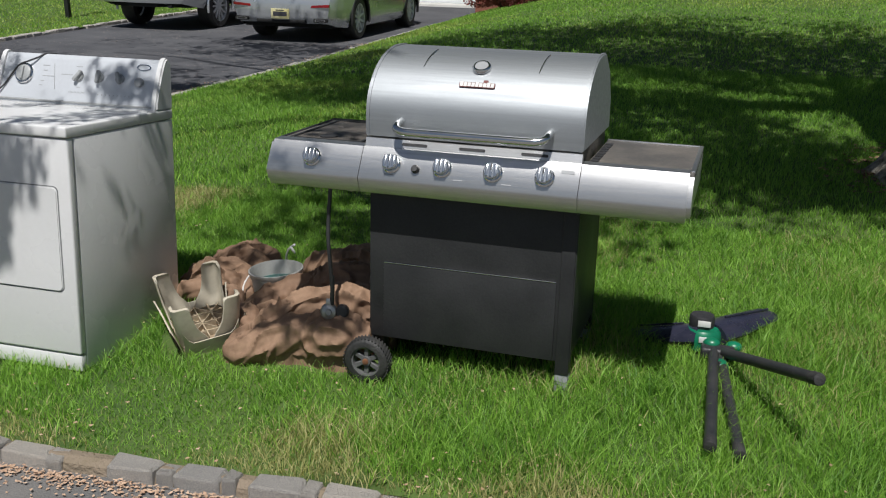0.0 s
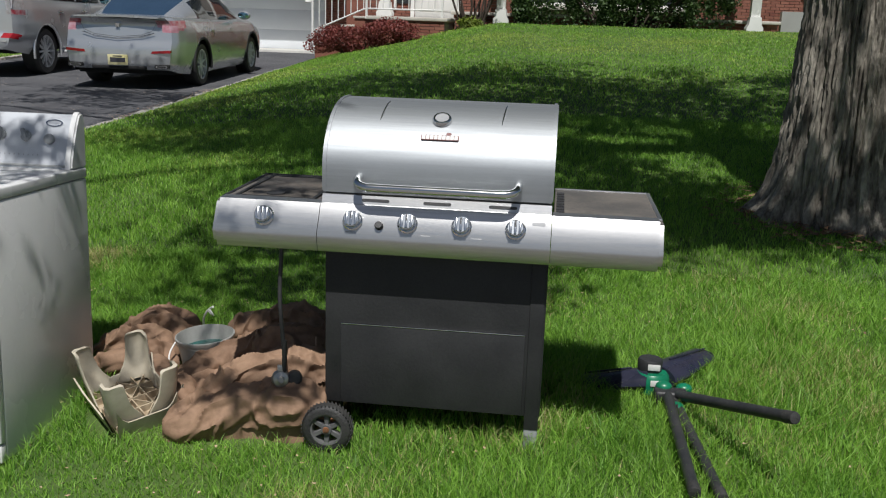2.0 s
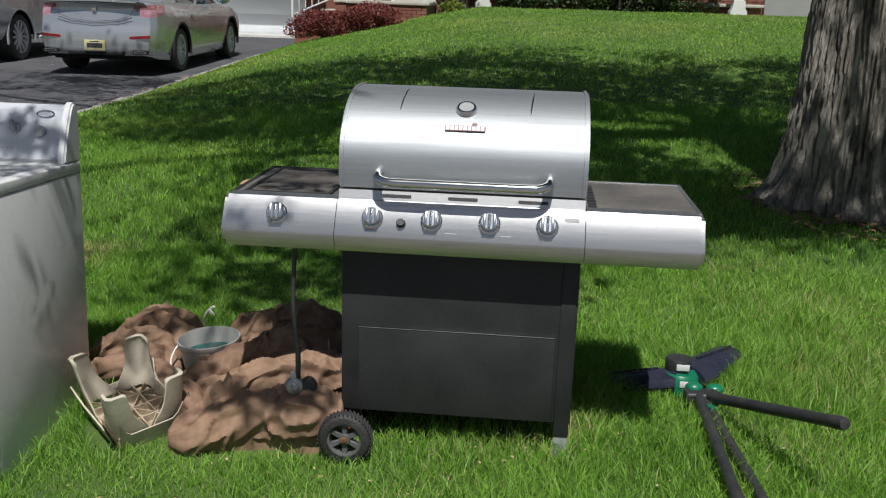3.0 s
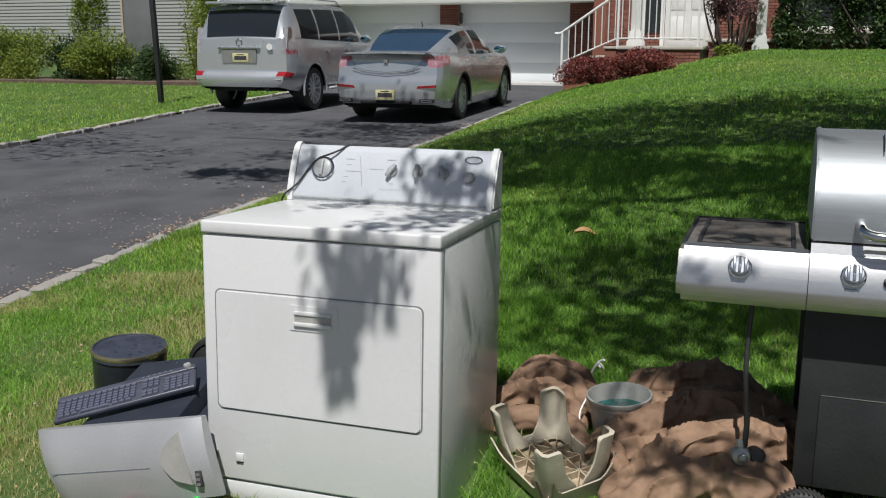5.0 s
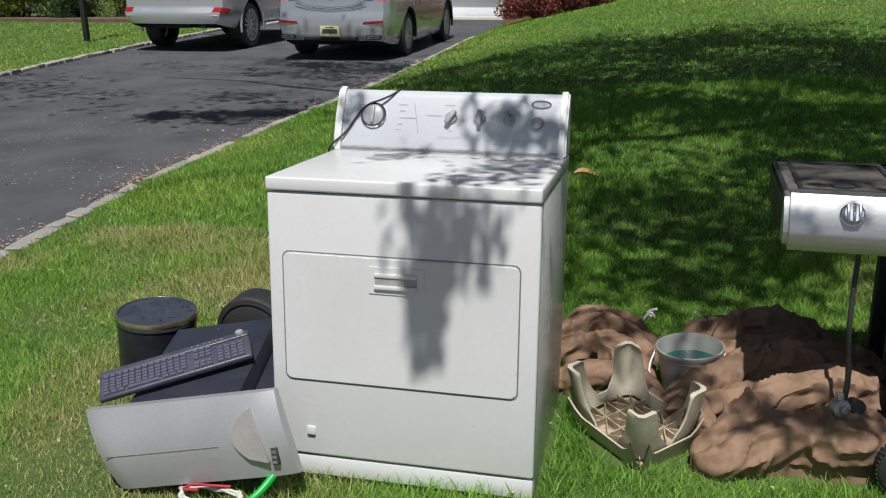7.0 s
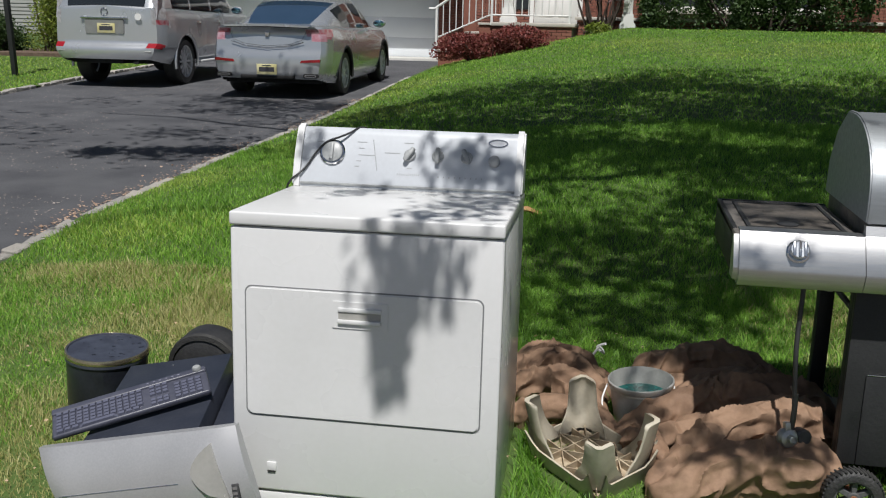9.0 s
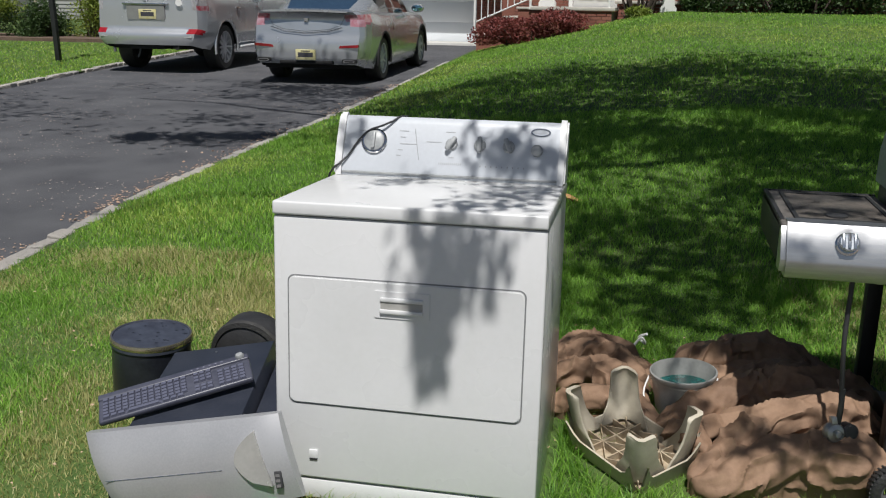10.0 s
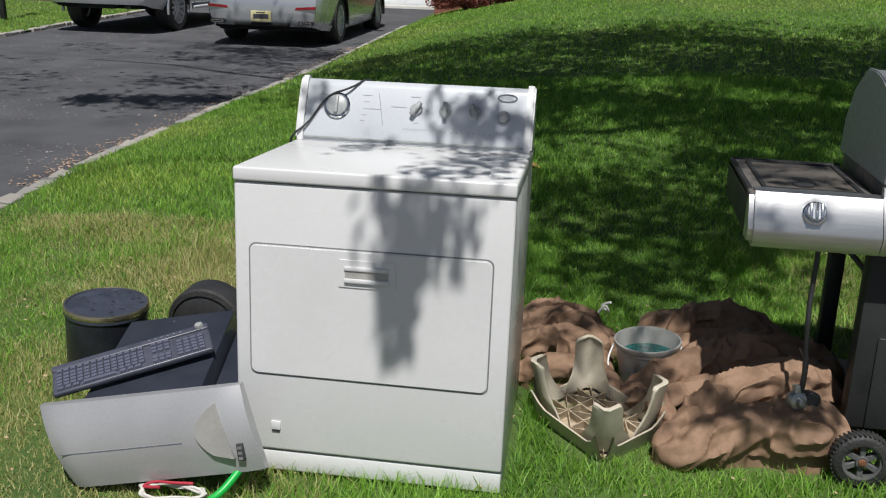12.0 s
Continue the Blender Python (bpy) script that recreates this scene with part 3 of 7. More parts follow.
# ---- the tree ----
def make_tree():
    tr = thing("tree", pose(1.38, 5.92, 0.1), "large tree with furrowed grey-brown bark", "tree")
    bm = B()
    nu, nv = 300, 170
    rings = []
    for j in range(nv + 1):
        z = -0.15 + 4.6 * (j / nv) ** 1.5
        zz = max(0.0, z)
        r0 = 0.318 + 0.15 * math.exp(-zz / 0.22) + 0.06 * math.exp(-zz / 1.0) - 0.008 * zz
        ring = []
        for i in range(nu):
            a = 2 * math.pi * i / nu
            ca, sa = math.cos(a), math.sin(a)
            flare = 0.20 * math.exp(-zz / 0.22) * (max(0, math.cos(5 * a + 0.6)) ** 2) + 0.42 * math.exp(-zz / 0.12) * max(0, math.cos(a - 3.25)) ** 24
            wav = 0.035 * noise.noise((ca * 1.5, sa * 1.5, z * 1.2))
            bend = 0.5 * noise.noise((ca * 2.2, sa * 2.2, z * 2.1))
            q = noise.noise((ca * 9.5 + bend, sa * 9.5 - bend, z * 1.5))
            q2 = noise.noise((ca * 21, sa * 21 + bend, z * 4.2))
            q3 = noise.noise((ca * 30, sa * 30, z * 17.0))
            plate_z = 0.034 * min(1, abs(q) * 4.5) + 0.016 * min(1, abs(q2) * 3.5) + 0.010 * q3
            r = r0 + flare + wav + plate_z - 0.028
            ring.append(bm.verts.new((r * ca, r * sa, z)))
        rings.append(ring)
    for a, b in zip(rings, rings[1:]):
        for i in range(nu):
            bm.faces.new((a[i], a[(i + 1) % nu], b[(i + 1) % nu], b[i]))
    part("trunk", bm, M_BARK, tr, "deeply furrowed trunk with flared roots", 60)
    rr = random.Random(21)
    ends = [(-6.0, -4.2, 7.0), (-3.8, -2.2, 6.5), (-3.0, 2.5, 8.5), (0.5, -3.6, 6.8), (3.5, -1.0, 8.0), (2.0, 3.0, 9.0), (-0.5, 0.5, 10.5), (-9.0, 1.0, 8.5), (4.5, -4.0, 7.5)]
    for e in ends:
        e = Vector(e)
        s = Vector((0, 0, 3.9 + rr.random() * 0.5))
        bm = B()
        n = 9
        pts = [s.lerp(e, k / n) + Vector((rr.uniform(-.2, .2), rr.uniform(-.2, .2), 0.9 * math.sin(math.pi * k / n) * 0.6)) * (0 < k < n) for k in range(n + 1)]
        sweep(bm, pts, [0.10 * (1 - 0.9 * k / n) + 0.008 for k in range(n + 1)], 8)
        lb = part("limb", bm, M_BARK, tr)
        for q in range(3):
            bm = B()
            t0 = pts[4 + q * 2]
            e2 = t0 + Vector((rr.uniform(-1.3, 1.3), rr.uniform(-1.3, 1.3), rr.uniform(-0.5, 0.6)))
            sweep(bm, [t0, t0.lerp(e2, 0.5) + Vector((0, 0, 0.12)), e2], [0.016, 0.011, 0.005], 5)
            part("branch", bm, M_BARK, lb)
    # foliage in sprays, thick above the middle of the lawn and open elsewhere
    g = np.random.default_rng(77)
    slope = np.array((SUN_DIR.x / -SUN_DIR.z, SUN_DIR.y / -SUN_DIR.z))
    crown, low = [], []

    def spray(gx, gy, h, r, n, zg=0.3):
        c = np.array((gx - slope[0] * (h - zg), gy - slope[1] * (h - zg), h))
        (crown if h > 4 else low).append(c + g.normal(size=(n, 3)) * np.array((r, r, r * 0.45)))
    gaps = ((0.41, 8.0, 0.34), (0.60, 7.2, 0.34), (1.10, 7.0, 0.30), (0.03, 7.7, 0.25), (-1.36, 6.6, 0.30), (-1.93, 7.0, 0.26), (-0.70, 8.17, 0.30), (-1.72, 6.2, 0.26),
            (-2.04, 5.75, 0.28), (-2.90, 6.9, 0.34), (-2.45, 6.97, 0.26), (-2.83, 4.97, 0.32), (-1.60, 8.6, 0.22))
    for k in range(5400):
        gx, gy = g.uniform(-5.6, 7.0), g.uniform(3.3, 15.0)
        start = lerp(gx, (-2.7, -1.35, -1.15, -0.4, 0.3, 3.0), (3.35, 3.4, 4.05, 4.4, 4.5, 4.2)) + 0.35 * noise.noise((gx * 0.9, 2, 3))
        edge = min(1.0, (gy - start) / 0.9) * min(1.0, (13.6 + 0.8 * noise.noise((gx * 0.8, 7, 1)) - gy) / 1.6) * min(1.0, (gx + lerp(gy, (4, 6.5, 7.4, 9, 13), (2.7, 2.9, 4.3, 5.2, 4.8)) + 0.9 * noise.noise((gy * 0.5, 1, 5))) / 1.0)
        hole = noise.noise((gx * 0.85, gy * 0.55, 3.1)) + 0.6 * noise.noise((gx * 2.1, gy * 1.4, 8.0))
        if edge <= 0 or g.random() > edge or hole > (0.60 if -2.7 < gx < -0.7 and gy < 6.2 else 0.52 if gx < 0.6 and gy < 12 else 0.30) or (0.7 < gx < 2.0 and 5.65 < gy < 7.0 and g.random() < 0.93):
            continue
        if any((gx - a) ** 2 + ((gy - b) * 0.8) ** 2 < c * c for a, b, c in gaps):
            continue
        spray(gx, gy, g.uniform(4.6, 8.2), g.uniform(0.14, 0.30), int(g.integers(20, 34)))
    for k in range(70):
        spray(g.uniform(0.2, 2.3), g.uniform(5.1, 5.65), g.uniform(4.6, 6.5), g.uniform(0.12, 0.2), int(g.integers(17, 30)))
    for k in range(45):
        spray(g.uniform(0.1, 0.85), g.uniform(5.2, 6.5), g.uniform(4.6, 6.5), g.uniform(0.12, 0.2), int(g.integers(17, 30)))
        if k % 3 == 0:
            spray(g.uniform(-1.4, -0.4), g.uniform(4.1, 4.9), g.uniform(4.6, 6.5), g.uniform(0.12, 0.2), int(g.integers(14, 24)))
    # unseen sprays added to cast dark ragged streaks on the driveway
    for k in range(34):
        gx = g.uniform(-6.8, -5.5)
        spray(gx, 8.75 + 0.3 * (gx + 5.8) + 0.10 * g.normal(), g.uniform(5.4, 7.0), 0.10, int(g.integers(18, 30)), 0.04)
    for k in range(60):
        spray(g.uniform(-7.7, -5.5), g.uniform(11.5, 13.4), g.uniform(5.5, 7.5), 0.15, int(g.integers(18, 30)), 0.15)
    # thin unseen sprays over the driveway, standing in for another tree's shade
    for k in range(90):
        gx, gy = g.uniform(-9.5, -5.4), g.uniform(8.2, 13.6)
        if noise.noise((gx * 0.7, gy * 1.1, 6.0)) < 0.08:
            continue
        spray(gx, gy, g.uniform(5.5, 8.0), 0.20, 15)
    for k in range(30):
        gy = g.uniform(7.9, 13.2)
        spray(-5.35 - abs(g.normal()) * 0.5 - 0.35 * max(0.0, 9.0 - gy), gy, g.uniform(5.2, 7.0), g.uniform(0.10, 0.22), int(g.integers(12, 24)))
    for k in range(14):
        spray(g.uniform(-10.4, -9.2), g.uniform(9.3, 11.2), g.uniform(5.5, 7.0), 0.2, 18)
    # low tips hanging towards the street
    on_dryer_front = ((-2.300, 0.35, 0.010, 14), (-2.250, 0.37, 0.010, 14), (-2.280, 0.45, 0.018, 34), (-2.275, 0.54, 0.024, 50), (-2.26, 0.62, 0.030, 60), (-2.24, 0.70, 0.038, 68),
                      (-2.19, 0.75, 0.042, 48), (-2.325, 0.75, 0.025, 30), (-2.13, 0.74, 0.036, 22))
    on_worktop = ((-2.50, 2.92, 0.045, 40), (-2.18, 2.92, 0.055, 52), (-2.08, 2.80, 0.055, 56), (-2.05, 2.93, 0.045, 44), (-2.20, 2.72, 0.045, 40), (-2.10, 2.62, 0.05, 54), (-2.24, 2.58, 0.04, 40))
    on_console = ((-2.22, 0.88, 0.035, 36), (-2.13, 0.92, 0.04, 44), (-2.05, 0.87, 0.04, 42), (-2.20, 0.96, 0.03, 24), (-2.30, 0.97, 0.022, 12), (-2.67, 0.96, 0.025, 20))
    on_burner = ((-1.36, 2.75, 0.69, 0.030, 13), (-1.21, 2.76, 0.70, 0.024, 8), (-1.30, 2.92, 0.76, 0.06, 34), (-1.16, 2.95, 0.76, 0.05, 20))
    tips = [(x, 2.46, z, r, n) for x, z, r, n in on_dryer_front] + [(x, y, 0.79, r, n) for x, y, r, n in on_worktop] + [(x, 3.03, z, r, n) for x, z, r, n in on_console]
    for gx, gy, zg, r, n in tips + list(on_burner):
        spray(gx, gy, g.uniform(3.0, 3.5), r, n, zg)
    for k in range(17):
        spray(g.uniform(-1.50, -1.06), g.uniform(2.72, 2.88), g.uniform(3.0, 3.6), g.uniform(0.02, 0.045), int(g.integers(10, 22)), 0.15)
    for k in range(36):
        spray(g.uniform(-2.0, -1.45), g.uniform(2.85, 3.65), g.uniform(3.2, 3.9), g.uniform(0.04, 0.09), int(g.integers(12, 24)), 0.15)
    for name, cloud, size in (("foliage", crown, 0.122), ("low_foliage", low, 0.052)):
        me = leaf_mesh(name, np.concatenate(cloud), size, M_LEAF, g, 0.35, 0.5)
        me.transform(Matrix.Translation((-1.38, -5.92, -0.1)))
        fo = new(name, me)
        fo.parent = tr
        fo["kind"] = "stuff"


make_tree()


# ---- things on the lawn ----
def root_inv(ob):
    while ob.parent is not None:
        ob = ob.parent
    return ob.matrix_world.inverted()


def wpart(name, bm, material, parent, label="", smooth=40):
    """A part whose mesh was drawn in the place's own coordinates."""
    bmesh.ops.transform(bm, matrix=root_inv(parent), verts=bm.verts[:])
    return part(name, bm, material, parent, label, smooth)


def frame_of(o, x, y):
    """A pose from an origin and two directions."""
    x = Vector(x).normalized()
    z = x.cross(Vector(y)).normalized()
    y = z.cross(x)
    return Matrix.Translation(o) @ Matrix((x, y, z)).transposed().to_4x4()


def rounded(x0, x1, y0, y1, r, n=6):
    pts = []
    for cx, cy, a in ((x1 - r, y1 - r, 0), (x0 + r, y1 - r, 90), (x0 + r, y0 + r, 180), (x1 - r, y0 + r, 270)):
        for k in range(n + 1):
            b = radians(a + 90 * k / n)
            pts.append((cx + r * math.cos(b), cy + r * math.sin(b)))
    return pts


M_GASKET = mat("grey_gasket", (0.22, 0.225, 0.23), 0.6)
M_CONSOLE = mat("pale_grey_console", (0.52, 0.545, 0.58), 0.36, second=(0.48, 0.50, 0.53), scale=3)
M_GREY_KNOB = mat("grey_plastic", (0.24, 0.25, 0.255), 0.4, second=(0.38, 0.39, 0.39), scale=20)
M_CHROME = mat("chrome", (0.75, 0.75, 0.75), 0.12, 1.0, scale=8)
M_MARK = mat("grey_print", (0.36, 0.37, 0.38), 0.6)


def make_dryer():
    d = thing("dryer", pose(-2.350, 2.464, -0.052, -2.0, 0, 1.59), "white enamel clothes dryer standing on the lawn", "dryer")
    W = 0.3665
    bm = B()
    box(bm, -W, W, 0.032, 0.628, 0.0, 0.810, 0.006)
    part("cabinet", bm, M_ENAMEL, d)
    bm = B()
    box(bm, -W, W, 0.0, 0.031, 0.063, 0.808, 0.007, 3)
    part("front_panel", bm, M_ENAMEL, d)
    bm = B()
    box(bm, -W + 0.001, W - 0.001, 0.004, 0.033, 0.0, 0.058, 0.006)
    part("kick_panel", bm, M_ENAMEL, d)
    bm = B()
    box(bm, -W - 0.001, W + 0.001, -0.006, 0.628, 0.8115, 0.848, 0.006, 3)
    part("worktop", bm, M_ENAMEL, d)
    bm = B()
    prism(bm, rounded(-0.3275, 0.3195, 0.283, 0.650, 0.02), "y", -0.0008, 0.004)
    part("door_seal", bm, M_GASKET, d, "dark grey seam round the door")
    bm = B()
    vs = prism(bm, rounded(-0.3235, 0.3155, 0.287, 0.646, 0.018), "y", -0.005, 0.002)
    es = [e for e in bm.edges if all(abs(v.co.y + 0.005) < 1e-5 for v in e.verts)]
    bmesh.ops.bevel(bm, geom=es, offset=0.003, segments=2, affect="EDGES")
    door = part("door", bm, M_ENAMEL, d)
    bm = B()
    prism(bm, rounded(-0.083, 0.067, 0.549, 0.622, 0.004, 2), "y", -0.0075, -0.004)
    hp = part("handle_plate", bm, M_ENAMEL, door)
    bm = B()
    box(bm, -0.068, 0.050, -0.0145, -0.007, 0.562, 0.574, 0.003)
    box(bm, -0.068, 0.050, -0.0125, -0.007, 0.594, 0.606, 0.003)
    part("grip", bm, M_ENAMEL, door)
    # the recess is coloured darker than the enamel to stand for its shade
    bm = B()
    box(bm, -0.066, 0.048, -0.0088, -0.007, 0.574, 0.594)
    part("grip_recess", bm, mat("painted_recess_shade", (0.42, 0.41, 0.38), 0.6), door, "beige grip recess")
    bm = B()
    box(bm, -0.270, -0.244, -0.003, 0.001, 0.124, 0.149, 0.001)
    part("vent_cover", bm, M_ENAMEL, d)
    bm = B()
    box(bm, -0.268, -0.246, -0.0035, 0.001, 0.119, 0.1235)
    part("vent_slot", bm, M_BLACK, d)
    # the console
    prof = [(0.528, 0.849), (0.531, 0.872), (0.587, 1.012), (0.596, 1.026), (0.606, 1.032), (0.620, 1.028), (0.628, 1.015), (0.628, 0.849)]
    bm = B()
    prism(bm, prof, "x", -0.342, 0.342)
    con = part("console", bm, M_CONSOLE, d, "pale grey control console")
    for s in (-1, 1):
        cap = [(0.521, 0.849), (0.524, 0.876), (0.540, 0.925), (0.560, 0.975), (0.580, 1.015), (0.592, 1.033), (0.607, 1.041), (0.624, 1.034), (0.632, 1.015), (0.632, 0.849)]
        bm = B()
        prism(bm, cap, "x", s * 0.3425, s * 0.3665)
        bmesh.ops.bevel(bm, geom=[e for e in bm.edges if all(abs(abs(v.co.x) - 0.3665) < 1e-4 for v in e.verts)], offset=0.006, segments=3, affect="EDGES")
        part("end_cap", bm, M_ENAMEL, con)
    bm = B()
    box(bm, -0.341, 0.341, 0.5245, 0.5315, 0.856, 0.8635, 0.002)
    part("trim_strip", bm, M_GREY_KNOB, con, "thin grey strip along the console foot")
    F = frame_of((0, 0.5592, 0.9425), (1, 0, 0), (0, 0.056, 0.140))

    def on_face(name, bm, m, label="", parent=con):
        bmesh.ops.transform(bm, matrix=F, verts=bm.verts[:])
        return part(name, bm, m, parent, label)
    bm = B()
    lathe(bm, [(0.041, 0), (0.041, 0.006), (0.038, 0.009), (0.034, 0.009), (0.034, 0.004)], (-0.243, 0.014, 0), 32)
    ring = on_face("dial_ring", bm, M_CHROME, "chrome dial ring")
    bm = B()
    lathe(bm, [(0.033, 0.002), (0.033, 0.012), (0.029, 0.015), (0.0, 0.015)], (-0.243, 0.014, 0), 32)
    box(bm, -0.249, -0.237, -0.012, 0.040, 0.012, 0.024, 0.003)
    on_face("dial_knob", bm, M_GREY_KNOB, "", ring)
    for x, a in ((0.006, -35), (0.096, 0), (0.186, 25)):
        bm = B()
        lathe(bm, [(0.019, 0), (0.019, 0.004), (0.016, 0.008), (0.0, 0.008)], (0, 0, 0), 24)
        vs = box(bm, -0.0075, 0.0075, -0.025, 0.025, 0.006, 0.022, 0.005, 3)
        bmesh.ops.transform(bm, matrix=Matrix.Translation((x, 0.014, 0)) @ Matrix.Rotation(radians(a), 4, "Z"), verts=bm.verts[:])
        on_face("control_knob", bm, M_GREY_KNOB)
    bm = B()
    lathe(bm, [(0.018, 0), (0.018, 0.012), (0.014, 0.015), (0.0, 0.015)], (0.274, 0.004, 0), 24)
    on_face("start_button", bm, M_GREY_KNOB)
    bm = B()
    lathe(bm, [(0.031, 0.0005), (0.031, 0.003), (0.026, 0.003), (0.026, 0.0005), (0.031, 0.0005)], (0, 0, 0), 24)
    bmesh.ops.transform(bm, matrix=Matrix.Translation((0.282, 0.064, 0)) @ Matrix.Diagonal((1, 0.4, 1, 1)), verts=bm.verts[:])
    on_face("badge", bm, M_CHROME, "plain oval chrome badge")
    rng = random.Random(5)
    bm = B()
    for x, y, w in ((-0.295, 0.046, 0.045), (-0.165, 0.050, 0.03), (-0.160, 0.030, 0.018), (-0.160, 0.008, 0.055), (-0.165, -0.012, 0.016), (-0.168, -0.030, 0.014),
                    (-0.075, 0.018, 0.05), (-0.015, 0.052, 0.03), (0.000, -0.030, 0.016)):
        box(bm, x, x + w, y, y + 0.0026, 0.0003, 0.0009)
    for k in range(12):
        box(bm, -0.03 + k * 0.0062, -0.0275 + k * 0.0062, -0.052, -0.046, 0.0003, 0.0009)
    for k in range(9):
        box(bm, 0.10 + k * 0.017, 0.103 + k * 0.017, -0.055, -0.050, 0.0003, 0.0009)
    on_face("print_bars", bm, M_MARK, "small grey printed marks")["kind"] = "stuff"
    bm = B()
    sweep(bm, [(-0.115, 0.06, 0.0008), (-0.095, -0.04, 0.0008)], 0.0011, 5)
    on_face("scratch_line", bm, M_MARK)
    bm = B()
    pts = [(-0.155, 0.115, -0.05), (-0.170, 0.100, -0.008), (-0.190, 0.080, 0.006), (-0.222, 0.060, 0.016), (-0.262, 0.044, 0.014), (-0.296, 0.010, 0.006),
           (-0.322, -0.035, 0.006), (-0.345, -0.065, 0.012), (-0.367, -0.086, 0.012), (-0.384, -0.12, -0.01), (-0.386, -0.25, -0.06), (-0.384, -0.50, -0.19), (-0.390, -0.80, -0.42)]
    sweep(bm, smooth_path(pts, 4), 0.0034, 8)
    on_face("power_cord", bm, M_BLACK, "black power cord draped over the console", d)


def smooth_path(pts, n=4):
    """Points of a smooth curve through the given ones."""
    pts = [Vector(p) for p in pts]
    out = []
    for i in range(len(pts) - 1):
        p0, p1, p2, p3 = pts[max(i - 1, 0)], pts[i], pts[i + 1], pts[min(i + 2, len(pts) - 1)]
        for k in range(n):
            t = k / n
            out.append(0.5 * ((2 * p1) + (p2 - p0) * t + (2 * p0 - 5 * p1 + 4 * p2 - p3) * t * t + (3 * p1 - p0 - 3 * p2 + p3) * t ** 3))
    out.append(pts[-1])
    return out


make_dryer()

M_IRON = mat("stained_cast_iron", (0.05, 0.048, 0.046), 0.5, 0.3, second=(0.16, 0.14, 0.12), scale=9, fine=60, amount=1, bump=0.2)
M_SHELF = mat("dusty_grey_shelf", (0.10, 0.095, 0.09), 0.55, 0.2, second=(0.19, 0.17, 0.15), scale=6, fine=80, bump=0.1)
M_FOOT = mat("grey_foot_plastic", (0.30, 0.31, 0.32), 0.6)
M_HUB = mat("grey_wheel_plastic", (0.075, 0.075, 0.078), 0.55, second=(0.12, 0.12, 0.12))
M_RUST = mat("rusty_cap", (0.25, 0.10, 0.045), 0.7, second=(0.12, 0.06, 0.03), scale=60)
M_KNOB = mat("bright_knob_metal", (0.62, 0.66, 0.70), 0.2, 0.9, second=(0.5, 0.53, 0.56), scale=20)
M_LOGO = mat("badge_white", (0.75, 0.74, 0.72), 0.4)
M_LOGO_RED = mat("badge_red", (0.16, 0.035, 0.03), 0.4)
LX0, LX1 = -1.062, -0.354      # the lid's ends
PX0, PX1 = -1.395, -0.024      # the ends of the side shelves


def lid_profile(n=14, grow=0.0):
    pts = [(2.800 - grow, 0.795), (2.797 - grow, 0.83), (2.798 - grow, 0.865)]
    for k in range(1, n + 1):
        a = math.pi / 2 * k / n
        pts.append((3.075 - (0.277 + grow) * math.cos(a), 0.865 + (0.198 + grow) * math.sin(a)))
    pts += [(3.14, 1.062 + grow), (3.25, 1.00), (3.32, 0.90), (3.33, 0.795)]
    return pts


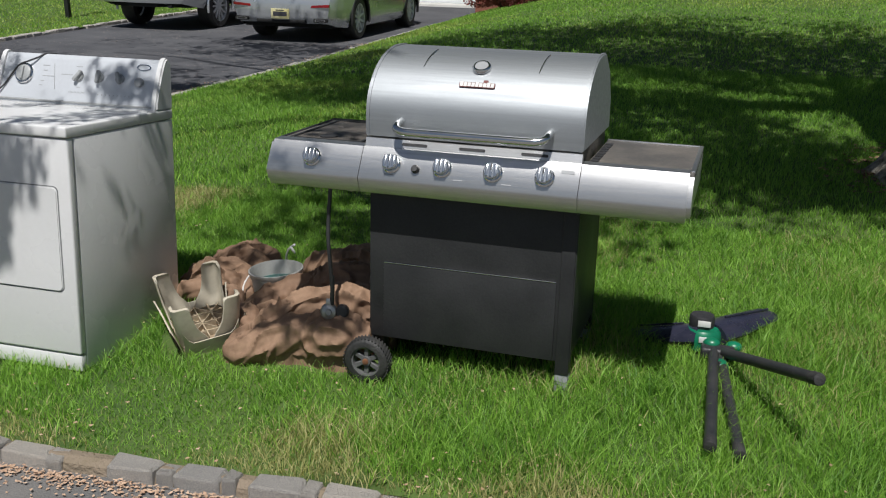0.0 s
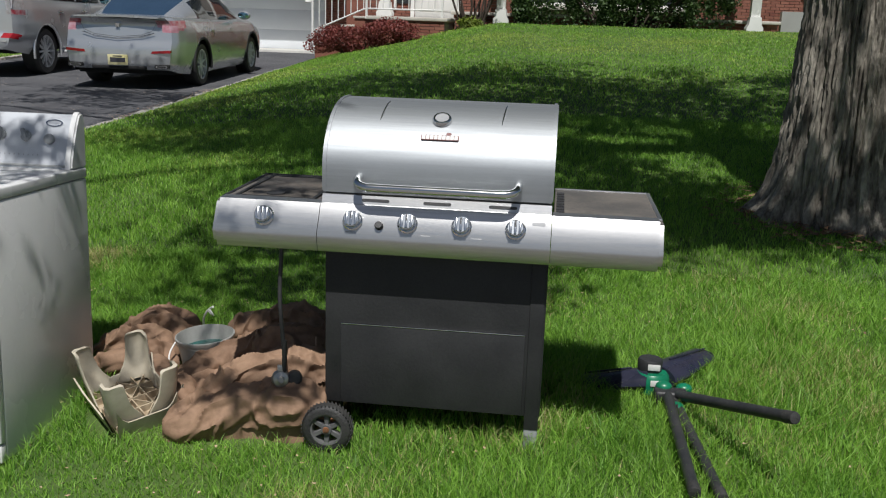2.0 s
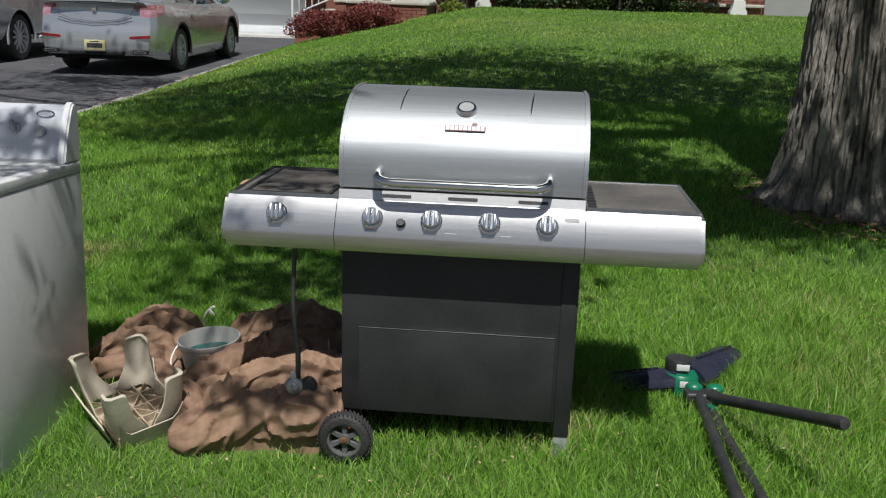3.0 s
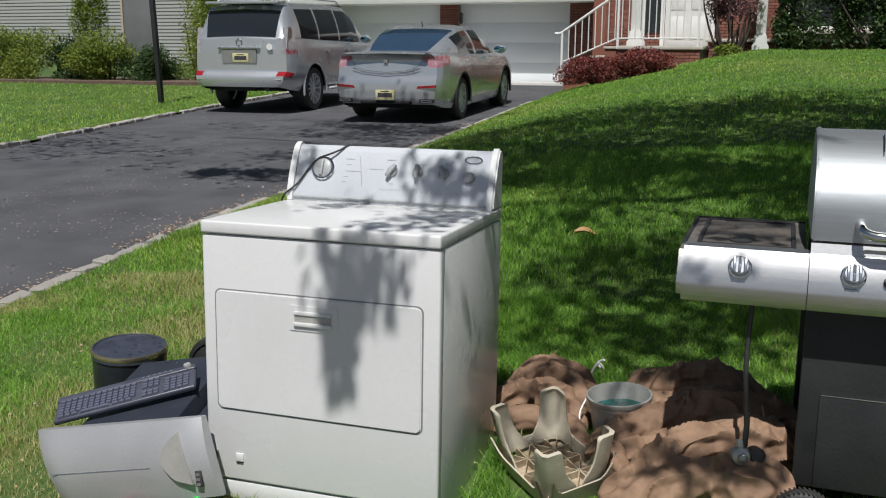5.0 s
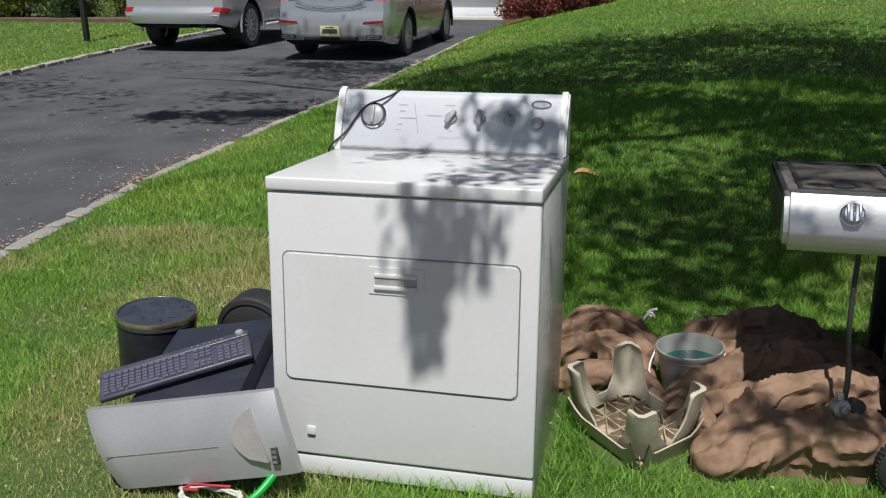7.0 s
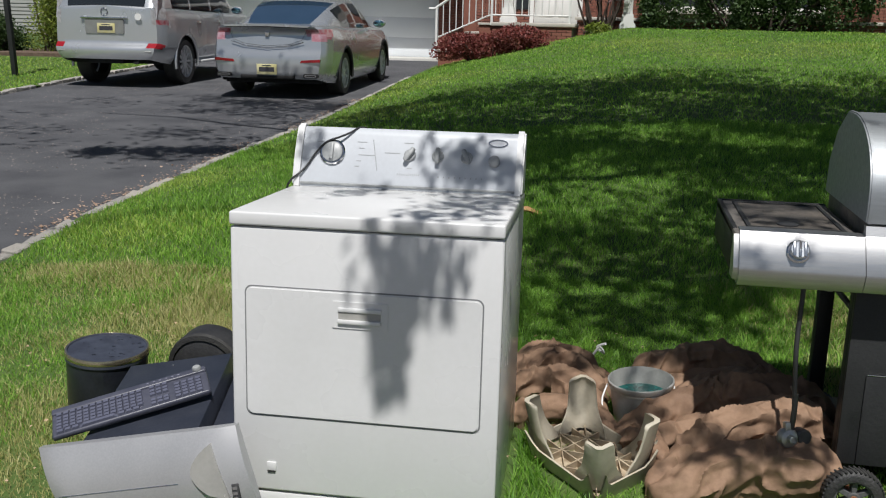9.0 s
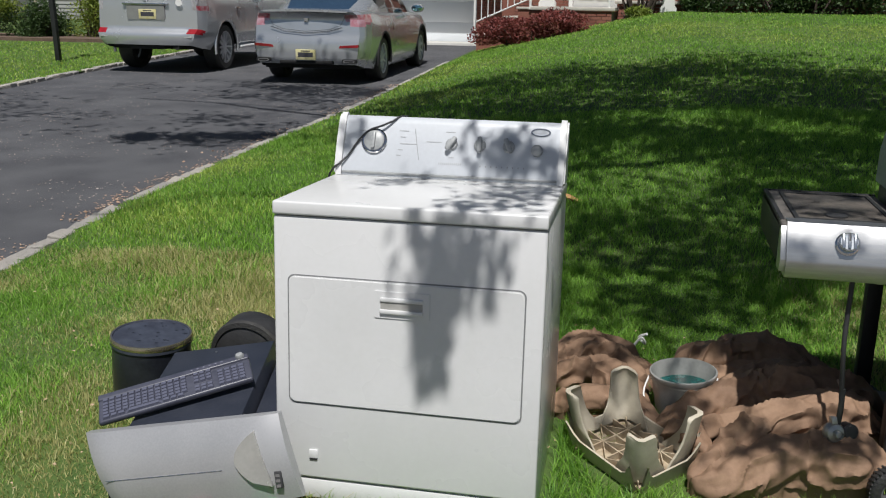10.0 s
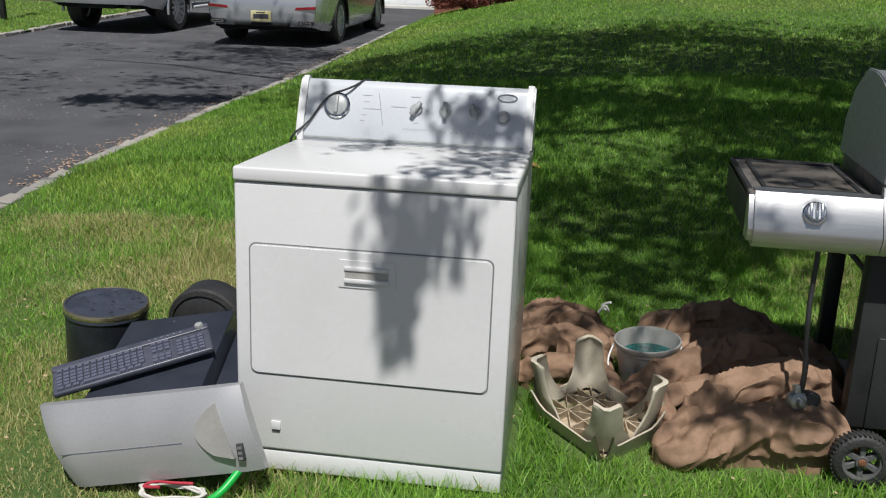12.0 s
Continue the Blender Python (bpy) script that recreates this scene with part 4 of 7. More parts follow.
def make_grill():
    g = thing("gas_grill", pose(-0.71, 3.02, 0.0), "stainless steel gas grill on a black cart on the lawn", "grill")
    # lid
    bm = B()
    prism(bm, lid_profile(), "x", LX0 + 0.012, LX1 - 0.012)
    lid = wpart("lid", bm, M_HOOD, g, "brushed stainless steel hood")
    for a, b in ((LX0, LX0 + 0.013), (LX1 - 0.013, LX1)):
        bm = B()
        prism(bm, lid_profile(14, 0.004), "x", a, b)
        bmesh.ops.bevel(bm, geom=[e for e in bm.edges if all(min(abs(v.co.x - LX0), abs(v.co.x - LX1)) < 1e-4 for v in e.verts)], offset=0.004, segments=2, affect="EDGES")
        wpart("lid_end", bm, M_HOOD, lid)
    # creases pressed into the hood
    for x0, x1 in ((-0.900, -0.893), (-0.523, -0.516)):
        bm = B()
        pts = [(x0 + (x1 - x0) * (i / 7), 3.075 - 0.2785 * math.cos(a), 0.865 + 0.1995 * math.sin(a)) for i, a in enumerate(radians(48 + 30 * k / 7) for k in range(8))]
        sweep(bm, pts, [0.0012, 0.0022, 0.0028, 0.003, 0.003, 0.003, 0.0028, 0.002], 6)
        wpart("hood_crease", bm, M_STEEL_SHINY, lid)
    # gauge
    a = radians(50)
    G = frame_of((-0.708, 3.075 - 0.278 * math.cos(a), 0.865 + 0.199 * math.sin(a)), (1, 0, 0), (0, 0.278 * math.sin(a), 0.199 * math.cos(a)))
    bm = B()
    lathe(bm, [(0.030, 0), (0.030, 0.008), (0.026, 0.013), (0.022, 0.013), (0.022, 0.009), (0, 0.009)], (0, 0, 0), 28)
    bmesh.ops.transform(bm, matrix=G, verts=bm.verts[:])
    ga = wpart("temperature_gauge", bm, M_CHROME, lid, "round chrome temperature gauge")
    bm = B()
    lathe(bm, [(0.0215, 0.0092), (0.0215, 0.0105), (0, 0.0105)], (0, 0, 0), 24)
    bmesh.ops.transform(bm, matrix=G, verts=bm.verts[:])
    wpart("gauge_face", bm, mat("pale_gauge_face", (0.48, 0.49, 0.50), 0.35, 0.3), lid)
    a = radians(32)
    Lg = frame_of((-0.706, 3.075 - 0.2795 * math.cos(a), 0.865 + 0.1995 * math.sin(a)), (1, 0, 0), (0, 0.278 * math.sin(a), 0.199 * math.cos(a)))
    bm = B()
    prism(bm, rounded(-0.058, 0.058, -0.009, 0.009, 0.004, 3), "z", 0.0, 0.003)
    prism(bm, rounded(0.018, 0.034, 0.008, 0.019, 0.004, 3), "z", 0.0, 0.003)
    bmesh.ops.transform(bm, matrix=Lg, verts=bm.verts[:])
    wpart("badge", bm, M_LOGO_RED, lid, "small dark red badge with white bars")
    bm = B()
    for k in range(9):
        box(bm, -0.0555 + k * 0.0124, -0.0448 + k * 0.0124, -0.0075, 0.0075 + 0.003 * (k in (0, 4, 7)), 0.003, 0.0040, 0.001, 1)
    bmesh.ops.transform(bm, matrix=Lg, verts=bm.verts[:])
    wpart("badge_bars", bm, M_LOGO, lid)
    # handle
    bm = B()
    pts = [(-0.945, 2.800, 0.846), (-0.945, 2.770, 0.842), (-0.938, 2.748, 0.832), (-0.915, 2.737, 0.826), (-0.88, 2.734, 0.825), (-0.70, 2.733, 0.825),
           (-0.525, 2.734, 0.825), (-0.49, 2.737, 0.826), (-0.467, 2.748, 0.832), (-0.460, 2.770, 0.842), (-0.460, 2.800, 0.846)]
    sweep(bm, smooth_path(pts, 4), 0.0135, 14)
    wpart("lid_handle", bm, M_STEEL_SHINY, g, "polished tubular lid handle")
    # firebox below the lid
    bm = B()
    box(bm, LX0 + 0.01, LX1 - 0.01, 2.815, 3.315, 0.60, 0.792, 0.004)
    wpart("firebox", bm, M_IRON, g)
    # header strip with vents
    bm = B()
    prism(bm, [(2.787, 0.763), (2.797, 0.789), (2.816, 0.789), (2.816, 0.763)], "x", LX0 + 0.002, LX1 - 0.002)
    hd = wpart("header_strip", bm, M_STEEL, g)
    for x in (-0.935, -0.745, -0.545):
        bm = B()
        vs = prism(bm, rounded(x, x + 0.085, -0.0045, 0.0045, 0.004, 3), "z", -0.001, 0.0012)
        bmesh.ops.transform(bm, matrix=Matrix.Translation((0, 2.7915, 0.776)) @ Matrix.Rotation(radians(69), 4, "X"), verts=vs)
        wpart("vent_slot", bm, M_BLACK, hd)
    # control panel in three lengths
    face = [(2.789, 0.7635), (2.779, 0.7625), (2.727, 0.671), (2.728, 0.662), (2.740, 0.627), (2.745, 0.619), (2.830, 0.618), (2.830, 0.7635)]
    for nm, x0, x1, lab in (("control_panel", LX0 + 0.001, LX1 - 0.001, "stainless control panel with four knobs"), ("side_burner_panel", PX0, LX0 - 0.001, ""), ("shelf_panel", LX1 + 0.001, PX1, "")):
        bm = B()
        prism(bm, face, "x", x0, x1)
        ends = [x for x in (x0, x1) if x in (PX0, PX1)]
        if ends:
            es = [e for e in bm.edges if all(abs(v.co.x - ends[0]) < 1e-4 for v in e.verts)]
            bmesh.ops.bevel(bm, geom=es, offset=0.014, segments=4, affect="EDGES")
        wpart(nm, bm, M_STEEL, g, lab)
    # side shelves
    for nm, x0, x1 in (("side_burner_shelf", PX0, LX0 - 0.004), ("side_shelf", LX1 + 0.004, PX1)):
        bm = B()
        box(bm, x0, x1, 2.790, 3.285, 0.735, 0.757, 0.006)
        sh = wpart(nm, bm, M_SHELF, g, "dusty dark shelf")
        bm = B()
        xe = x0 if nm == "side_burner_shelf" else x1
        s = 1 if nm == "side_burner_shelf" else -1
        box(bm, min(xe, xe + s * 0.014), max(xe, xe + s * 0.014), 2.832, 3.29, 0.64, 0.7605, 0.004)
        box(bm, min(x0, x1), max(x0, x1), 3.278, 3.29, 0.66, 0.7605, 0.003)
        wpart("shelf_rim", bm, M_STEEL if s < 0 else M_BLACK_PAINT, sh)
    # side burner recess
    bm = B()
    for a, b, c, d in ((-1.355, -1.095, 2.835, 2.847), (-1.355, -1.095, 3.225, 3.237), (-1.355, -1.343, 2.847, 3.225), (-1.107, -1.095, 2.847, 3.225)):
        box(bm, a, b, c, d, 0.7575, 0.764, 0.002)
    wpart("burner_frame", bm, M_BLACK_PAINT, g)
    bm = B()
    box(bm, -1.342, -1.108, 2.848, 3.224, 0.7572, 0.7606, 0.001)
    wpart("burner_lid", bm, M_IRON, g, "stained side burner cover")
    bm = B()
    lathe(bm, [(0.030, 0), (0.030, 0.004), (0.024, 0.006), (0.0, 0.003)], (-1.24, 2.90, 0.7606), 20)
    wpart("burner_cap", bm, M_BLACK, g)
    bm = B()
    for k in range(9):
        box(bm, -0.343, -0.318, 2.815 + k * 0.045, 2.845 + k * 0.045, 0.7572, 0.7600)
    wpart("shelf_slots", bm, M_BLACK, g)
    # knobs on the sloping face
    K = frame_of((0, 2.753, 0.7168), (1, 0, 0), (0, 0.052, 0.0915))
    for i, x in enumerate((-1.232, -0.955, -0.786, -0.622, -0.460)):
        bm = B()
        lathe(bm, [(0.031, 0.0), (0.031, 0.005), (0.027, 0.009), (0.0, 0.009)], (x, 0, 0), 30)
        bmesh.ops.transform(bm, matrix=K, verts=bm.verts[:])
        bz = wpart("knob_bezel", bm, M_CHROME, g)
        bm = B()
        lathe(bm, [(0.025, 0.009), (0.025, 0.026), (0.022, 0.029), (0.0, 0.029)], (x, 0, 0), 30)
        for q in (-0.014, 0.0, 0.014):
            box(bm, x + q - 0.004, x + q + 0.004, -0.020, 0.020, 0.027, 0.0335, 0.002)
        bmesh.ops.transform(bm, matrix=K, verts=bm.verts[:])
        wpart("control_knob", bm, M_KNOB, bz, "ribbed metal-look knob")
        bm = B()
        box(bm, x - 0.002, x + 0.002, 0.0, 0.021, 0.0335, 0.0345)
        bmesh.ops.transform(bm, matrix=K, verts=bm.verts[:])
        wpart("pointer", bm, M_BLACK, bz)
    bm = B()
    lathe(bm, [(0.013, 0), (0.013, 0.012), (0.010, 0.018), (0, 0.018)], (-0.872, -0.012, 0), 18)
    bmesh.ops.transform(bm, matrix=K, verts=bm.verts[:])
    wpart("igniter_button", bm, M_BLACK, g)
    bm = B()
    prism(bm, rounded(-0.412, -0.372, 0.018, 0.028, 0.003, 2), "z", 0.0004, 0.0012)
    for x in (-0.975, -0.745, -0.59):
        box(bm, x, x + 0.03, -0.036, -0.033, 0.0004, 0.0010)
    bmesh.ops.transform(bm, matrix=K, verts=bm.verts[:])
    wpart("print_bars", bm, M_MARK, g)
    # cart
    bm = B()
    box(bm, LX0 + 0.005, LX1 - 0.002, 2.822, 2.840, 0.095, 0.6175, 0.004)
    fp = wpart("front_panel", bm, M_BLACK_PAINT, g, "plain black painted front panel")
    bm = B()
    box(bm, -1.005, -0.415, 2.8155, 2.8225, 0.098, 0.365, 0.003)
    wpart("lower_panel", bm, M_BLACK_PAINT, fp)
    bm = B()
    box(bm, -1.003, -0.417, 2.8148, 2.8195, 0.3655, 0.3685, 0.001)
    wpart("bright_edge", bm, M_STEEL_SHINY, fp, "thin bright edge")
    bm = B()
    box(bm, LX1 - 0.016, LX1 - 0.004, 2.842, 3.26, 0.115, 0.615, 0.003)
    wpart("side_panel", bm, M_BLACK_PAINT, g)
    for x0, y0, zb in ((LX1 - 0.052, 2.8245, 0.05), (LX1 - 0.052, 3.262, 0.05), (LX0 + 0.006, 2.8425, 0.03), (LX0 + 0.006, 3.262, 0.03)):
        bm = B()
        box(bm, x0, x0 + 0.046, y0 - (0.006 if zb > 0.04 and y0 < 3 else 0), y0 + 0.046, zb, 0.617, 0.004)
        lg = wpart("leg", bm, M_BLACK_PAINT, g)
        if zb > 0.04:
            bm = B()
            box(bm, x0 + 0.001, x0 + 0.045, y0 - 0.003, y0 + 0.043, lawn_z(x0, y0) - 0.015, 0.053, 0.004)
            wpart("foot", bm, M_FOOT, lg, "grey plastic foot")
    bm = B()
    box(bm, LX0 + 0.02, LX1 - 0.02, 2.845, 3.29, 0.10, 0.118, 0.004)
    wpart("bottom_shelf", bm, M_BLACK_PAINT, g)
    for z in (0.52, 0.585):
        bm = B()
        cyl(bm, (LX0 + 0.03, 2.88, z), (LX0 + 0.03, 3.27, z), 0.009, None, 12)
        wpart("side_rail", bm, M_BLACK_PAINT, g)
    # wheels, with the axle running front to back
    for y in (2.702, 3.285):
        bm = B()
        R = 0.081
        prof = [(0.052, 0.000), (0.066, 0.000), (0.075, 0.004), (R, 0.012), (R, 0.034), (0.075, 0.042), (0.066, 0.046), (0.052, 0.046), (0.052, 0.000)]
        m = Matrix.Translation((-1.025, y, 0.045)) @ Matrix.Rotation(radians(-90), 4, "X")
        lathe(bm, prof, (0, 0, 0), 40, m)
        tyre = wpart("tyre", bm, M_RUBBER, g, "dusty ribbed rubber tyre")
        bm = B()
        for k in range(40):
            a = 2 * math.pi * k / 40
            box(bm, -0.0025, 0.0025, 0.0035, 0.0435, R - 0.002, R + 0.0009, 0, 2, Matrix.Translation((-1.025, y, 0.045)) @ Matrix.Rotation(a, 4, "Y") @ Matrix.Rotation(0.35, 4, "Z") @ Matrix.Translation((0, 0, 0)))
        wpart("tread", bm, M_RUBBER, tyre)["kind"] = "stuff"
        bm = B()
        lathe(bm, [(0.046, 0.006), (0.053, 0.004), (0.053, 0.040), (0.046, 0.040), (0.046, 0.006)], (0, 0, 0), 32, m)
        lathe(bm, [(0.0, 0.004), (0.016, 0.004), (0.018, 0.010), (0.018, 0.036), (0.0, 0.036)], (0, 0, 0), 20, m)
        for k in range(6):
            a = 2 * math.pi * (k + 0.5) / 6
            box(bm, 0.014, 0.050, 0.010, 0.030, -0.008, 0.008, 0.002, 1, Matrix.Translation((-1.025, y, 0.045)) @ Matrix.Rotation(a, 4, "Y"))
        wpart("rim", bm, M_HUB, tyre, "grey six-spoke plastic rim")
        bm = B()
        lathe(bm, [(0.0, -0.001), (0.010, 0.0), (0.011, 0.005), (0.0, 0.006)], (0, 0, 0), 16, m)
        wpart("axle_cap", bm, M_RUST, tyre, "rusty axle cap")
    bm = B()
    cyl(bm, (-1.025, 2.70, 0.045), (-1.025, 3.33, 0.045), 0.006, None, 10)
    wpart("axle", bm, M_RUST, g)
    # gas hose and regulator hanging from the side shelf
    bm = B()
    sweep(bm, smooth_path([(-1.205, 2.90, 0.72), (-1.198, 2.83, 0.66), (-1.196, 2.812, 0.60), (-1.200, 2.80, 0.45), (-1.192, 2.80, 0.32), (-1.186, 2.80, 0.245), (-1.188, 2.80, 0.20)], 4), 0.0068, 10)
    wpart("gas_hose", bm, M_BLACK, g, "black rubber gas hose")
    bm = B()
    sweep(bm, [(-1.187, 2.80, 0.30), (-1.186, 2.80, 0.245), (-1.188, 2.80, 0.195)], 0.0080, 10)
    wpart("hose_sleeve", bm, M_RUBBER, g)
    bm = B()
    R = frame_of((-1.198, 2.795, 0.170), (1, 0.35, 0), (0, 0.2, 1))
    lathe(bm, [(0.0, -0.030), (0.012, -0.030), (0.014, -0.020), (0.026, -0.016), (0.030, -0.004), (0.030, 0.004), (0.024, 0.014), (0.012, 0.018), (0.012, 0.036), (0.009, 0.038), (0.009, 0.030), (0, 0.030)], (0, 0, 0), 24)
    box(bm, -0.010, 0.010, 0.02, 0.045, -0.010, 0.010, 0.003)
    bmesh.ops.transform(bm, matrix=R, verts=bm.verts[:])
    rg = wpart("regulator", bm, mat("dull_zinc", (0.46, 0.46, 0.44), 0.38, 0.8, second=(0.36, 0.36, 0.34), scale=30), g, "dull zinc gas regulator")
    bm = B()
    lathe(bm, [(0.0, -0.028), (0.02, -0.028), (0.024, -0.02), (0.024, 0.012), (0.018, 0.018), (0, 0.018)], (0.046, 0.0, -0.004), 14)
    bmesh.ops.transform(bm, matrix=R, verts=bm.verts[:])
    wpart("coupling_nut", bm, M_BLACK, rg, "black plastic coupling nut")
    bm = B()
    sweep(bm, smooth_path([(-1.10, 2.83, 0.622), (-1.12, 2.82, 0.602), (-1.16, 2.84, 0.605), (-1.2, 2.86, 0.62)], 4), 0.004, 8)
    wpart("burner_pipe", bm, M_STEEL, g)


make_grill()

# crumpled tarpaulin
M_LITTER = mat("dry_leaf_litter", (0.60, 0.43, 0.31), 0.8, second=(0.36, 0.22, 0.14), island=0.7)
M_TARP = mat("tan_tarpaulin", (0.195, 0.116, 0.072), 0.8, second=(0.29, 0.182, 0.115), scale=5, fine=60, bump=0.12, bump_scale=110)
# the rolls of the heap: points along each crest, with the roll's radius there
ROLL_TALL = ((-1.68, 3.01, 0.05, 0.02), (-1.60, 3.035, 0.11, 0.04), (-1.41, 3.10, 0.20, 0.060), (-1.25, 3.09, 0.245, 0.070), (-1.12, 3.11, 0.23, 0.075), (-1.02, 3.16, 0.15, 0.06))
ROLL_BEHIND = ((-1.55, 3.13, 0.12, 0.02), (-1.40, 3.21, 0.18, 0.04), (-1.25, 3.23, 0.19, 0.05), (-1.10, 3.24, 0.17, 0.05), (-1.00, 3.30, 0.10, 0.05))
ROLL_FRONT = ((-1.575, 2.73, 0.02, 0.02), (-1.52, 2.79, 0.08, 0.04), (-1.44, 2.84, 0.135, 0.055), (-1.36, 2.90, 0.18, 0.058), (-1.24, 2.95, 0.215, 0.064), (-1.12, 2.98, 0.21, 0.07), (-1.03, 3.02, 0.13, 0.06))
ROLL_SUNK = ((-1.60, 2.95, 0.05, 0.04), (-1.50, 2.97, 0.10, 0.05), (-1.35, 3.00, 0.14, 0.05), (-1.20, 3.03, 0.16, 0.05), (-1.05, 3.06, 0.12, 0.05))
ROLL_DRAPE = ((-1.57, 2.71, 0.02, 0.03), (-1.42, 2.77, 0.10, 0.065), (-1.28, 2.81, 0.14, 0.08), (-1.16, 2.81, 0.155, 0.085), (-1.07, 2.86, 0.12, 0.06))
ROLL_REAR = ((-1.63, 3.45, 0.08, 0.03), (-1.57, 3.465, 0.15, 0.05), (-1.46, 3.49, 0.175, 0.055), (-1.34, 3.50, 0.20, 0.06), (-1.24, 3.45, 0.185, 0.06), (-1.14, 3.36, 0.15, 0.06), (-1.05, 3.28, 0.10, 0.05))
ROLL_REAR_FOOT = ((-1.55, 3.40, 0.09, 0.04), (-1.42, 3.40, 0.13, 0.05), (-1.30, 3.37, 0.15, 0.055), (-1.15, 3.30, 0.14, 0.05))
ROLL_SIDE = ((-2.07, 3.48, 0.04, 0.03), (-2.00, 3.56, 0.11, 0.05), (-1.93, 3.60, 0.125, 0.055), (-1.84, 3.55, 0.12, 0.05), (-1.75, 3.44, 0.095, 0.045), (-1.67, 3.33, 0.06, 0.03))
ROLL_SIDE_TOP = ((-2.06, 3.40, 0.07, 0.04), (-1.93, 3.44, 0.15, 0.05), (-1.82, 3.40, 0.135, 0.045), (-1.72, 3.30, 0.09, 0.03))
ROLL_SIDE_MID = ((-2.09, 3.30, 0.05, 0.04), (-1.98, 3.27, 0.13, 0.06), (-1.88, 3.28, 0.14, 0.06), (-1.78, 3.24, 0.11, 0.05), (-1.71, 3.15, 0.06, 0.03))
ROLL_SIDE_FOOT = ((-2.04, 3.14, 0.04, 0.03), (-1.93, 3.10, 0.10, 0.05), (-1.83, 3.12, 0.11, 0.05), (-1.74, 3.07, 0.09, 0.04), (-1.64, 2.99, 0.04, 0.02))
ROLL_TWIST = ((-1.68, 3.02, 0.04, 0.02), (-1.61, 2.93, 0.09, 0.04), (-1.56, 2.87, 0.10, 0.04), (-1.50, 2.80, 0.05, 0.025))
ROLLS = (ROLL_TALL, ROLL_BEHIND, ROLL_FRONT, ROLL_SUNK, ROLL_DRAPE, ROLL_REAR, ROLL_REAR_FOOT, ROLL_SIDE, ROLL_SIDE_TOP, ROLL_SIDE_MID, ROLL_SIDE_FOOT, ROLL_TWIST)


def tarp_height(x, y):
    """Height of the heap of cloth; None where the ground is bare."""
    z = None
    for line in ROLLS:
        for a, b in zip(line, line[1:]):
            dx, dy = b[0] - a[0], b[1] - a[1]
            t = max(0.0, min(1.0, ((x - a[0]) * dx + (y - a[1]) * dy) / (dx * dx + dy * dy)))
            if math.hypot(x - a[0] - t * dx, y - a[1] - t * dy) < a[3] + (b[3] - a[3]) * t + 0.012:
                z = max(z or 0.0, a[2] + (b[2] - a[2]) * t)
    return z


def make_tarp():
    """A heap of rolled and gathered cloth; every roll reaches the grass and is wrinkled along and across."""
    tp = thing("tarpaulin", pose(-1.5, 3.15, -0.02), "crumpled tan cloth tarpaulin heaped on the grass", "tarpaulin")
    pail_c = Vector((-1.588, 3.182))

    def fold_noise(u, v, seed):
        w = noise.noise((u * 5, v * 3, seed))
        lengthwise = noise.noise((u * 2.5 + w, v * 13 + u * 5 * math.sin(seed) + 1.2 * w, seed))
        pinch = noise.noise((u * 9 - v * 7 + w, v * 7 + u * 6, seed + 3.3))
        gather = noise.noise((u * 26 + 2 * w, v * 6, seed + 6.2))
        return 0.016 * (0.5 - min(1.0, 2.6 * abs(lengthwise))) + 0.017 * max(0.0, 1 - 5.0 * abs(pinch)) + 0.004 * (0.5 - 2 * abs(gather)) + 0.008 * w
    for k, line in enumerate(ROLLS):
        path = smooth_path([q[:3] for q in line], 24)
        n, m = len(path), 56
        radii = np.interp(np.linspace(0, len(line) - 1, n), range(len(line)), [q[3] for q in line])
        bm = B()
        rings = []
        run = 0.0
        for i, p in enumerate(path):
            d = (path[min(i + 1, n - 1)] - path[max(i - 1, 0)])
            d.z = 0
            d.normalize()
            side = Vector((d.y, -d.x, 0))
            if i:
                run += (p - path[i - 1]).length
            e = min(1.0, min(i, n - 1 - i) / 9.0)
            r = radii[i] * (0.45 + 0.55 * math.sqrt(e)) * (1 + 0.20 * noise.noise((run * 5, k * 3.7, 1)))
            g0 = lawn_z(p.x, p.y) - 0.02
            up = min(r, max(0.008, (p.z - g0) * 0.9))
            c = Vector((p.x, p.y, p.z - up))
            ring = [bm.verts.new(Vector((p.x, p.y, min(g0, c.z))) + side * r * 0.75)]
            for j in range(m + 1):
                a = radians(-50) + radians(280) * j / m
                out = side * math.cos(a) + Vector((0, 0, math.sin(a)))
                v = c + side * (r * math.cos(a)) + Vector((0, 0, up * math.sin(a)))
                v += out * fold_noise(run, a * r * 1.3, k * 4.4) * min(1.0, 0.3 + e) * min(1.0, r / 0.05)
                v.z = max(v.z, g0)
                ring.append(bm.verts.new(v))
            ring.append(bm.verts.new(Vector((p.x, p.y, min(g0, c.z))) - side * r * 0.75))
            for b in ring:
                away = Vector((b.co.x, b.co.y)) - pail_c
                if away.length < 0.108:
                    away = away.normalized() * 0.108
                    b.co.x, b.co.y = pail_c.x + away.x, pail_c.y + away.y
            rings.append(ring)
        for ra, rb in zip(rings, rings[1:]):
            for j in range(m + 2):
                bm.faces.new((ra[j], ra[j + 1], rb[j + 1], rb[j]))
        bm.faces.new(rings[0][::-1])
        bm.faces.new(rings[-1])
        wpart("fold", bm, M_TARP, tp, "", 50)
    # a seam of pale stitching on the tallest fold
    bm = B()
    sweep(bm, smooth_path([(-1.150, 3.065, 0.225), (-1.142, 3.035, 0.205), (-1.138, 3.018, 0.175), (-1.130, 3.010, 0.145)], 4), 0.0035, 6)
    wpart("seam", bm, M_LITTER, tp, "frayed pale seam")


make_tarp()

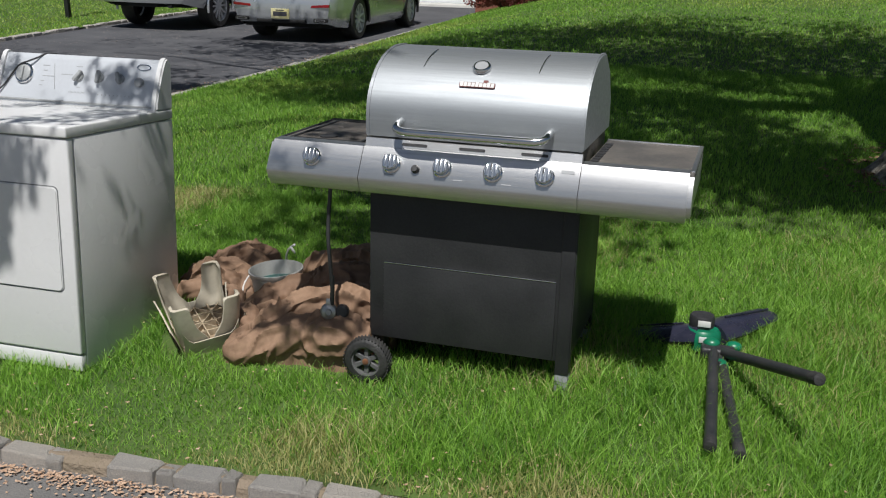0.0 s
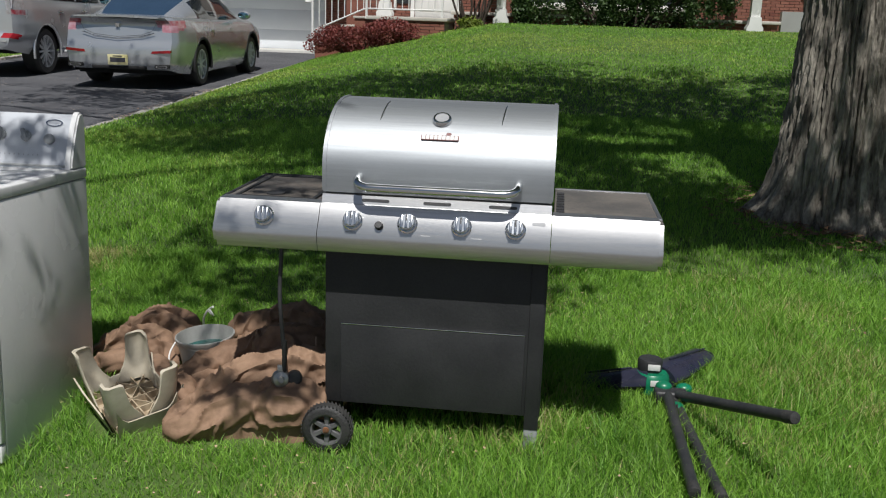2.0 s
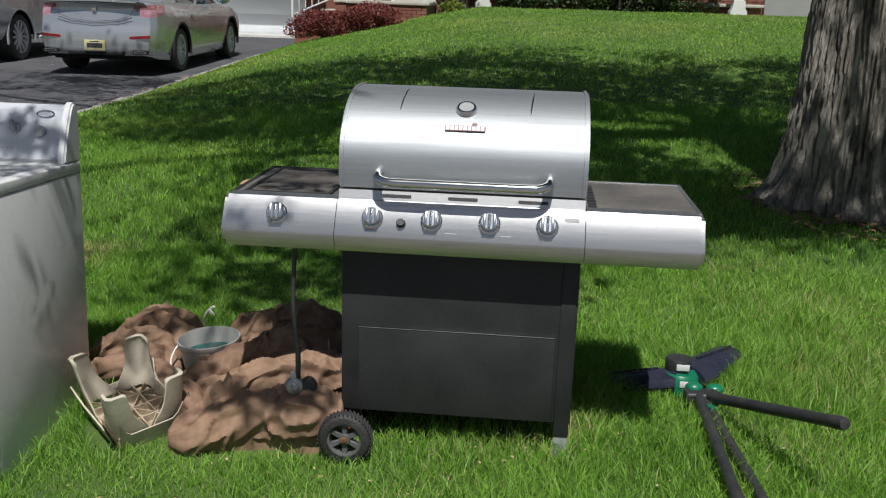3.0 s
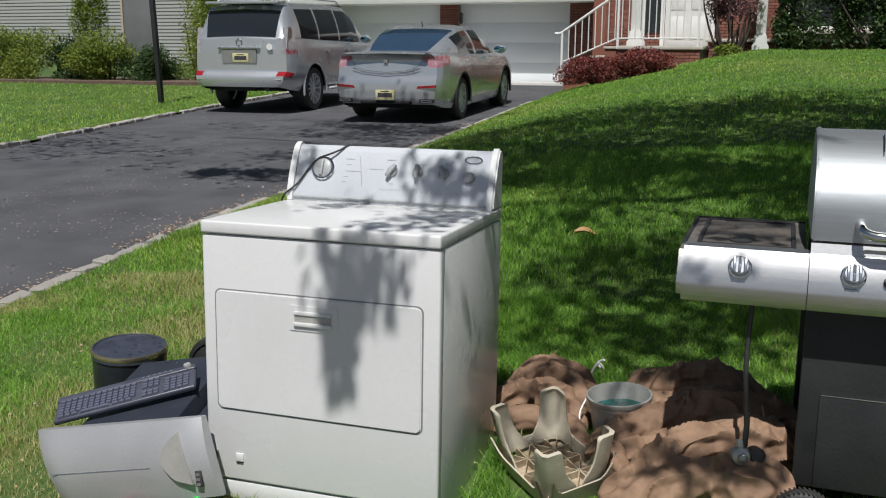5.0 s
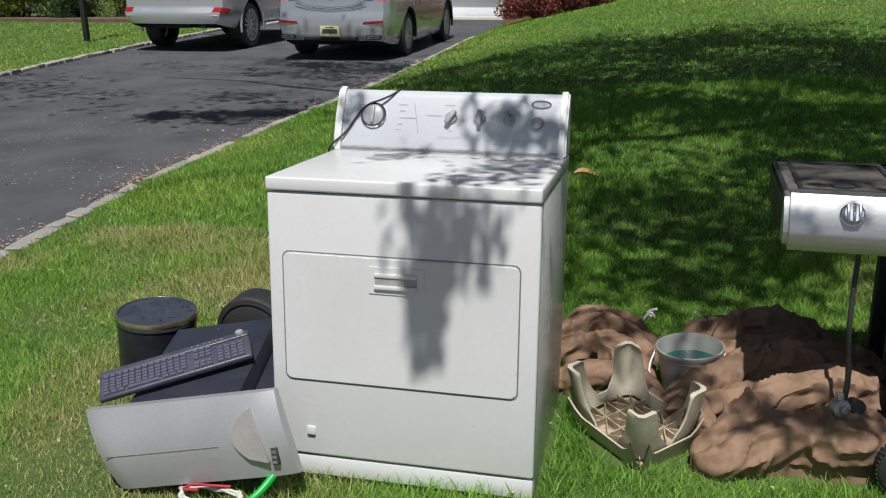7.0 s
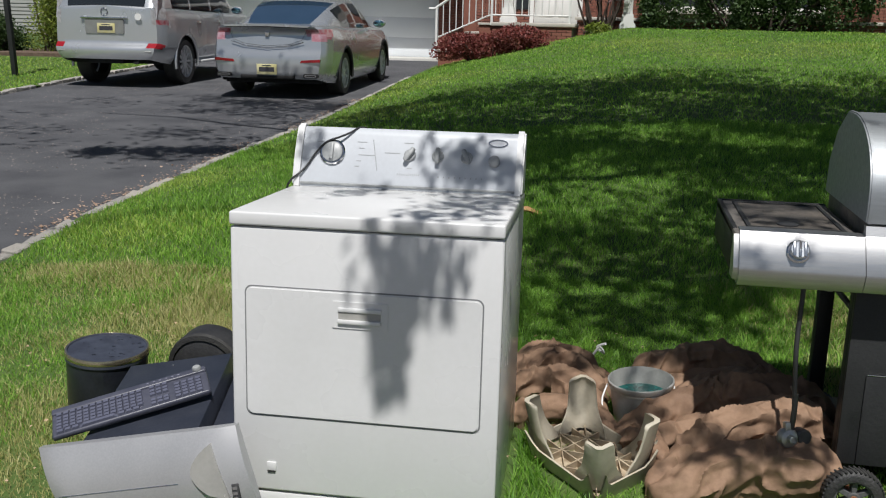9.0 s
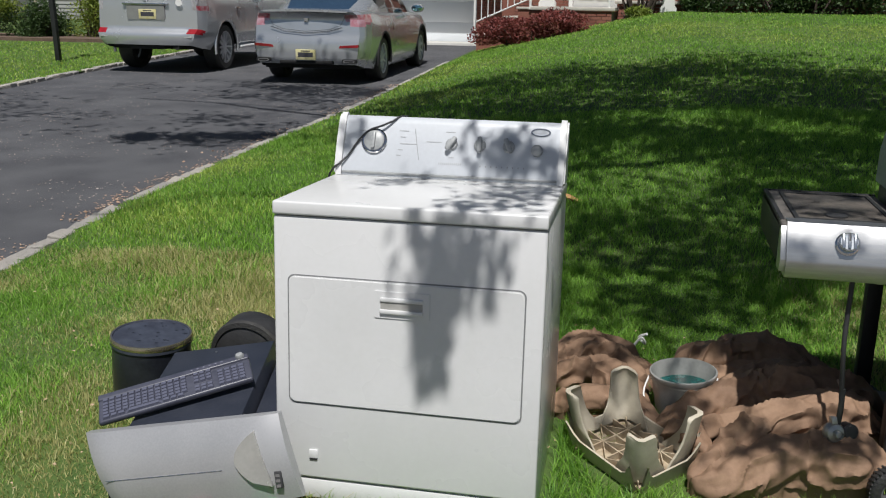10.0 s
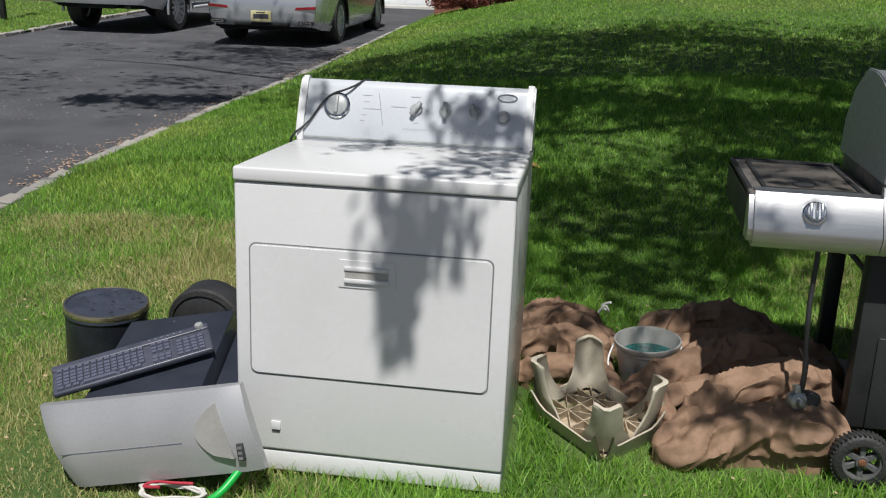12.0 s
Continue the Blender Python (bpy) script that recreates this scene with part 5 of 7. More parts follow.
# pail in the folds of the tarpaulin
M_PAIL = mat("scuffed_grey_pail", (0.42, 0.42, 0.40), 0.4, 0.3, second=(0.33, 0.33, 0.31), scale=8, bump=0.08)
M_TEAL = mat("teal_paint_residue", (0.004, 0.040, 0.040), 0.25, second=(0.010, 0.11, 0.10), scale=12)
pail = thing("pail", pose(-1.588, 3.182, -0.02, 3, -3, 0), "scuffed grey pail with teal residue inside", "bucket")
bm = B()
lathe(bm, [(0.0, 0.0), (0.082, 0.0), (0.100, 0.160), (0.1025, 0.160), (0.1025, 0.168), (0.104, 0.168), (0.108, 0.178), (0.108, 0.186), (0.103, 0.188), (0.100, 0.180), (0.080, 0.006), (0, 0.006)], (0, 0, 0), 40)
part("body", bm, M_PAIL, pail)
bm = B()
lathe(bm, [(0.0, 0.130), (0.0936, 0.130), (0.0928, 0.124), (0.0, 0.124)], (0, 0, 0), 36)
part("residue", bm, M_TEAL, pail, "glossy teal liquid")
bm = B()
sweep(bm, smooth_path([(-0.108, 0.0, 0.165), (-0.125, -0.05, 0.12), (-0.095, -0.10, 0.06), (-0.02, -0.13, 0.03), (0.06, -0.10, 0.05), (0.108, 0.0, 0.165)], 4), 0.003, 8)
part("bail_handle", bm, M_LOGO, pail, "white wire handle hanging down")

# plastic step stool lying upside down
M_STOOL = mat("weathered_beige_plastic", (0.56, 0.51, 0.41), 0.5, second=(0.42, 0.37, 0.28), scale=7, fine=40, bump=0.08)
M_STOOL_DIRTY = mat("dirty_beige_plastic", (0.50, 0.42, 0.30), 0.6, second=(0.27, 0.20, 0.13), scale=14, fine=60)


def make_stool():
    e1, e2 = Vector((0.235, -0.235, -0.0325)), Vector((0.182, 0.177, 0.0385))
    up = e1.cross(e2).normalized()
    centre = Vector((-1.750, 2.832, 0.183)) - up * 0.208
    T = frame_of(centre, e1, e2)
    st = thing("step_stool", T, "weathered beige plastic step stool upside down", "stool")
    ca, cb = 0.140, 0.101
    corners = [Vector((ca, cb, 0)), Vector((-ca, cb, 0)), Vector((-ca, -cb, 0)), Vector((ca, -cb, 0))]
    bm = B()
    prism(bm, [(v.x, v.y) for v in corners], "z", 0.020, 0.028)
    part("seat", bm, M_STOOL_DIRTY, st, "stained seat underside")
    for i in range(4):
        a, b = corners[i], corners[(i + 1) % 4]
        d = (b - a).normalized()
        nrm = Vector((d.y, -d.x, 0))
        bm = B()
        n = 12
        lo_o, hi_o, lo_i, hi_i = [], [], [], []
        for k in range(n + 1):
            t = k / n
            p = a + (b - a) * t
            e = min(t, 1 - t) * 2
            h = 0.066 + 0.055 * max(0, 1 - e * 2.6) ** 2
            o = nrm * 0.014 * (h / 0.05)
            lo_o.append(bm.verts.new(p + nrm * 0.006))
            hi_o.append(bm.verts.new(p + o + nrm * 0.006 + Vector((0, 0, h))))
            lo_i.append(bm.verts.new(p))
            hi_i.append(bm.verts.new(p + o + Vector((0, 0, h))))
        for k in range(n):
            for p, q in ((lo_o, hi_o), (hi_o, hi_i), (hi_i, lo_i), (lo_i, lo_o)):
                bm.faces.new((p[k], p[k + 1], q[k + 1], q[k]))
        part("side_wall", bm, M_STOOL, st)
    # ribs under the seat
    u, v = (corners[1] - corners[0]) / 4, (corners[3] - corners[0]) / 4
    for k in range(1, 4):
        for p, q in ((corners[0] + u * k, corners[3] + u * k), (corners[0] + v * k, corners[1] + v * k)):
            d = (q - p).normalized()
            nr = Vector((d.y, -d.x, 0)) * 0.0022
            bm = B()
            prism(bm, [((p + nr).x, (p + nr).y), ((q + nr).x, (q + nr).y), ((q - nr).x, (q - nr).y), ((p - nr).x, (p - nr).y)], "z", 0.027, 0.052)
            part("rib", bm, M_STOOL_DIRTY, st)
    for s in (-1, 1):
        for x0, y0, x1, y1 in ((-ca, -cb, ca, cb), (-ca, 0, 0, cb), (0, -cb, ca, 0)):
            bm = B()
            prism(bm, [(x0, s * y0 + 0.0018), (x1, s * y1 + 0.0018), (x1, s * y1 - 0.0018), (x0, s * y0 - 0.0018)], "z", 0.027, 0.050)
            part("rib", bm, M_STOOL_DIRTY, st)
    # flared legs of angle section
    for i in range(4):
        a = corners[i]
        out = a.normalized()
        d1 = (corners[(i + 1) % 4] - a).normalized()
        d2 = (corners[(i - 1) % 4] - a).normalized()
        bm = B()
        rings = []
        for z, w, off, th in ((0.040, 0.105, 0.008, 0.005), (0.075, 0.092, 0.015, 0.005), (0.100, 0.076, 0.020, 0.005), (0.125, 0.067, 0.025, 0.005), (0.165, 0.062, 0.032, 0.005), (0.196, 0.060, 0.037, 0.006), (0.205, 0.056, 0.0385, 0.009), (0.209, 0.046, 0.0385, 0.011)):
            o = a + out * off + Vector((0, 0, z))
            inn = o - out * th * 1.6
            rings.append([bm.verts.new(x) for x in (o + d1 * w, o + d1 * w * 0.26, o + d2 * w * 0.26, o + d2 * w, inn + d2 * w * 0.95, inn + d2 * w * 0.22, inn + d1 * w * 0.22, inn + d1 * w * 0.95)])
        for r0, r1 in zip(rings, rings[1:]):
            for k in range(8):
                bm.faces.new((r0[k], r0[(k + 1) % 8], r1[(k + 1) % 8], r1[k]))
        bm.faces.new(rings[-1])
        lo = rings[0]
        bm.faces.new(lo[::-1])
        part("leg", bm, M_STOOL, st, "", 65)


make_stool()

# folded three-legged garden tool
M_GREEN = mat("green_plastic", (0.004, 0.17, 0.085), 0.35, second=(0.006, 0.13, 0.065), scale=20)
M_TUBE = mat("black_tube", (0.022, 0.024, 0.026), 0.42, second=(0.04, 0.04, 0.04), scale=12)
M_VANE = mat("blue_black_plastic", (0.018, 0.020, 0.035), 0.28, second=(0.03, 0.03, 0.05), scale=12)


def make_tool():
    gt = thing("garden_tripod", pose(0.09, 3.22, 0.0), "green and black folding garden tripod lying on grass", "garden tool")
    for a, b, r in (((0.085, 3.17, 0.065), (0.105, 2.577, 0.007), 0.0185), ((0.105, 3.20, 0.055), (0.190, 2.600, -0.015), 0.0175), ((0.12, 3.17, 0.070), (0.376, 2.651, 0.232), 0.0180)):
        bm = B()
        a, b = Vector(a), Vector(b)
        cyl(bm, a, b, r, None, 20)
        lg = wpart("leg_tube", bm, M_TUBE, gt, "black tubular leg")
        bm = B()
        d = (b - a).normalized()
        sweep(bm, [b - d * 0.035, b - d * 0.004, b + d * 0.006, b + d * 0.008], [r * 1.09, r * 1.09, r * 1.0, r * 0.6], 18)
        wpart("end_cap", bm, M_RUBBER, lg)
    bm = B()
    box(bm, 0.04, 0.155, 3.155, 3.22, 0.040, 0.082, 0.012, 3)
    wpart("leg_bracket", bm, M_BLACK, gt)
    bm = B()
    lathe(bm, [(0.0, 0.0), (0.062, 0.0), (0.066, 0.03), (0.062, 0.058), (0.052, 0.070), (0.0, 0.070)], (0.040, 3.300, 0.034), 30)
    wpart("housing", bm, M_GREEN, gt, "round green housing")
    bm = B()
    lathe(bm, [(0.0, 0.0), (0.044, 0.0), (0.045, 0.035), (0.040, 0.045), (0.0, 0.047)], (0.033, 3.318, 0.102), 26)
    wpart("cap", bm, M_BLACK, gt, "black screw cap")
    for x, y, z, r in ((0.150, 3.245, 0.066, 0.026), (0.108, 3.110, 0.040, 0.034), (0.075, 3.215, 0.080, 0.026)):
        bm = B()
        ball(bm, (x, y, z), r, (1.15 if r < 0.033 else 1.0, 1, 0.8), 20, 12)
        kb = wpart("clamp_knob", bm, M_GREEN, gt, "green clamp knob")
        if r > 0.033:
            bm = B()
            box(bm, x - 0.003, x + 0.003, y - 0.036, y - 0.02, z - 0.02, z + 0.03, 0.002)
            wpart("knob_slot", bm, M_BLACK, kb)
    for s, tip, base in ((0, (-0.225, 3.360, 0.020), (0.03, 3.30, 0.070)), (1, (0.275, 3.60, 0.085), (0.07, 3.33, 0.070))):
        a, b = Vector(base), Vector(tip)
        d = (b - a)
        side = d.cross(Vector((0, 0, 1))).normalized()
        bm = B()
        rings = []
        for t, w, h in ((0.0, 0.070, 0.045), (0.3, 0.075, 0.040), (0.7, 0.062, 0.028), (0.92, 0.055, 0.022), (1.0, 0.035, 0.012)):
            p = a + d * t
            rings.append([bm.verts.new(p + side * (w * math.cos(q)) + Vector((0, 0, h * math.sin(q) * (1 if math.sin(q) > 0 else 0.8)))) for q in (2 * math.pi * k / 16 for k in range(16))])
        for r0, r1 in zip(rings, rings[1:]):
            for k in range(16):
                bm.faces.new((r0[k], r0[(k + 1) % 16], r1[(k + 1) % 16], r1[k]))
        bm.faces.new(rings[0][::-1])
        bm.faces.new(rings[-1])
        va = wpart("vane", bm, M_VANE, gt, "glossy blue-black vane")
        bm = B()
        sweep(bm, [a + d * 0.25 + side * 0.06 * (-1 if s else 1) * 0.2 + Vector((0, 0, 0.044)), a + d * 0.9 + side * 0.01 + Vector((0, 0, 0.030))], 0.004, 6)
        wpart("vane_rib", bm, M_VANE, va)
    for x, y, z in ((0.043, 3.2715, 0.128), (0.052, 3.233, 0.082)):
        bm = B()
        box(bm, x - 0.022, x + 0.022, y - 0.002, y + 0.002, z - 0.012, z + 0.010, 0.001)
        wpart("sticker", bm, M_LOGO, gt, "small white sticker")


make_tool()

# ---- discarded computer parts ----
M_SILVER = mat("silver_plastic", (0.36, 0.36, 0.375), 0.34, 0.35, second=(0.45, 0.45, 0.46), scale=3, fine=200)
M_NAVY = mat("dark_navy_case", (0.020, 0.024, 0.036), 0.38, second=(0.032, 0.036, 0.05), scale=7, bump=0.05)
M_KEY = mat("grey_blue_key", (0.085, 0.090, 0.130), 0.4, second=(0.12, 0.125, 0.17), scale=20, rand=0.3)
M_BOARD = mat("keyboard_shell", (0.050, 0.053, 0.075), 0.4, second=(0.075, 0.078, 0.105), scale=12)


def make_tower():
    o = Vector((-3.130, 2.352, 0.125))
    T = frame_of(o, (0.31, 0.05, 0.052), (-0.02, 0.46, 0.080))
    pc = thing("computer_tower", T, "dark computer tower on its side in the grass", "computer")
    bm = B()
    box(bm, 0.0, 0.335, 0.0, 0.475, -0.150, 0.0, 0.005)
    part("case", bm, M_NAVY, pc)
    bm = B()
    box(bm, 0.338, 0.445, 0.01, 0.46, -0.16, -0.055, 0.006)
    part("drive_cover", bm, M_NAVY, pc)
    bm = B()
    box(bm, 0.02, 0.36, -0.012, -0.002, -0.14, -0.012, 0.003)
    for k in range(5):
        box(bm, 0.05 + k * 0.06, 0.09 + k * 0.06, -0.015, -0.004, -0.020, -0.008, 0.002)
    part("front_bracket", bm, M_BLACK, pc)
    for y in (0.03, 0.24, 0.44):
        bm = B()
        cyl(bm, (0.15, y, -0.0004), (0.15, y, 0.0016), 0.004, None, 10)
        part("screw", bm, M_STEEL, pc)
    # the silver bezel leaning on it
    P = frame_of((-3.207, 2.300, 0.147), (0.544, 0.061, 0.097), (0.10, 0.03, 0.20))
    P = P @ pose(0.0, 0, 0, -4, 0, 0)

    def bez(name, bm, material, parent, label=""):
        bmesh.ops.transform(bm, matrix=P, verts=bm.verts[:])
        return wpart(name, bm, material, parent, label)
    w, h, n = 0.552, 0.232, 14
    zs = [0.0 + 0.030 * math.sin(math.pi * (0.12 + 0.80 * k / n)) for k in range(n + 1)]
    bm = B()
    slant = 0.10
    rows = []
    for k in range(n + 1):
        t = k / n
        y = -t * h
        x0, x1 = -0.002 + 0.045 * t + 0.02 * t * t, w + 0.035 * t
        rows.append([bm.verts.new((x0 + (x1 - x0) * i / 24, y, zs[k] - (0.012 * max(0, (i - 21) / 3) ** 2) - 0.012 * max(0, (2 - i) / 2) ** 2)) for i in range(25)])
    back = []
    for k in range(n + 1):
        back.append([bm.verts.new((v.co.x, v.co.y, -0.028)) for v in rows[k]])
    for k in range(n):
        for i in range(24):
            bm.faces.new((rows[k][i], rows[k + 1][i], rows[k + 1][i + 1], rows[k][i + 1]))
            bm.faces.new((back[k][i], back[k][i + 1], back[k + 1][i + 1], back[k + 1][i]))
        bm.faces.new((rows[k][0], back[k][0], back[k + 1][0], rows[k + 1][0]))
        bm.faces.new((rows[k][24], rows[k + 1][24], back[k + 1][24], back[k][24]))
    for i in range(24):
        bm.faces.new((rows[0][i], rows[0][i + 1], back[0][i + 1], back[0][i]))
        bm.faces.new((rows[n][i], back[n][i], back[n][i + 1], rows[n][i + 1]))
    fr = bez("bezel", bm, M_SILVER, pc, "silver plastic front bezel hanging loose")
    bm = B()
    k = 8
    sweep(bm, [(x, -k / n * h, zs[k] + 0.0006) for x in steps(0.05, 0.385, 8)], 0.0011, 6)
    bez("seam", bm, M_STEEL_SHINY, fr)
    bm = B()
    arc = [(0.487, -0.035)] + [(0.490 - 0.066 * math.sin(math.pi * q / 12) ** 0.8, -0.035 - 0.150 * q / 12) for q in range(1, 12)] + [(0.520, -0.187)]
    prism(bm, arc, "z", 0.020, 0.0345)
    bez("scoop", bm, mat("satin_silver", (0.56, 0.55, 0.52), 0.25, 0.5, scale=9), fr, "curved satin finger scoop")
    bm = B()
    box(bm, 0.527, 0.546, -0.196, -0.149, 0.012, 0.0285, 0.002)
    bez("port_panel", bm, M_BLACK, fr)
    bm = B()
    for q in range(3):
        box(bm, 0.530, 0.542, -0.164 - q * 0.014, -0.156 - q * 0.014, 0.028, 0.0295)
    bez("port", bm, M_CHROME, fr)


make_tower()


def make_keyboard():
    T = frame_of((-3.213, 2.374, 0.128), (0.37, 0.20, 0.095), (-0.09, 0.14, 0.045))
    kb = thing("keyboard", T @ Matrix.Diagonal((1, 0.80, 1, 1)), "dusty grey-blue computer keyboard on the tower", "keyboard")
    bm = B()
    box(bm, 0.0, 0.445, 0.0, 0.145, 0.0, 0.018, 0.007, 3)
    part("shell", bm, M_BOARD, kb)
    bm = B()
    box(bm, 0.0, 0.445, 0.118, 0.150, 0.012, 0.024, 0.006, 3)
    part("top_strip", bm, M_BOARD, kb)
    meshes = {}

    def key(x, y, w, d):
        kk = (round(w, 4), round(d, 4))
        if kk not in meshes:
            bm = B()
            vs = box(bm, -w / 2, w / 2, -d / 2, d / 2, 0, 0.008)
            for v in bm.verts:
                if v.co.z > 0.004:
                    v.co.x *= 0.80
                    v.co.y *= 0.80
            meshes[kk] = finish("key", bm, M_KEY, 0)
        ob = new("key", meshes[kk])
        ob.parent = kb
        ob.location = (x + w / 2, y, 0.0175)
    for r in range(6):
        y = 0.016 + r * 0.0178 + (0.004 if r == 5 else 0)
        if r == 0:
            x = 0.014
            for w in (0.022, 0.020, 0.022, 0.105, 0.022, 0.020, 0.022):
                key(x, y, w - 0.002, 0.0155)
                x += w
        else:
            for k in range(13):
                key(0.014 + k * 0.0187 - (0 if r == 5 else 0.0), y, 0.0167, 0.0155)
        for k in range(3):
            if r not in (2,):
                key(0.276 + k * 0.0185, y, 0.0165, 0.0155)
        for k in range(4):
            if r < 5:
                key(0.346 + k * 0.0205, y, 0.0185, 0.0155)
    bm = B()
    lathe(bm, [(0.013, 0), (0.013, 0.010), (0.010, 0.014), (0, 0.014)], (0.420, 0.134, 0.022), 20)
    part("volume_knob", bm, M_GREY_KNOB, kb)
    for k in range(6):
        bm = B()
        ball(bm, (0.275 + k * 0.018, 0.134, 0.0245), 0.006, (1, 0.7, 0.5), 10, 6)
        part("media_button", bm, M_KEY, kb)


make_keyboard()

M_TIN = mat("black_tin", (0.015, 0.017, 0.024), 0.35, 0.2, second=(0.03, 0.033, 0.045), scale=9)
M_TIN_TOP = mat("worn_tin_lid", (0.075, 0.085, 0.115), 0.38, 0.3, second=(0.045, 0.05, 0.07), scale=16, fine=50)
tin = thing("biscuit_tin", pose(-3.395, 2.965, -0.060, 2, 3, 0), "round black tin with worn blue-grey lid", "tin")
bm = B()
lathe(bm, [(0, 0), (0.130, 0), (0.132, 0.006), (0.132, 0.235), (0, 0.235)], (0, 0, 0), 48)
part("body", bm, M_TIN, tin)
bm = B()
lathe(bm, [(0.1335, 0.228), (0.1365, 0.230), (0.1365, 0.250), (0.134, 0.257), (0.128, 0.258), (0.126, 0.254), (0.1265, 0.2535), (0.0, 0.2535)], (0, 0, 0), 48)
lidt = part("lid", bm, M_TIN_TOP, tin, "scuffed blue-grey lid")
bm = B()
lathe(bm, [(0.1362, 0.240), (0.1375, 0.242), (0.1375, 0.250), (0.1350, 0.2575), (0.131, 0.2585), (0.1295, 0.256), (0.1362, 0.240)], (0, 0, 0), 48)
part("rim", bm, mat("brassy_rim", (0.55, 0.48, 0.33), 0.25, 0.9, scale=20), lidt, "brassy metal rim")
rngt = random.Random(3)
bm = B()
for k in range(26):
    a, r = rngt.random() * 6.28, 0.118 * math.sqrt(rngt.random())
    s = 0.003 + 0.006 * rngt.random()
    prism(bm, [(r * math.cos(a) + s * math.cos(q) * rngt.uniform(0.5, 1), r * math.sin(a) + s * math.sin(q) * rngt.uniform(0.4, 1)) for q in (0, 1.2, 2.5, 3.8, 5.0)], "z", 0.2537, 0.2541)
part("chipped_paint", bm, M_TIN, lidt)["kind"] = "stuff"

# round black plastic tub behind the tower
tub = thing("tub", pose(-3.115, 3.13, -0.055, 0, 0, 0), "round black plastic tub lying on its side", "tub")
bm = B()
mt = Matrix.Translation((0, 0, 0.125)) @ Matrix.Rotation(radians(-84), 4, "X")
lathe(bm, [(0.0, 0.0), (0.125, 0.0), (0.137, 0.01), (0.140, 0.03), (0.138, 0.10), (0.125, 0.115), (0.118, 0.10), (0.0, 0.09)], (0, 0, 0), 40, mt)
part("shell", bm, M_BLACK, tub)
bm = B()
lathe(bm, [(0.120, -0.004), (0.137, 0.000), (0.141, 0.012), (0.137, 0.014), (0.120, 0.004), (0.120, -0.004)], (0, 0, 0), 40, mt)
part("rim", bm, M_RUBBER, tub)

# cables and a green strap under the bezel
M_CABLE = mat("white_cable", (0.62, 0.60, 0.56), 0.5)
rngc = random.Random(8)
bm = B()
pts = []
for k in range(34):
    a = k * 0.55
    r = 0.075 + 0.012 * math.sin(k * 1.7)
    pts.append((-2.83 + r * 1.15 * math.cos(a), 2.265 + r * 0.5 * math.sin(a), -0.045 + 0.012 * rngc.random()))
pts += [(-2.95, 2.20, -0.05), (-3.0, 2.17, -0.055)]
sweep(bm, smooth_path(pts, 4), 0.0042, 8)
solo("cable_coil", bm, M_CABLE, "coil of off-white cable in the grass", "cable")
bm = B()
sweep(bm, smooth_path([(-2.78, 2.30, -0.028), (-2.83, 2.285, -0.024), (-2.88, 2.28, -0.025), (-2.90, 2.26, -0.03), (-2.85, 2.25, -0.02)], 4), 0.004, 8)
solo("red_cable", bm, mat("red_cable_skin", (0.45, 0.03, 0.05), 0.45), "short red cable among the white coil", "cable")
bm = B()
sweep(bm, smooth_path([(-2.655, 2.33, 0.02), (-2.685, 2.28, -0.02), (-2.715, 2.23, -0.038), (-2.76, 2.12, -0.045), (-2.78, 2.08, -0.05)], 5), 0.011, 10)
solo("green_strap", bm, mat("bright_green_plastic", (0.01, 0.42, 0.06), 0.4), "bright green plastic strap end in the grass", "strap")

# a fallen leaf and a scrap on the lawn
bm = B()
lf = []
for k in range(9):
    t = k / 8
    w = 0.045 * math.sin(math.pi * (0.08 + 0.86 * t))
    lf.append([bm.verts.new((-0.10 + 0.2 * t, s * w, 0.03 + 0.025 * abs(s) + 0.02 * math.sin(5 * t))) for s in (-1, -0.4, 0, 0.4, 1)])
for a, b in zip(lf, lf[1:]):
    for k in range(4):
        bm.faces.new((a[k], a[k + 1], b[k + 1], b[k]))
ext = bmesh.ops.extrude_face_region(bm, geom=bm.faces[:])
for v in ext["geom"]:
    if isinstance(v, bmesh.types.BMVert):
        v.co.z += 0.002
solo("dead_leaf", bm, leafy("dry_leaf", (0.48, 0.27, 0.12), (0.36, 0.19, 0.08), 0.2), "curled orange-brown dead leaf on the lawn", "leaf", m=pose(-2.222, 5.774, lawn_z(-2.222, 5.774) - 0.01, 12, 0, 20) @ Matrix.Scale(0.8, 4))
bm = B()
sweep(bm, smooth_path([(-1.77, 3.60, 0.050), (-1.765, 3.59, 0.085), (-1.74, 3.58, 0.125), (-1.725, 3.59, 0.100), (-1.75, 3.61, 0.115), (-1.72, 3.58, 0.140)], 4), 0.005, 6)
solo("string_scrap", bm, M_LOGO, "scrap of white string on the grass", "string")


# ---- parked cars ----
M_PAINT_A = mat("silver_car_paint", (0.57, 0.59, 0.61), 0.25, 0.65, second=(0.53, 0.55, 0.57), scale=2, fine=300, coat=0.6)
M_PAINT_B = mat("light_silver_car_paint", (0.64, 0.66, 0.68), 0.25, 0.65, second=(0.60, 0.62, 0.64), scale=2, fine=300, coat=0.6)
M_CAR_GLASS = mat("tinted_car_glass", (0.018, 0.022, 0.026), 0.04, scale=2, rough_var=0.02, coat=0.5)
# dark glass with the sky's blue reflection put into its base colour
M_SKY_REFLECTION_GLASS = mat("sky_reflection_car_glass", (0.022, 0.045, 0.080), 0.04, second=(0.030, 0.058, 0.10), scale=2, rough_var=0.02, coat=0.8)
M_RED_LENS = mat("red_lens", (0.30, 0.012, 0.018), 0.12, coat=0.5)
M_PINK_LENS = mat("pink_tinted_lens", (0.40, 0.05, 0.07), 0.12, 0.2, second=(0.55, 0.40, 0.42), scale=11, coat=0.6)
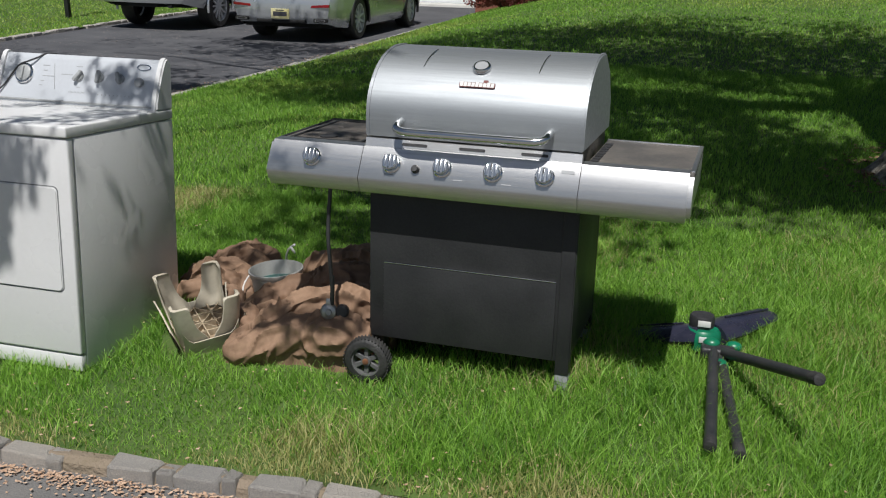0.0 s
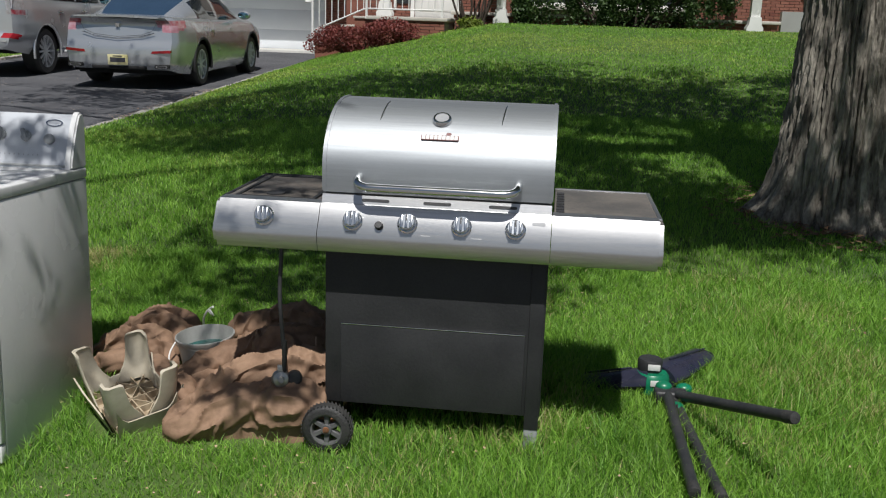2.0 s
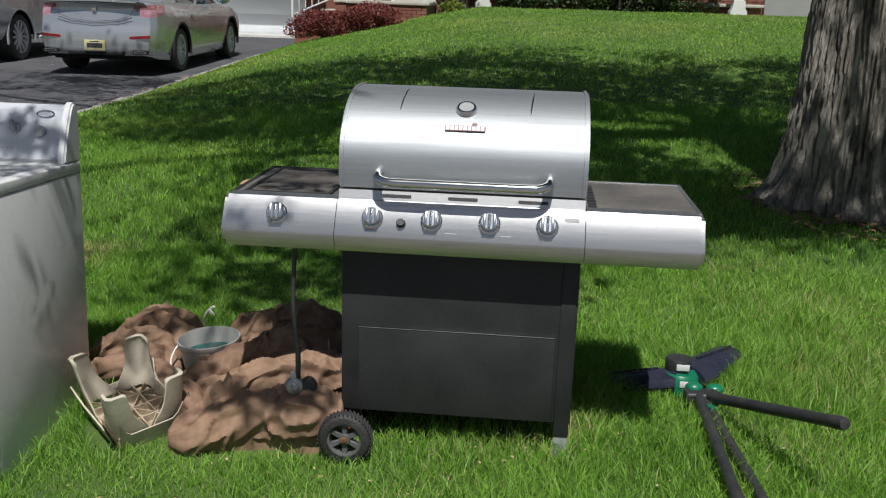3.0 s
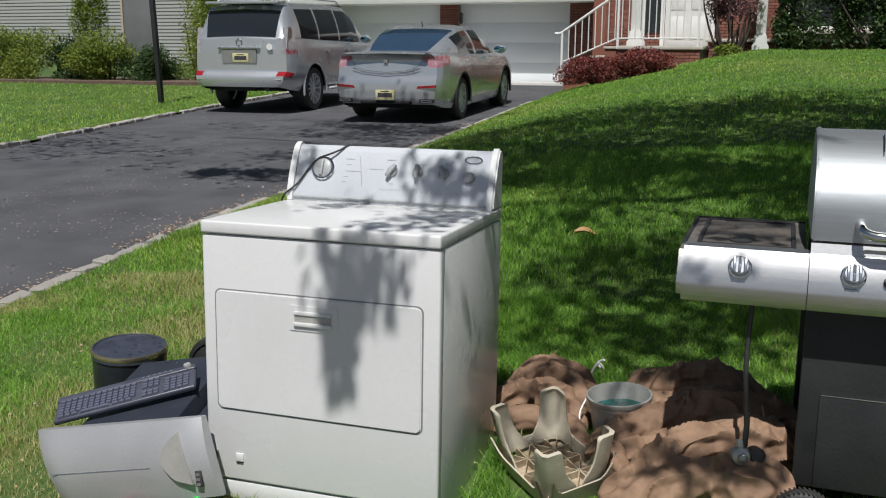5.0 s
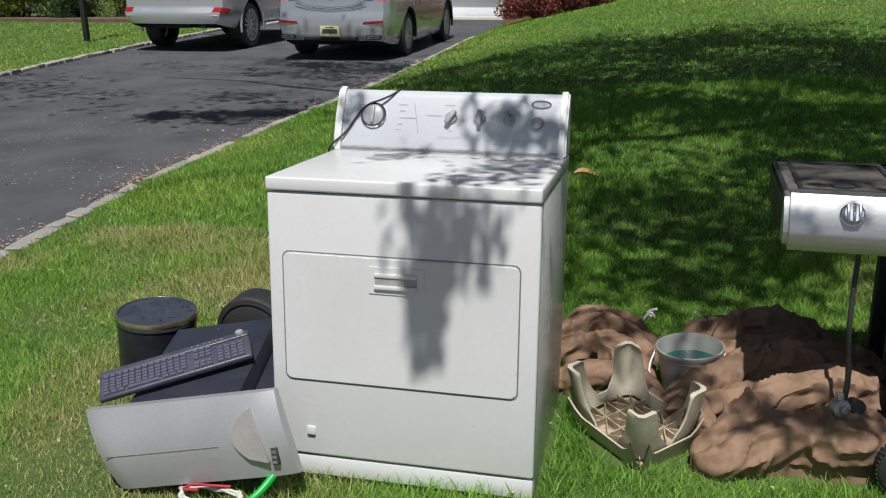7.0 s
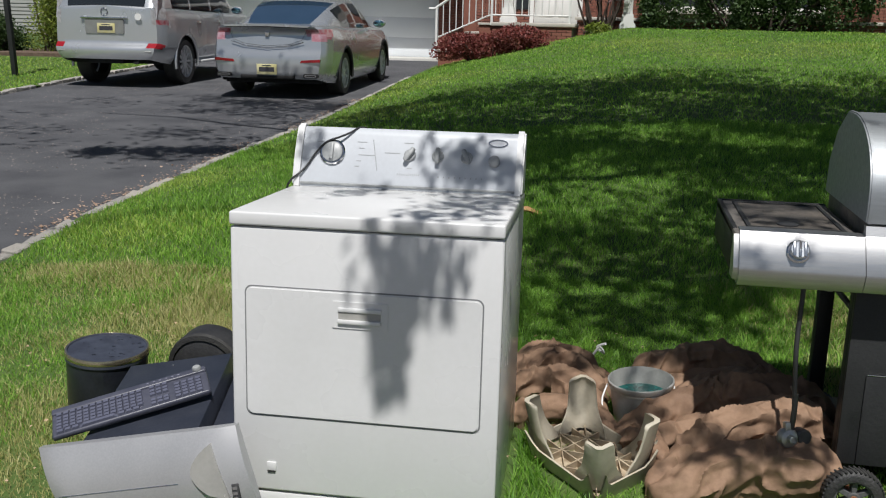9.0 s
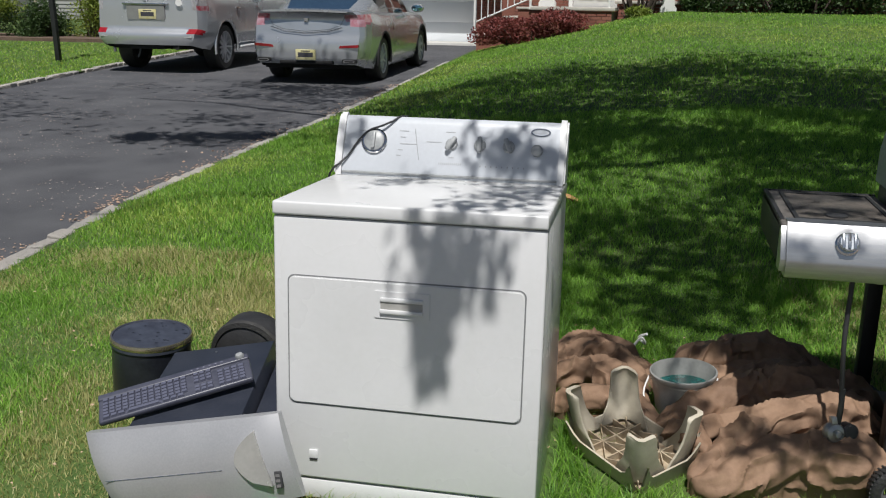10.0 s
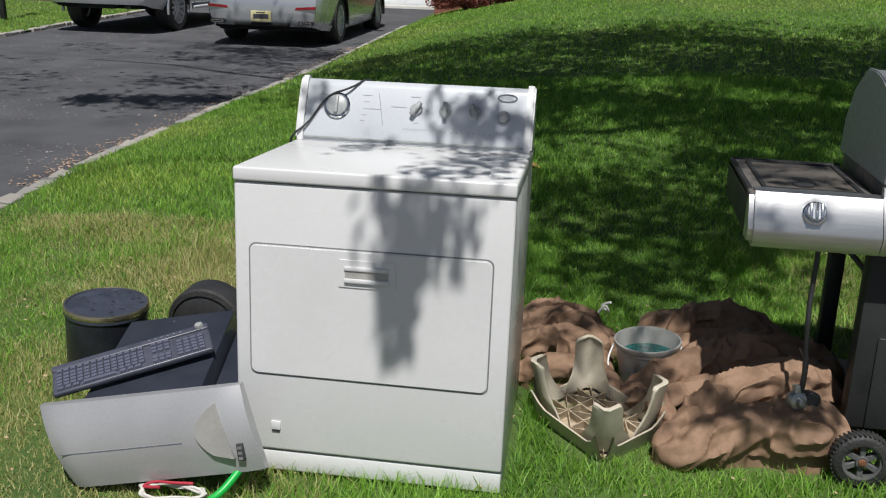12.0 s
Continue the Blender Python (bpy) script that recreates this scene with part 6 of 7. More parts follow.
M_CLEAR_LENS = mat("clear_lens", (0.50, 0.50, 0.51), 0.12, 0.3, second=(0.30, 0.27, 0.27), scale=14, coat=0.5)
M_ROSE_LENS = mat("rose_lens", (0.62, 0.42, 0.46), 0.12, 0.3, second=(0.50, 0.16, 0.20), scale=11, coat=0.5)
M_PLATE = mat("yellow_plate", (0.58, 0.52, 0.22), 0.5, second=(0.62, 0.58, 0.38), scale=9)
M_PLATE_BAR = mat("dark_plate_bars", (0.05, 0.05, 0.06), 0.6)
M_ALLOY = mat("alloy_wheel", (0.74, 0.74, 0.745), 0.4, 0.15, scale=9)
M_UNDER = mat("underbody_black", (0.012, 0.012, 0.013), 0.8)
M_MIRROR = mat("mirror_glass", (0.35, 0.62, 0.68), 0.05, 1.0)


class Shell:
    """Collects faces of one swept body by the part that they belong to."""

    def __init__(self):
        self.bins = {}

    def quad(self, name, pts):
        self.bins.setdefault(name, []).append(pts)

    def emit(self, parent, mats):
        made = {}
        for name, quads in self.bins.items():
            bm = B()
            for q in quads:
                if (q[1] - q[0]).length < 1e-4 or (q[3] - q[0]).length < 1e-4 or (q[2] - q[3]).length < 1e-4:
                    continue
                vs = [bm.verts.new(p) for p in q]
                try:
                    bm.faces.new(vs)
                except ValueError:
                    pass
            bmesh.ops.remove_doubles(bm, verts=bm.verts[:], dist=0.0005)
            made[name] = part(name.split("#")[0], bm, mats[name.split("#")[0]], parent, "", 50)
        return made


def car(name, label, m, paint, S):
    c = thing(name, m, label, "car", "parked cars")
    sh = Shell()
    L, K, N = S["L"], 22, 110
    bul_t, bul_x = (0, 0.12, 0.3, 0.55, 0.8, 0.95, 1.0), S["bulge"]

    def off(y, z):
        f0 = max(0.0, 1 - y / 0.7)
        f1 = max(0.0, 1 - (L - y) / 0.8)
        return lerp(z, S["rear_z"], S["rear_o"]) * f0 - lerp(z, (0.2, 0.5, 0.75, 1.1), (0.12, 0.0, 0.08, 0.3)) * f1

    def point(i, j, s):
        y = L * i / N
        zb, zt, hw = lerp(y, S["ys"], S["zb"]), lerp(y, S["ys"], S["zt"]), lerp(y, S["hy"], S["hw"])
        if j <= K:
            t = j / K
            x, z = hw * lerp(t, bul_t, bul_x), zb + (zt - zb) * t
        else:
            f = 1 - (j - K) / 5
            x, z = hw * bul_x[-1] * f, zt + 0.03 * (1 - f * f)
        return Vector((s * x, y + off(y, z), z))
    wheels = S["wheels"]
    R = S["R"]
    for s in (-1, 1):
        for i in range(N):
            for j in range(K + 5):
                q = [point(i, j, s), point(i + 1, j, s), point(i + 1, j + 1, s), point(i, j + 1, s)]
                mid = sum(q, Vector()) / 4
                if j < K and any((mid.y - w) ** 2 + (mid.z - R) ** 2 < (R + 0.075) ** 2 for w in wheels):
                    continue
                nm = "body"
                if S["light"](abs(mid.x), mid.y, mid.z):
                    nm = S["light"](abs(mid.x), mid.y, mid.z) + ("#l" if s < 0 else "#r")
                sh.quad(nm, q)
    # tail and nose
    for i in (0, N):
        for j in range(K + 5):
            for k in range(24):
                q = []
                for jj, kk in ((j, k), (j, k + 1), (j + 1, k + 1), (j + 1, k)):
                    p = point(i, jj, 1)
                    q.append(Vector((p.x * (2 * kk / 24 - 1), p.y - (0.05 if i == 0 else -0.1) * (1 - (2 * kk / 24 - 1) ** 2), p.z)))
                mid = sum(q, Vector()) / 4
                nm = "body"
                if i == 0 and S["light"](abs(mid.x), mid.y, mid.z):
                    nm = S["light"](abs(mid.x), mid.y, mid.z) + ("#l" if mid.x < 0 else "#r")
                sh.quad(nm, q)
    # cabin
    C, NC, KS = S["cabin"], 60, 8
    cy0, cy1 = C["y"][0], C["y"][-1]

    def cpoint(i, j, s):
        y = cy0 + (cy1 - cy0) * i / NC
        zr, wb = lerp(y, C["y"], C["z"]), lerp(y, C["y"], C["w"])
        zb = lerp(y, S["ys"], S["zt"]) - 0.01
        wr = wb * C["top"]
        if j <= KS:
            t = j / KS
            return Vector((s * (wb + (wr - wb) * t ** 1.6), y, zb + max(0, zr - zb) * (0.93 * t)))
        f = 1 - (j - KS) / 6
        return Vector((s * wr * f, y, zb + max(0, zr - zb) * (0.93 + 0.07 * (1 - f ** 2.5))))
    for s in (-1, 1):
        for i in range(NC):
            for j in range(KS + 6):
                q = [cpoint(i, j, s), cpoint(i + 1, j, s), cpoint(i + 1, j + 1, s), cpoint(i, j + 1, s)]
                mid = sum(q, Vector()) / 4
                nm = "roof"
                if j < KS - 1 and j >= 0:
                    for k, (a, b) in enumerate(C["side"]):
                        if a < mid.y < b:
                            nm = "side_window#%d%s" % (k, "l" if s < 0 else "r")
                elif j >= KS:
                    if C["rear"][0] < mid.y < C["rear"][1]:
                        nm = "rear_window"
                    elif C["front"][0] < mid.y < C["front"][1]:
                        nm = "windscreen"
                sh.quad(nm, q)
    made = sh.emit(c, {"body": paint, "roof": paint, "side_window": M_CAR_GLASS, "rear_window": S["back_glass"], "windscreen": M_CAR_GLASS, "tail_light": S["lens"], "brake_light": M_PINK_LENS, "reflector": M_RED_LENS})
    # floor and wheel housings
    bm = B()
    box(bm, -S["hw"][3] + 0.20, S["hw"][3] - 0.20, 0.25, L - 0.3, S["zb"][1] - 0.02, S["zb"][1] + 0.45)
    part("underbody", bm, M_UNDER, c)
    tw = S["tw"]
    for w in wheels:
        for s in (-1, 1):
            xo = S["hw"][3] - 0.035
            bm = B()
            arc = [(s * (xo + 0.012), w + (R + 0.07) * math.cos(radians(a)), R + (R + 0.07) * math.sin(radians(a))) for a in range(-12, 193, 6)]
            sweep(bm, arc, 0.026, 6)
            part("wheel_arch", bm, paint if S["arch"] else M_UNDER, c)
            mw = Matrix.Translation((s * xo, w, R)) @ Matrix.Rotation(radians(90 * s), 4, "Y")
            bm = B()
            rr = R * 0.70
            lathe(bm, [(rr, 0.0), (R * 0.92, 0.0), (R * 0.985, -0.03), (R, -0.06), (R, -tw + 0.05), (R * 0.96, -tw), (rr, -tw), (rr, 0.0)], (0, 0, 0), 44, mw)
            ty = part("wheel", bm, M_RUBBER, c, "black tyre")
            bm = B()
            lathe(bm, [(rr - 0.012, -0.012), (rr + 0.001, -0.004), (rr + 0.001, -0.10), (rr - 0.012, -0.10), (rr - 0.012, -0.012)], (0, 0, 0), 36, mw)
            lathe(bm, [(0.0, -0.014), (0.055, -0.018), (0.065, -0.05), (0.0, -0.06)], (0, 0, 0), 16, mw)
            for k in range(S["spokes"]):
                a = 2 * math.pi * k / S["spokes"]
                box(bm, 0.05, rr - 0.006, -0.018, 0.018, -0.052, -0.022, 0.004, 1, mw @ Matrix.Rotation(a, 4, "Z"))
            part("rim", bm, M_ALLOY, ty, "silver alloy rim")
            bm = B()
            lathe(bm, [(0.0, -0.075), (rr - 0.03, -0.075), (rr - 0.03, -0.085), (0.0, -0.085)], (0, 0, 0), 24, mw)
            part("brake_disc", bm, M_HUBDARK, ty)
    # mirrors, handles
    for s in (-1, 1):
        x, y, z = S["mirror"]
        bm = B()
        ball(bm, (s * x, y, z), 0.10, (1.15, 0.75, 0.75), 14, 10)
        mi = part("mirror", bm, paint, c)
        bm = B()
        ball(bm, (s * x, y - 0.055, z), 0.075, (1.2, 0.35, 0.75), 12, 8)
        part("mirror_glass", bm, M_MIRROR, mi, "bluish mirror glass")
        for hy in S["handles"]:
            bm = B()
            box(bm, s * S["handle_x"] - 0.015, s * S["handle_x"] + 0.015, hy - 0.10, hy + 0.10, S["handle_z"] - 0.016, S["handle_z"] + 0.016, 0.010)
            part("door_handle", bm, paint if not S["arch"] else M_CHROME, c)
    return c


M_HUBDARK = mat("brake_dark", (0.05, 0.05, 0.05), 0.6, 0.5)


def plate(c, x, y, z, w=0.305, h=0.152):
    bm = B()
    box(bm, x - w / 2, x + w / 2, y - 0.008, y, z - h / 2, z + h / 2, 0.004)
    p = part("number_plate", bm, M_PLATE, c, "yellowish number plate")
    bm = B()
    box(bm, x - 0.115, x + 0.115, y - 0.0095, y - 0.0075, z - 0.035, z + 0.032)
    part("plate_bar", bm, M_PLATE_BAR, p)
    bm = B()
    box(bm, x - 0.07, x + 0.07, y - 0.0095, y - 0.0075, z + 0.045, z + 0.060)
    part("plate_bar", bm, M_PLATE_BAR, p)


def sedan_light(x, y, z):
    if y < 0.46 and x > 0.53 + 1.1 * (1.01 - z) and 0.83 + 0.16 * y < z < 1.01:
        return "brake_light" if z > 0.95 or (y > 0.2 and z > 0.91) else "tail_light"
    return ""


sed = car("sedan", "silver four-door sedan parked on the driveway", pose(-6.885, 13.57, drive_z(13.57), 1.4, 0, 2.3), M_PAINT_A, dict(
    L=4.96, back_glass=M_SKY_REFLECTION_GLASS, lens=M_ROSE_LENS, R=0.335, tw=0.235, wheels=(1.06, 3.835), spokes=10, arch=False,
    bulge=(0.90, 0.96, 0.99, 1.0, 0.985, 0.94, 0.88),
    ys=(0, 0.25, 0.7, 1.5, 3.3, 3.9, 4.6, 4.96), zb=(0.30, 0.24, 0.20, 0.19, 0.19, 0.19, 0.20, 0.26), zt=(1.055, 1.06, 1.055, 1.02, 0.985, 0.95, 0.84, 0.70),
    hy=(0, 0.12, 0.35, 0.8, 1.6, 4.0, 4.6, 4.96), hw=(0.80, 0.865, 0.905, 0.94, 0.94, 0.935, 0.86, 0.62),
    rear_z=(0.2, 0.36, 0.50, 0.62, 0.74, 0.97, 1.07), rear_o=(0.10, 0.01, 0.0, 0.01, 0.05, 0.09, 0.03), light=sedan_light,
    cabin=dict(y=(0.52, 0.85, 1.25, 1.65, 2.1, 2.6, 3.0, 3.75), z=(1.06, 1.20, 1.345, 1.445, 1.485, 1.47, 1.365, 0.975), w=(0.66, 0.74, 0.80, 0.83, 0.84, 0.84, 0.83, 0.76), top=0.72,
               side=((1.22, 1.98), (2.06, 3.15)), rear=(0.60, 1.52), front=(2.72, 3.65)),
    mirror=(1.02, 3.02, 1.06), handles=(1.55, 2.55), handle_x=0.925, handle_z=0.845))
plate(sed, 0, -0.052, 0.440)
for s in (-1, 1):
    bm = B()
    prism(bm, rounded(s * 0.66 - 0.11, s * 0.66 + 0.11, 0.325, 0.385, 0.02, 3), "y", -0.045, 0.02)
    part("exhaust_recess", bm, M_UNDER, sed)
    bm = B()
    prism(bm, rounded(s * 0.66 - 0.085, s * 0.66 + 0.085, 0.335, 0.372, 0.015, 3), "y", -0.052, -0.03)
    ex = part("exhaust_tip", bm, M_CHROME, sed, "chrome exhaust tip")
    bm = B()
    prism(bm, rounded(s * 0.66 - 0.072, s * 0.66 + 0.072, 0.342, 0.365, 0.010, 3), "y", -0.0535, -0.03)
    part("exhaust_bore", bm, M_UNDER, ex)
for s in (-1, 1):
    bm = B()
    prism(bm, [(s * 0.50, 0.540), (s * 0.80, 0.556), (s * 0.80, 0.596), (s * 0.52, 0.576)], "y", -0.030, 0.06)
    part("reflector", bm, M_RED_LENS, sed, "slim dark red reflector")
bm = B()
box(bm, -0.42, 0.42, -0.035, 0.05, 0.30, 0.36, 0.02)
part("diffuser", bm, M_UNDER, sed)
bm = B()
prism(bm, [(-0.66, 1.065), (-0.3, 1.085), (0.3, 1.085), (0.66, 1.065), (0.62, 1.045), (0, 1.058), (-0.62, 1.045)], "y", -0.035, 0.10)
part("boot_spoiler", bm, M_PAINT_A, sed, "raised boot lip spoiler")
# black line added below the lip to draw the spoiler's shade
bm = B()
sweep(bm, [(-0.62, -0.028, 1.042), (0, -0.030, 1.054), (0.62, -0.028, 1.042)], 0.008, 6)
part("spoiler_shade_line", bm, M_UNDER, sed)
bm = B()
sweep(bm, [(-0.60, 0.045, 1.02), (-0.52, 0.022, 0.865), (-0.35, -0.006, 0.805), (0, -0.022, 0.775), (0.35, -0.006, 0.805), (0.52, 0.022, 0.865), (0.60, 0.045, 1.02)], 0.0026, 6)
part("boot_seam", bm, M_UNDER, sed)
bm = B()
sweep(bm, [(-0.55, 0.012, 0.835), (-0.35, -0.012, 0.782), (0, -0.030, 0.752), (0.35, -0.012, 0.782), (0.55, 0.012, 0.835)], 0.005, 6)
part("chrome_trim", bm, M_CHROME, sed)
bm = B()
prism(bm, [(-0.022, 0.905), (-0.034, 0.965), (0.034, 0.965), (0.022, 0.905), (0, 0.925)], "y", 0.0, 0.035)
part("emblem", bm, M_CHROME, sed, "plain chrome emblem")
bm = B()
cyl(bm, (0, 1.75, 1.46), (0, 1.70, 1.53), 0.012, 0.006, 8)
part("antenna", bm, M_UNDER, sed)


def suv_light(x, y, z):
    if y < 0.38 and x > 0.78 and 1.00 < z < 1.27:
        return "tail_light" if z > 1.09 or x < 0.84 else "brake_light"
    if y < 0.20 and x > 0.69 and 0.635 < z < 0.71:
        return "reflector"
    return ""


suv = car("suv", "light silver sport utility vehicle parked on the driveway", pose(-9.955, 14.40, drive_z(14.4), 1.4, 0, 2.0), M_PAINT_B, dict(
    L=4.80, back_glass=M_CAR_GLASS, lens=M_CLEAR_LENS, R=0.385, tw=0.26, wheels=(1.03, 3.82), spokes=12, arch=True,
    bulge=(0.88, 0.96, 1.0, 1.0, 0.985, 0.96, 0.93),
    ys=(0, 0.25, 0.7, 1.5, 3.3, 3.9, 4.5, 4.8), zb=(0.46, 0.40, 0.34, 0.32, 0.32, 0.33, 0.36, 0.40), zt=(1.27, 1.275, 1.27, 1.24, 1.18, 1.15, 1.06, 0.90),
    hy=(0, 0.10, 0.25, 0.6, 1.6, 4.0, 4.5, 4.8), hw=(0.86, 0.90, 0.93, 0.945, 0.945, 0.935, 0.88, 0.70),
    rear_z=(0.3, 0.48, 0.58, 0.66, 0.70, 1.05, 1.28), rear_o=(0.06, -0.02, -0.04, -0.03, 0.06, 0.075, 0.09), light=suv_light,
    cabin=dict(y=(0.10, 0.16, 0.24, 0.34, 0.6, 2.0, 2.7, 3.1, 3.85), z=(1.28, 1.48, 1.69, 1.82, 1.865, 1.885, 1.86, 1.70, 1.18), w=(0.82, 0.84, 0.86, 0.875, 0.89, 0.90, 0.90, 0.89, 0.82), top=0.80,
               side=((0.62, 1.28), (1.38, 2.15), (2.25, 3.15)), rear=(0.115, 0.30), front=(2.85, 3.75)),
    mirror=(1.08, 3.05, 1.22), handles=(1.55, 2.45), handle_x=0.935, handle_z=1.03))
bm = B()
box(bm, -0.70, 0.70, 0.16, 0.50, 1.835, 1.885, 0.02)
part("roof_spoiler", bm, M_PAINT_B, suv)
# plate recess in a darker silver, its shade put into the colour
bm = B()
prism(bm, rounded(-0.33, 0.33, 0.86, 1.085, 0.03, 3), "y", 0.005, 0.05)
part("plate_recess", bm, mat("shaded_silver", (0.34, 0.34, 0.33), 0.4, 0.4), suv)
plate(suv, 0.03, 0.004, 0.945)
bm = B()
box(bm, -0.40, 0.40, -0.008, 0.05, 1.090, 1.118, 0.008)
part("chrome_bar", bm, M_CHROME, suv, "chrome bar over the plate")
bm = B()
lathe(bm, [(0.045, 0), (0.055, 0.01), (0.065, 0.0), (0.045, 0.0)], (0, 0, 0), 20, Matrix.Translation((0, 0.028, 1.20)) @ Matrix.Rotation(radians(90), 4, "X"))
part("emblem", bm, M_CHROME, suv, "plain oval chrome emblem")
bm = B()
lathe(bm, [(0.0, 0.0), (0.055, 0.0), (0.055, 0.003), (0.0, 0.003)], (0, 0, 0), 20, Matrix.Translation((0.58, 0.012, 1.13)) @ Matrix.Rotation(radians(90), 4, "X"))
part("sticker", bm, M_WHITE_PAINT, suv, "round white sticker")
# thin step along the bumper, darkened in colour to read as shade
bm = B()
box(bm, -0.80, 0.80, -0.055, 0.06, 0.575, 0.60, 0.01)
part("bumper_step", bm, mat("bumper_painted_shade", (0.40, 0.40, 0.39), 0.5, 0.3), suv)
bm = B()
cyl(bm, (0.52, -0.02, 0.43), (0.52, 0.4, 0.43), 0.045, None, 16)
part("exhaust_pipe", bm, M_UNDER, suv)
bm = B()
box(bm, -0.30, 0.30, -0.01, 0.3, 0.39, 0.47, 0.02)
part("tow_cover", bm, M_UNDER, suv)
for s in (-1, 1):
    bm = B()
    prism(bm, [(0.09, 1.10), (0.17, 1.45), (0.29, 1.45), (0.36, 1.10)], "x", s * 0.77, s * 0.865)
    part("upper_lamp", bm, M_CLEAR_LENS, suv, "tall clear tail lamp")
    bm = B()
    sweep(bm, ([(s * 0.70, 0.55, 1.86), (s * 0.70, 0.65, 1.925), (s * 0.70, 1.6, 1.94), (s * 0.69, 2.5, 1.925), (s * 0.69, 2.65, 1.86)]), 0.018, 8)
    part("roof_rail", bm, M_ALLOY, suv)
    bm = B()
    box(bm, s * 0.905 - 0.05, s * 0.905 + 0.05, 1.6, 3.3, 0.33, 0.38, 0.02)
    part("running_board", bm, M_ALLOY, suv)


# ---- kerbs ----
def kerb(name, label, pts, longs, shorts, w, h, lift, rr):
    """Granite blocks laid end to end along a line of (x, y, z), each a piece of its own."""
    k = tagged(new(name), label, "kerb", "", "structure")
    bank = []
    for q in range(6):
        bm = B()
        vs = box(bm, -0.5, 0.5, -0.5, 0.5, -0.5, 0.5)
        for v in bm.verts:
            v.co += Vector((rr.uniform(-1, 1), rr.uniform(-1, 1), rr.uniform(-1, 1))) * 0.075
        bmesh.ops.bevel(bm, geom=bm.edges[:], offset=0.06, segments=1, affect="EDGES")
        bank.append(finish("granite_block", bm, M_COBBLE, 30))
    line = [Vector(p) for p in pts]
    seg, at = 0, 0.0
    n = 0
    while seg < len(line) - 1:
        l = shorts if n % 2 else longs
        l *= rr.uniform(0.85, 1.15)
        d = line[seg + 1] - line[seg]
        if at + l > d.length:
            at = 0.0 if at + l - d.length > l * 0.5 else at + l - d.length
            seg += 1
            continue
        u = d.normalized()
        c = line[seg] + u * (at + l / 2)
        o = new("granite_block", bank[n % 6])
        o.parent = k
        o.location = (c.x, c.y, c.z + lift - h / 2 + rr.uniform(-0.006, 0.006))
        o.rotation_euler = (rr.uniform(-0.03, 0.03), math.asin(-u.z) + rr.uniform(-0.03, 0.03), math.atan2(u.y, u.x) + rr.uniform(-0.04, 0.04))
        o.scale = (l - 0.004, w * rr.uniform(0.9, 1.1), h)
        at += l
        n += 1


krng = random.Random(14)
M_BED = mat("packed_tan_dirt", (0.24, 0.19, 0.14), 0.95, second=(0.20, 0.16, 0.11), scale=14, fine=120, bump=0.9, bump_scale=90)
kerb("street_kerb", "weathered grey granite block kerb along the street", [(x, kerb_y(x) - 0.03, -0.085) for x in steps(-4.6, 6.4, 22)], 0.150, 0.052, 0.062, 0.14, 0.020, krng)
kerb("driveway_kerb", "pale granite block edging of the driveway", [(drive_right(y) + 0.02, y, drive_z(y) + 0.02) for y in steps(2.6, 18.4, 10)], 0.22, 0.18, 0.10, 0.12, 0.022, krng)
kerb("driveway_kerb_far", "pale granite block edging by the far lawn", [(drive_left(y) - 0.02, y, drive_z(y) + 0.03) for y in steps(6.0, 20.0, 7)], 0.26, 0.22, 0.10, 0.14, 0.026, krng)

bed = B()
bed_pts = [(x, kerb_y(x)) for x in steps(-4.7, 6.5, 24)]
rows_v = [[bed.verts.new((x, y + o, z)) for o, z in ((-0.058, -0.115), (-0.052, -0.088), (-0.03, -0.072), (0.006, -0.078), (0.006, -0.13))] for x, y in bed_pts]
for ra, rb in zip(rows_v, rows_v[1:]):
    for q in range(4):
        bed.faces.new((ra[q], rb[q], rb[q + 1], ra[q + 1]))
solo("kerb_bed", bed, M_BED, "tan mortar and packed dirt between the kerb blocks", "kerb", "", "structure")


# ---- litter ----
def flat_bits(name, pts, size, material, label, rng, category):
    me = leaf_mesh(name, pts, size, material, rng, 0.96, 0.6)
    return tagged(new(name, me), label, category, "", "stuff")


lr = np.random.default_rng(9)
M_PETAL = mat("fallen_petal", (0.50, 0.44, 0.40), 0.8, second=(0.30, 0.24, 0.20), island=0.7)
py = lr.uniform(3.5, 16, 5200)
px = np.array([drive_left(y) + (drive_right(y) - drive_left(y)) * u for y, u in zip(py, lr.random(5200) ** 0.8)])
keep = np.array([noise.noise((x * 0.8, y * 0.8, 2.0)) > -0.12 for x, y in zip(px, py)])
flat_bits("petal_litter", [(x, y, drive_z(y) + 0.006) for x, y in zip(px[keep], py[keep])], 0.017, M_PETAL, "pale fallen petals scattered on the driveway", lr, "petals")
ey = lr.uniform(3.0, 14, 1300)
flat_bits("edge_litter", [(drive_right(y) - abs(lr.normal()) * 0.10 - 0.05, y, drive_z(y) + 0.008) for y in ey if noise.noise((y * 1.1, 3.3, 0)) > -0.1], 0.024, M_LITTER, "brown seed litter along the driveway edge", lr, "litter")
sx = lr.uniform(-4.2, 3.0, 5600)
flat_bits("street_litter", [(x, kerb_y(x) - 0.072 - abs(lr.normal()) * 0.045, -0.110 + 0.008 * lr.random()) for x in sx], 0.014, M_LITTER, "tan leaf litter drifted against the kerb", lr, "litter")
gx = lr.uniform(-4.8, 2.2, 900)
flat_bits("lawn_litter", [(x, y, lawn_z(x, y) + 0.03) for x, y in zip(gx, 2.0 + 0.09 * (gx + 1.4) + 2.2 * lr.random(900) ** 2.2) if x > drive_right(y) + 0.1 and y > kerb_y(x)], 0.014, M_LITTER, "tan scraps of leaf in the grass", lr, "litter")

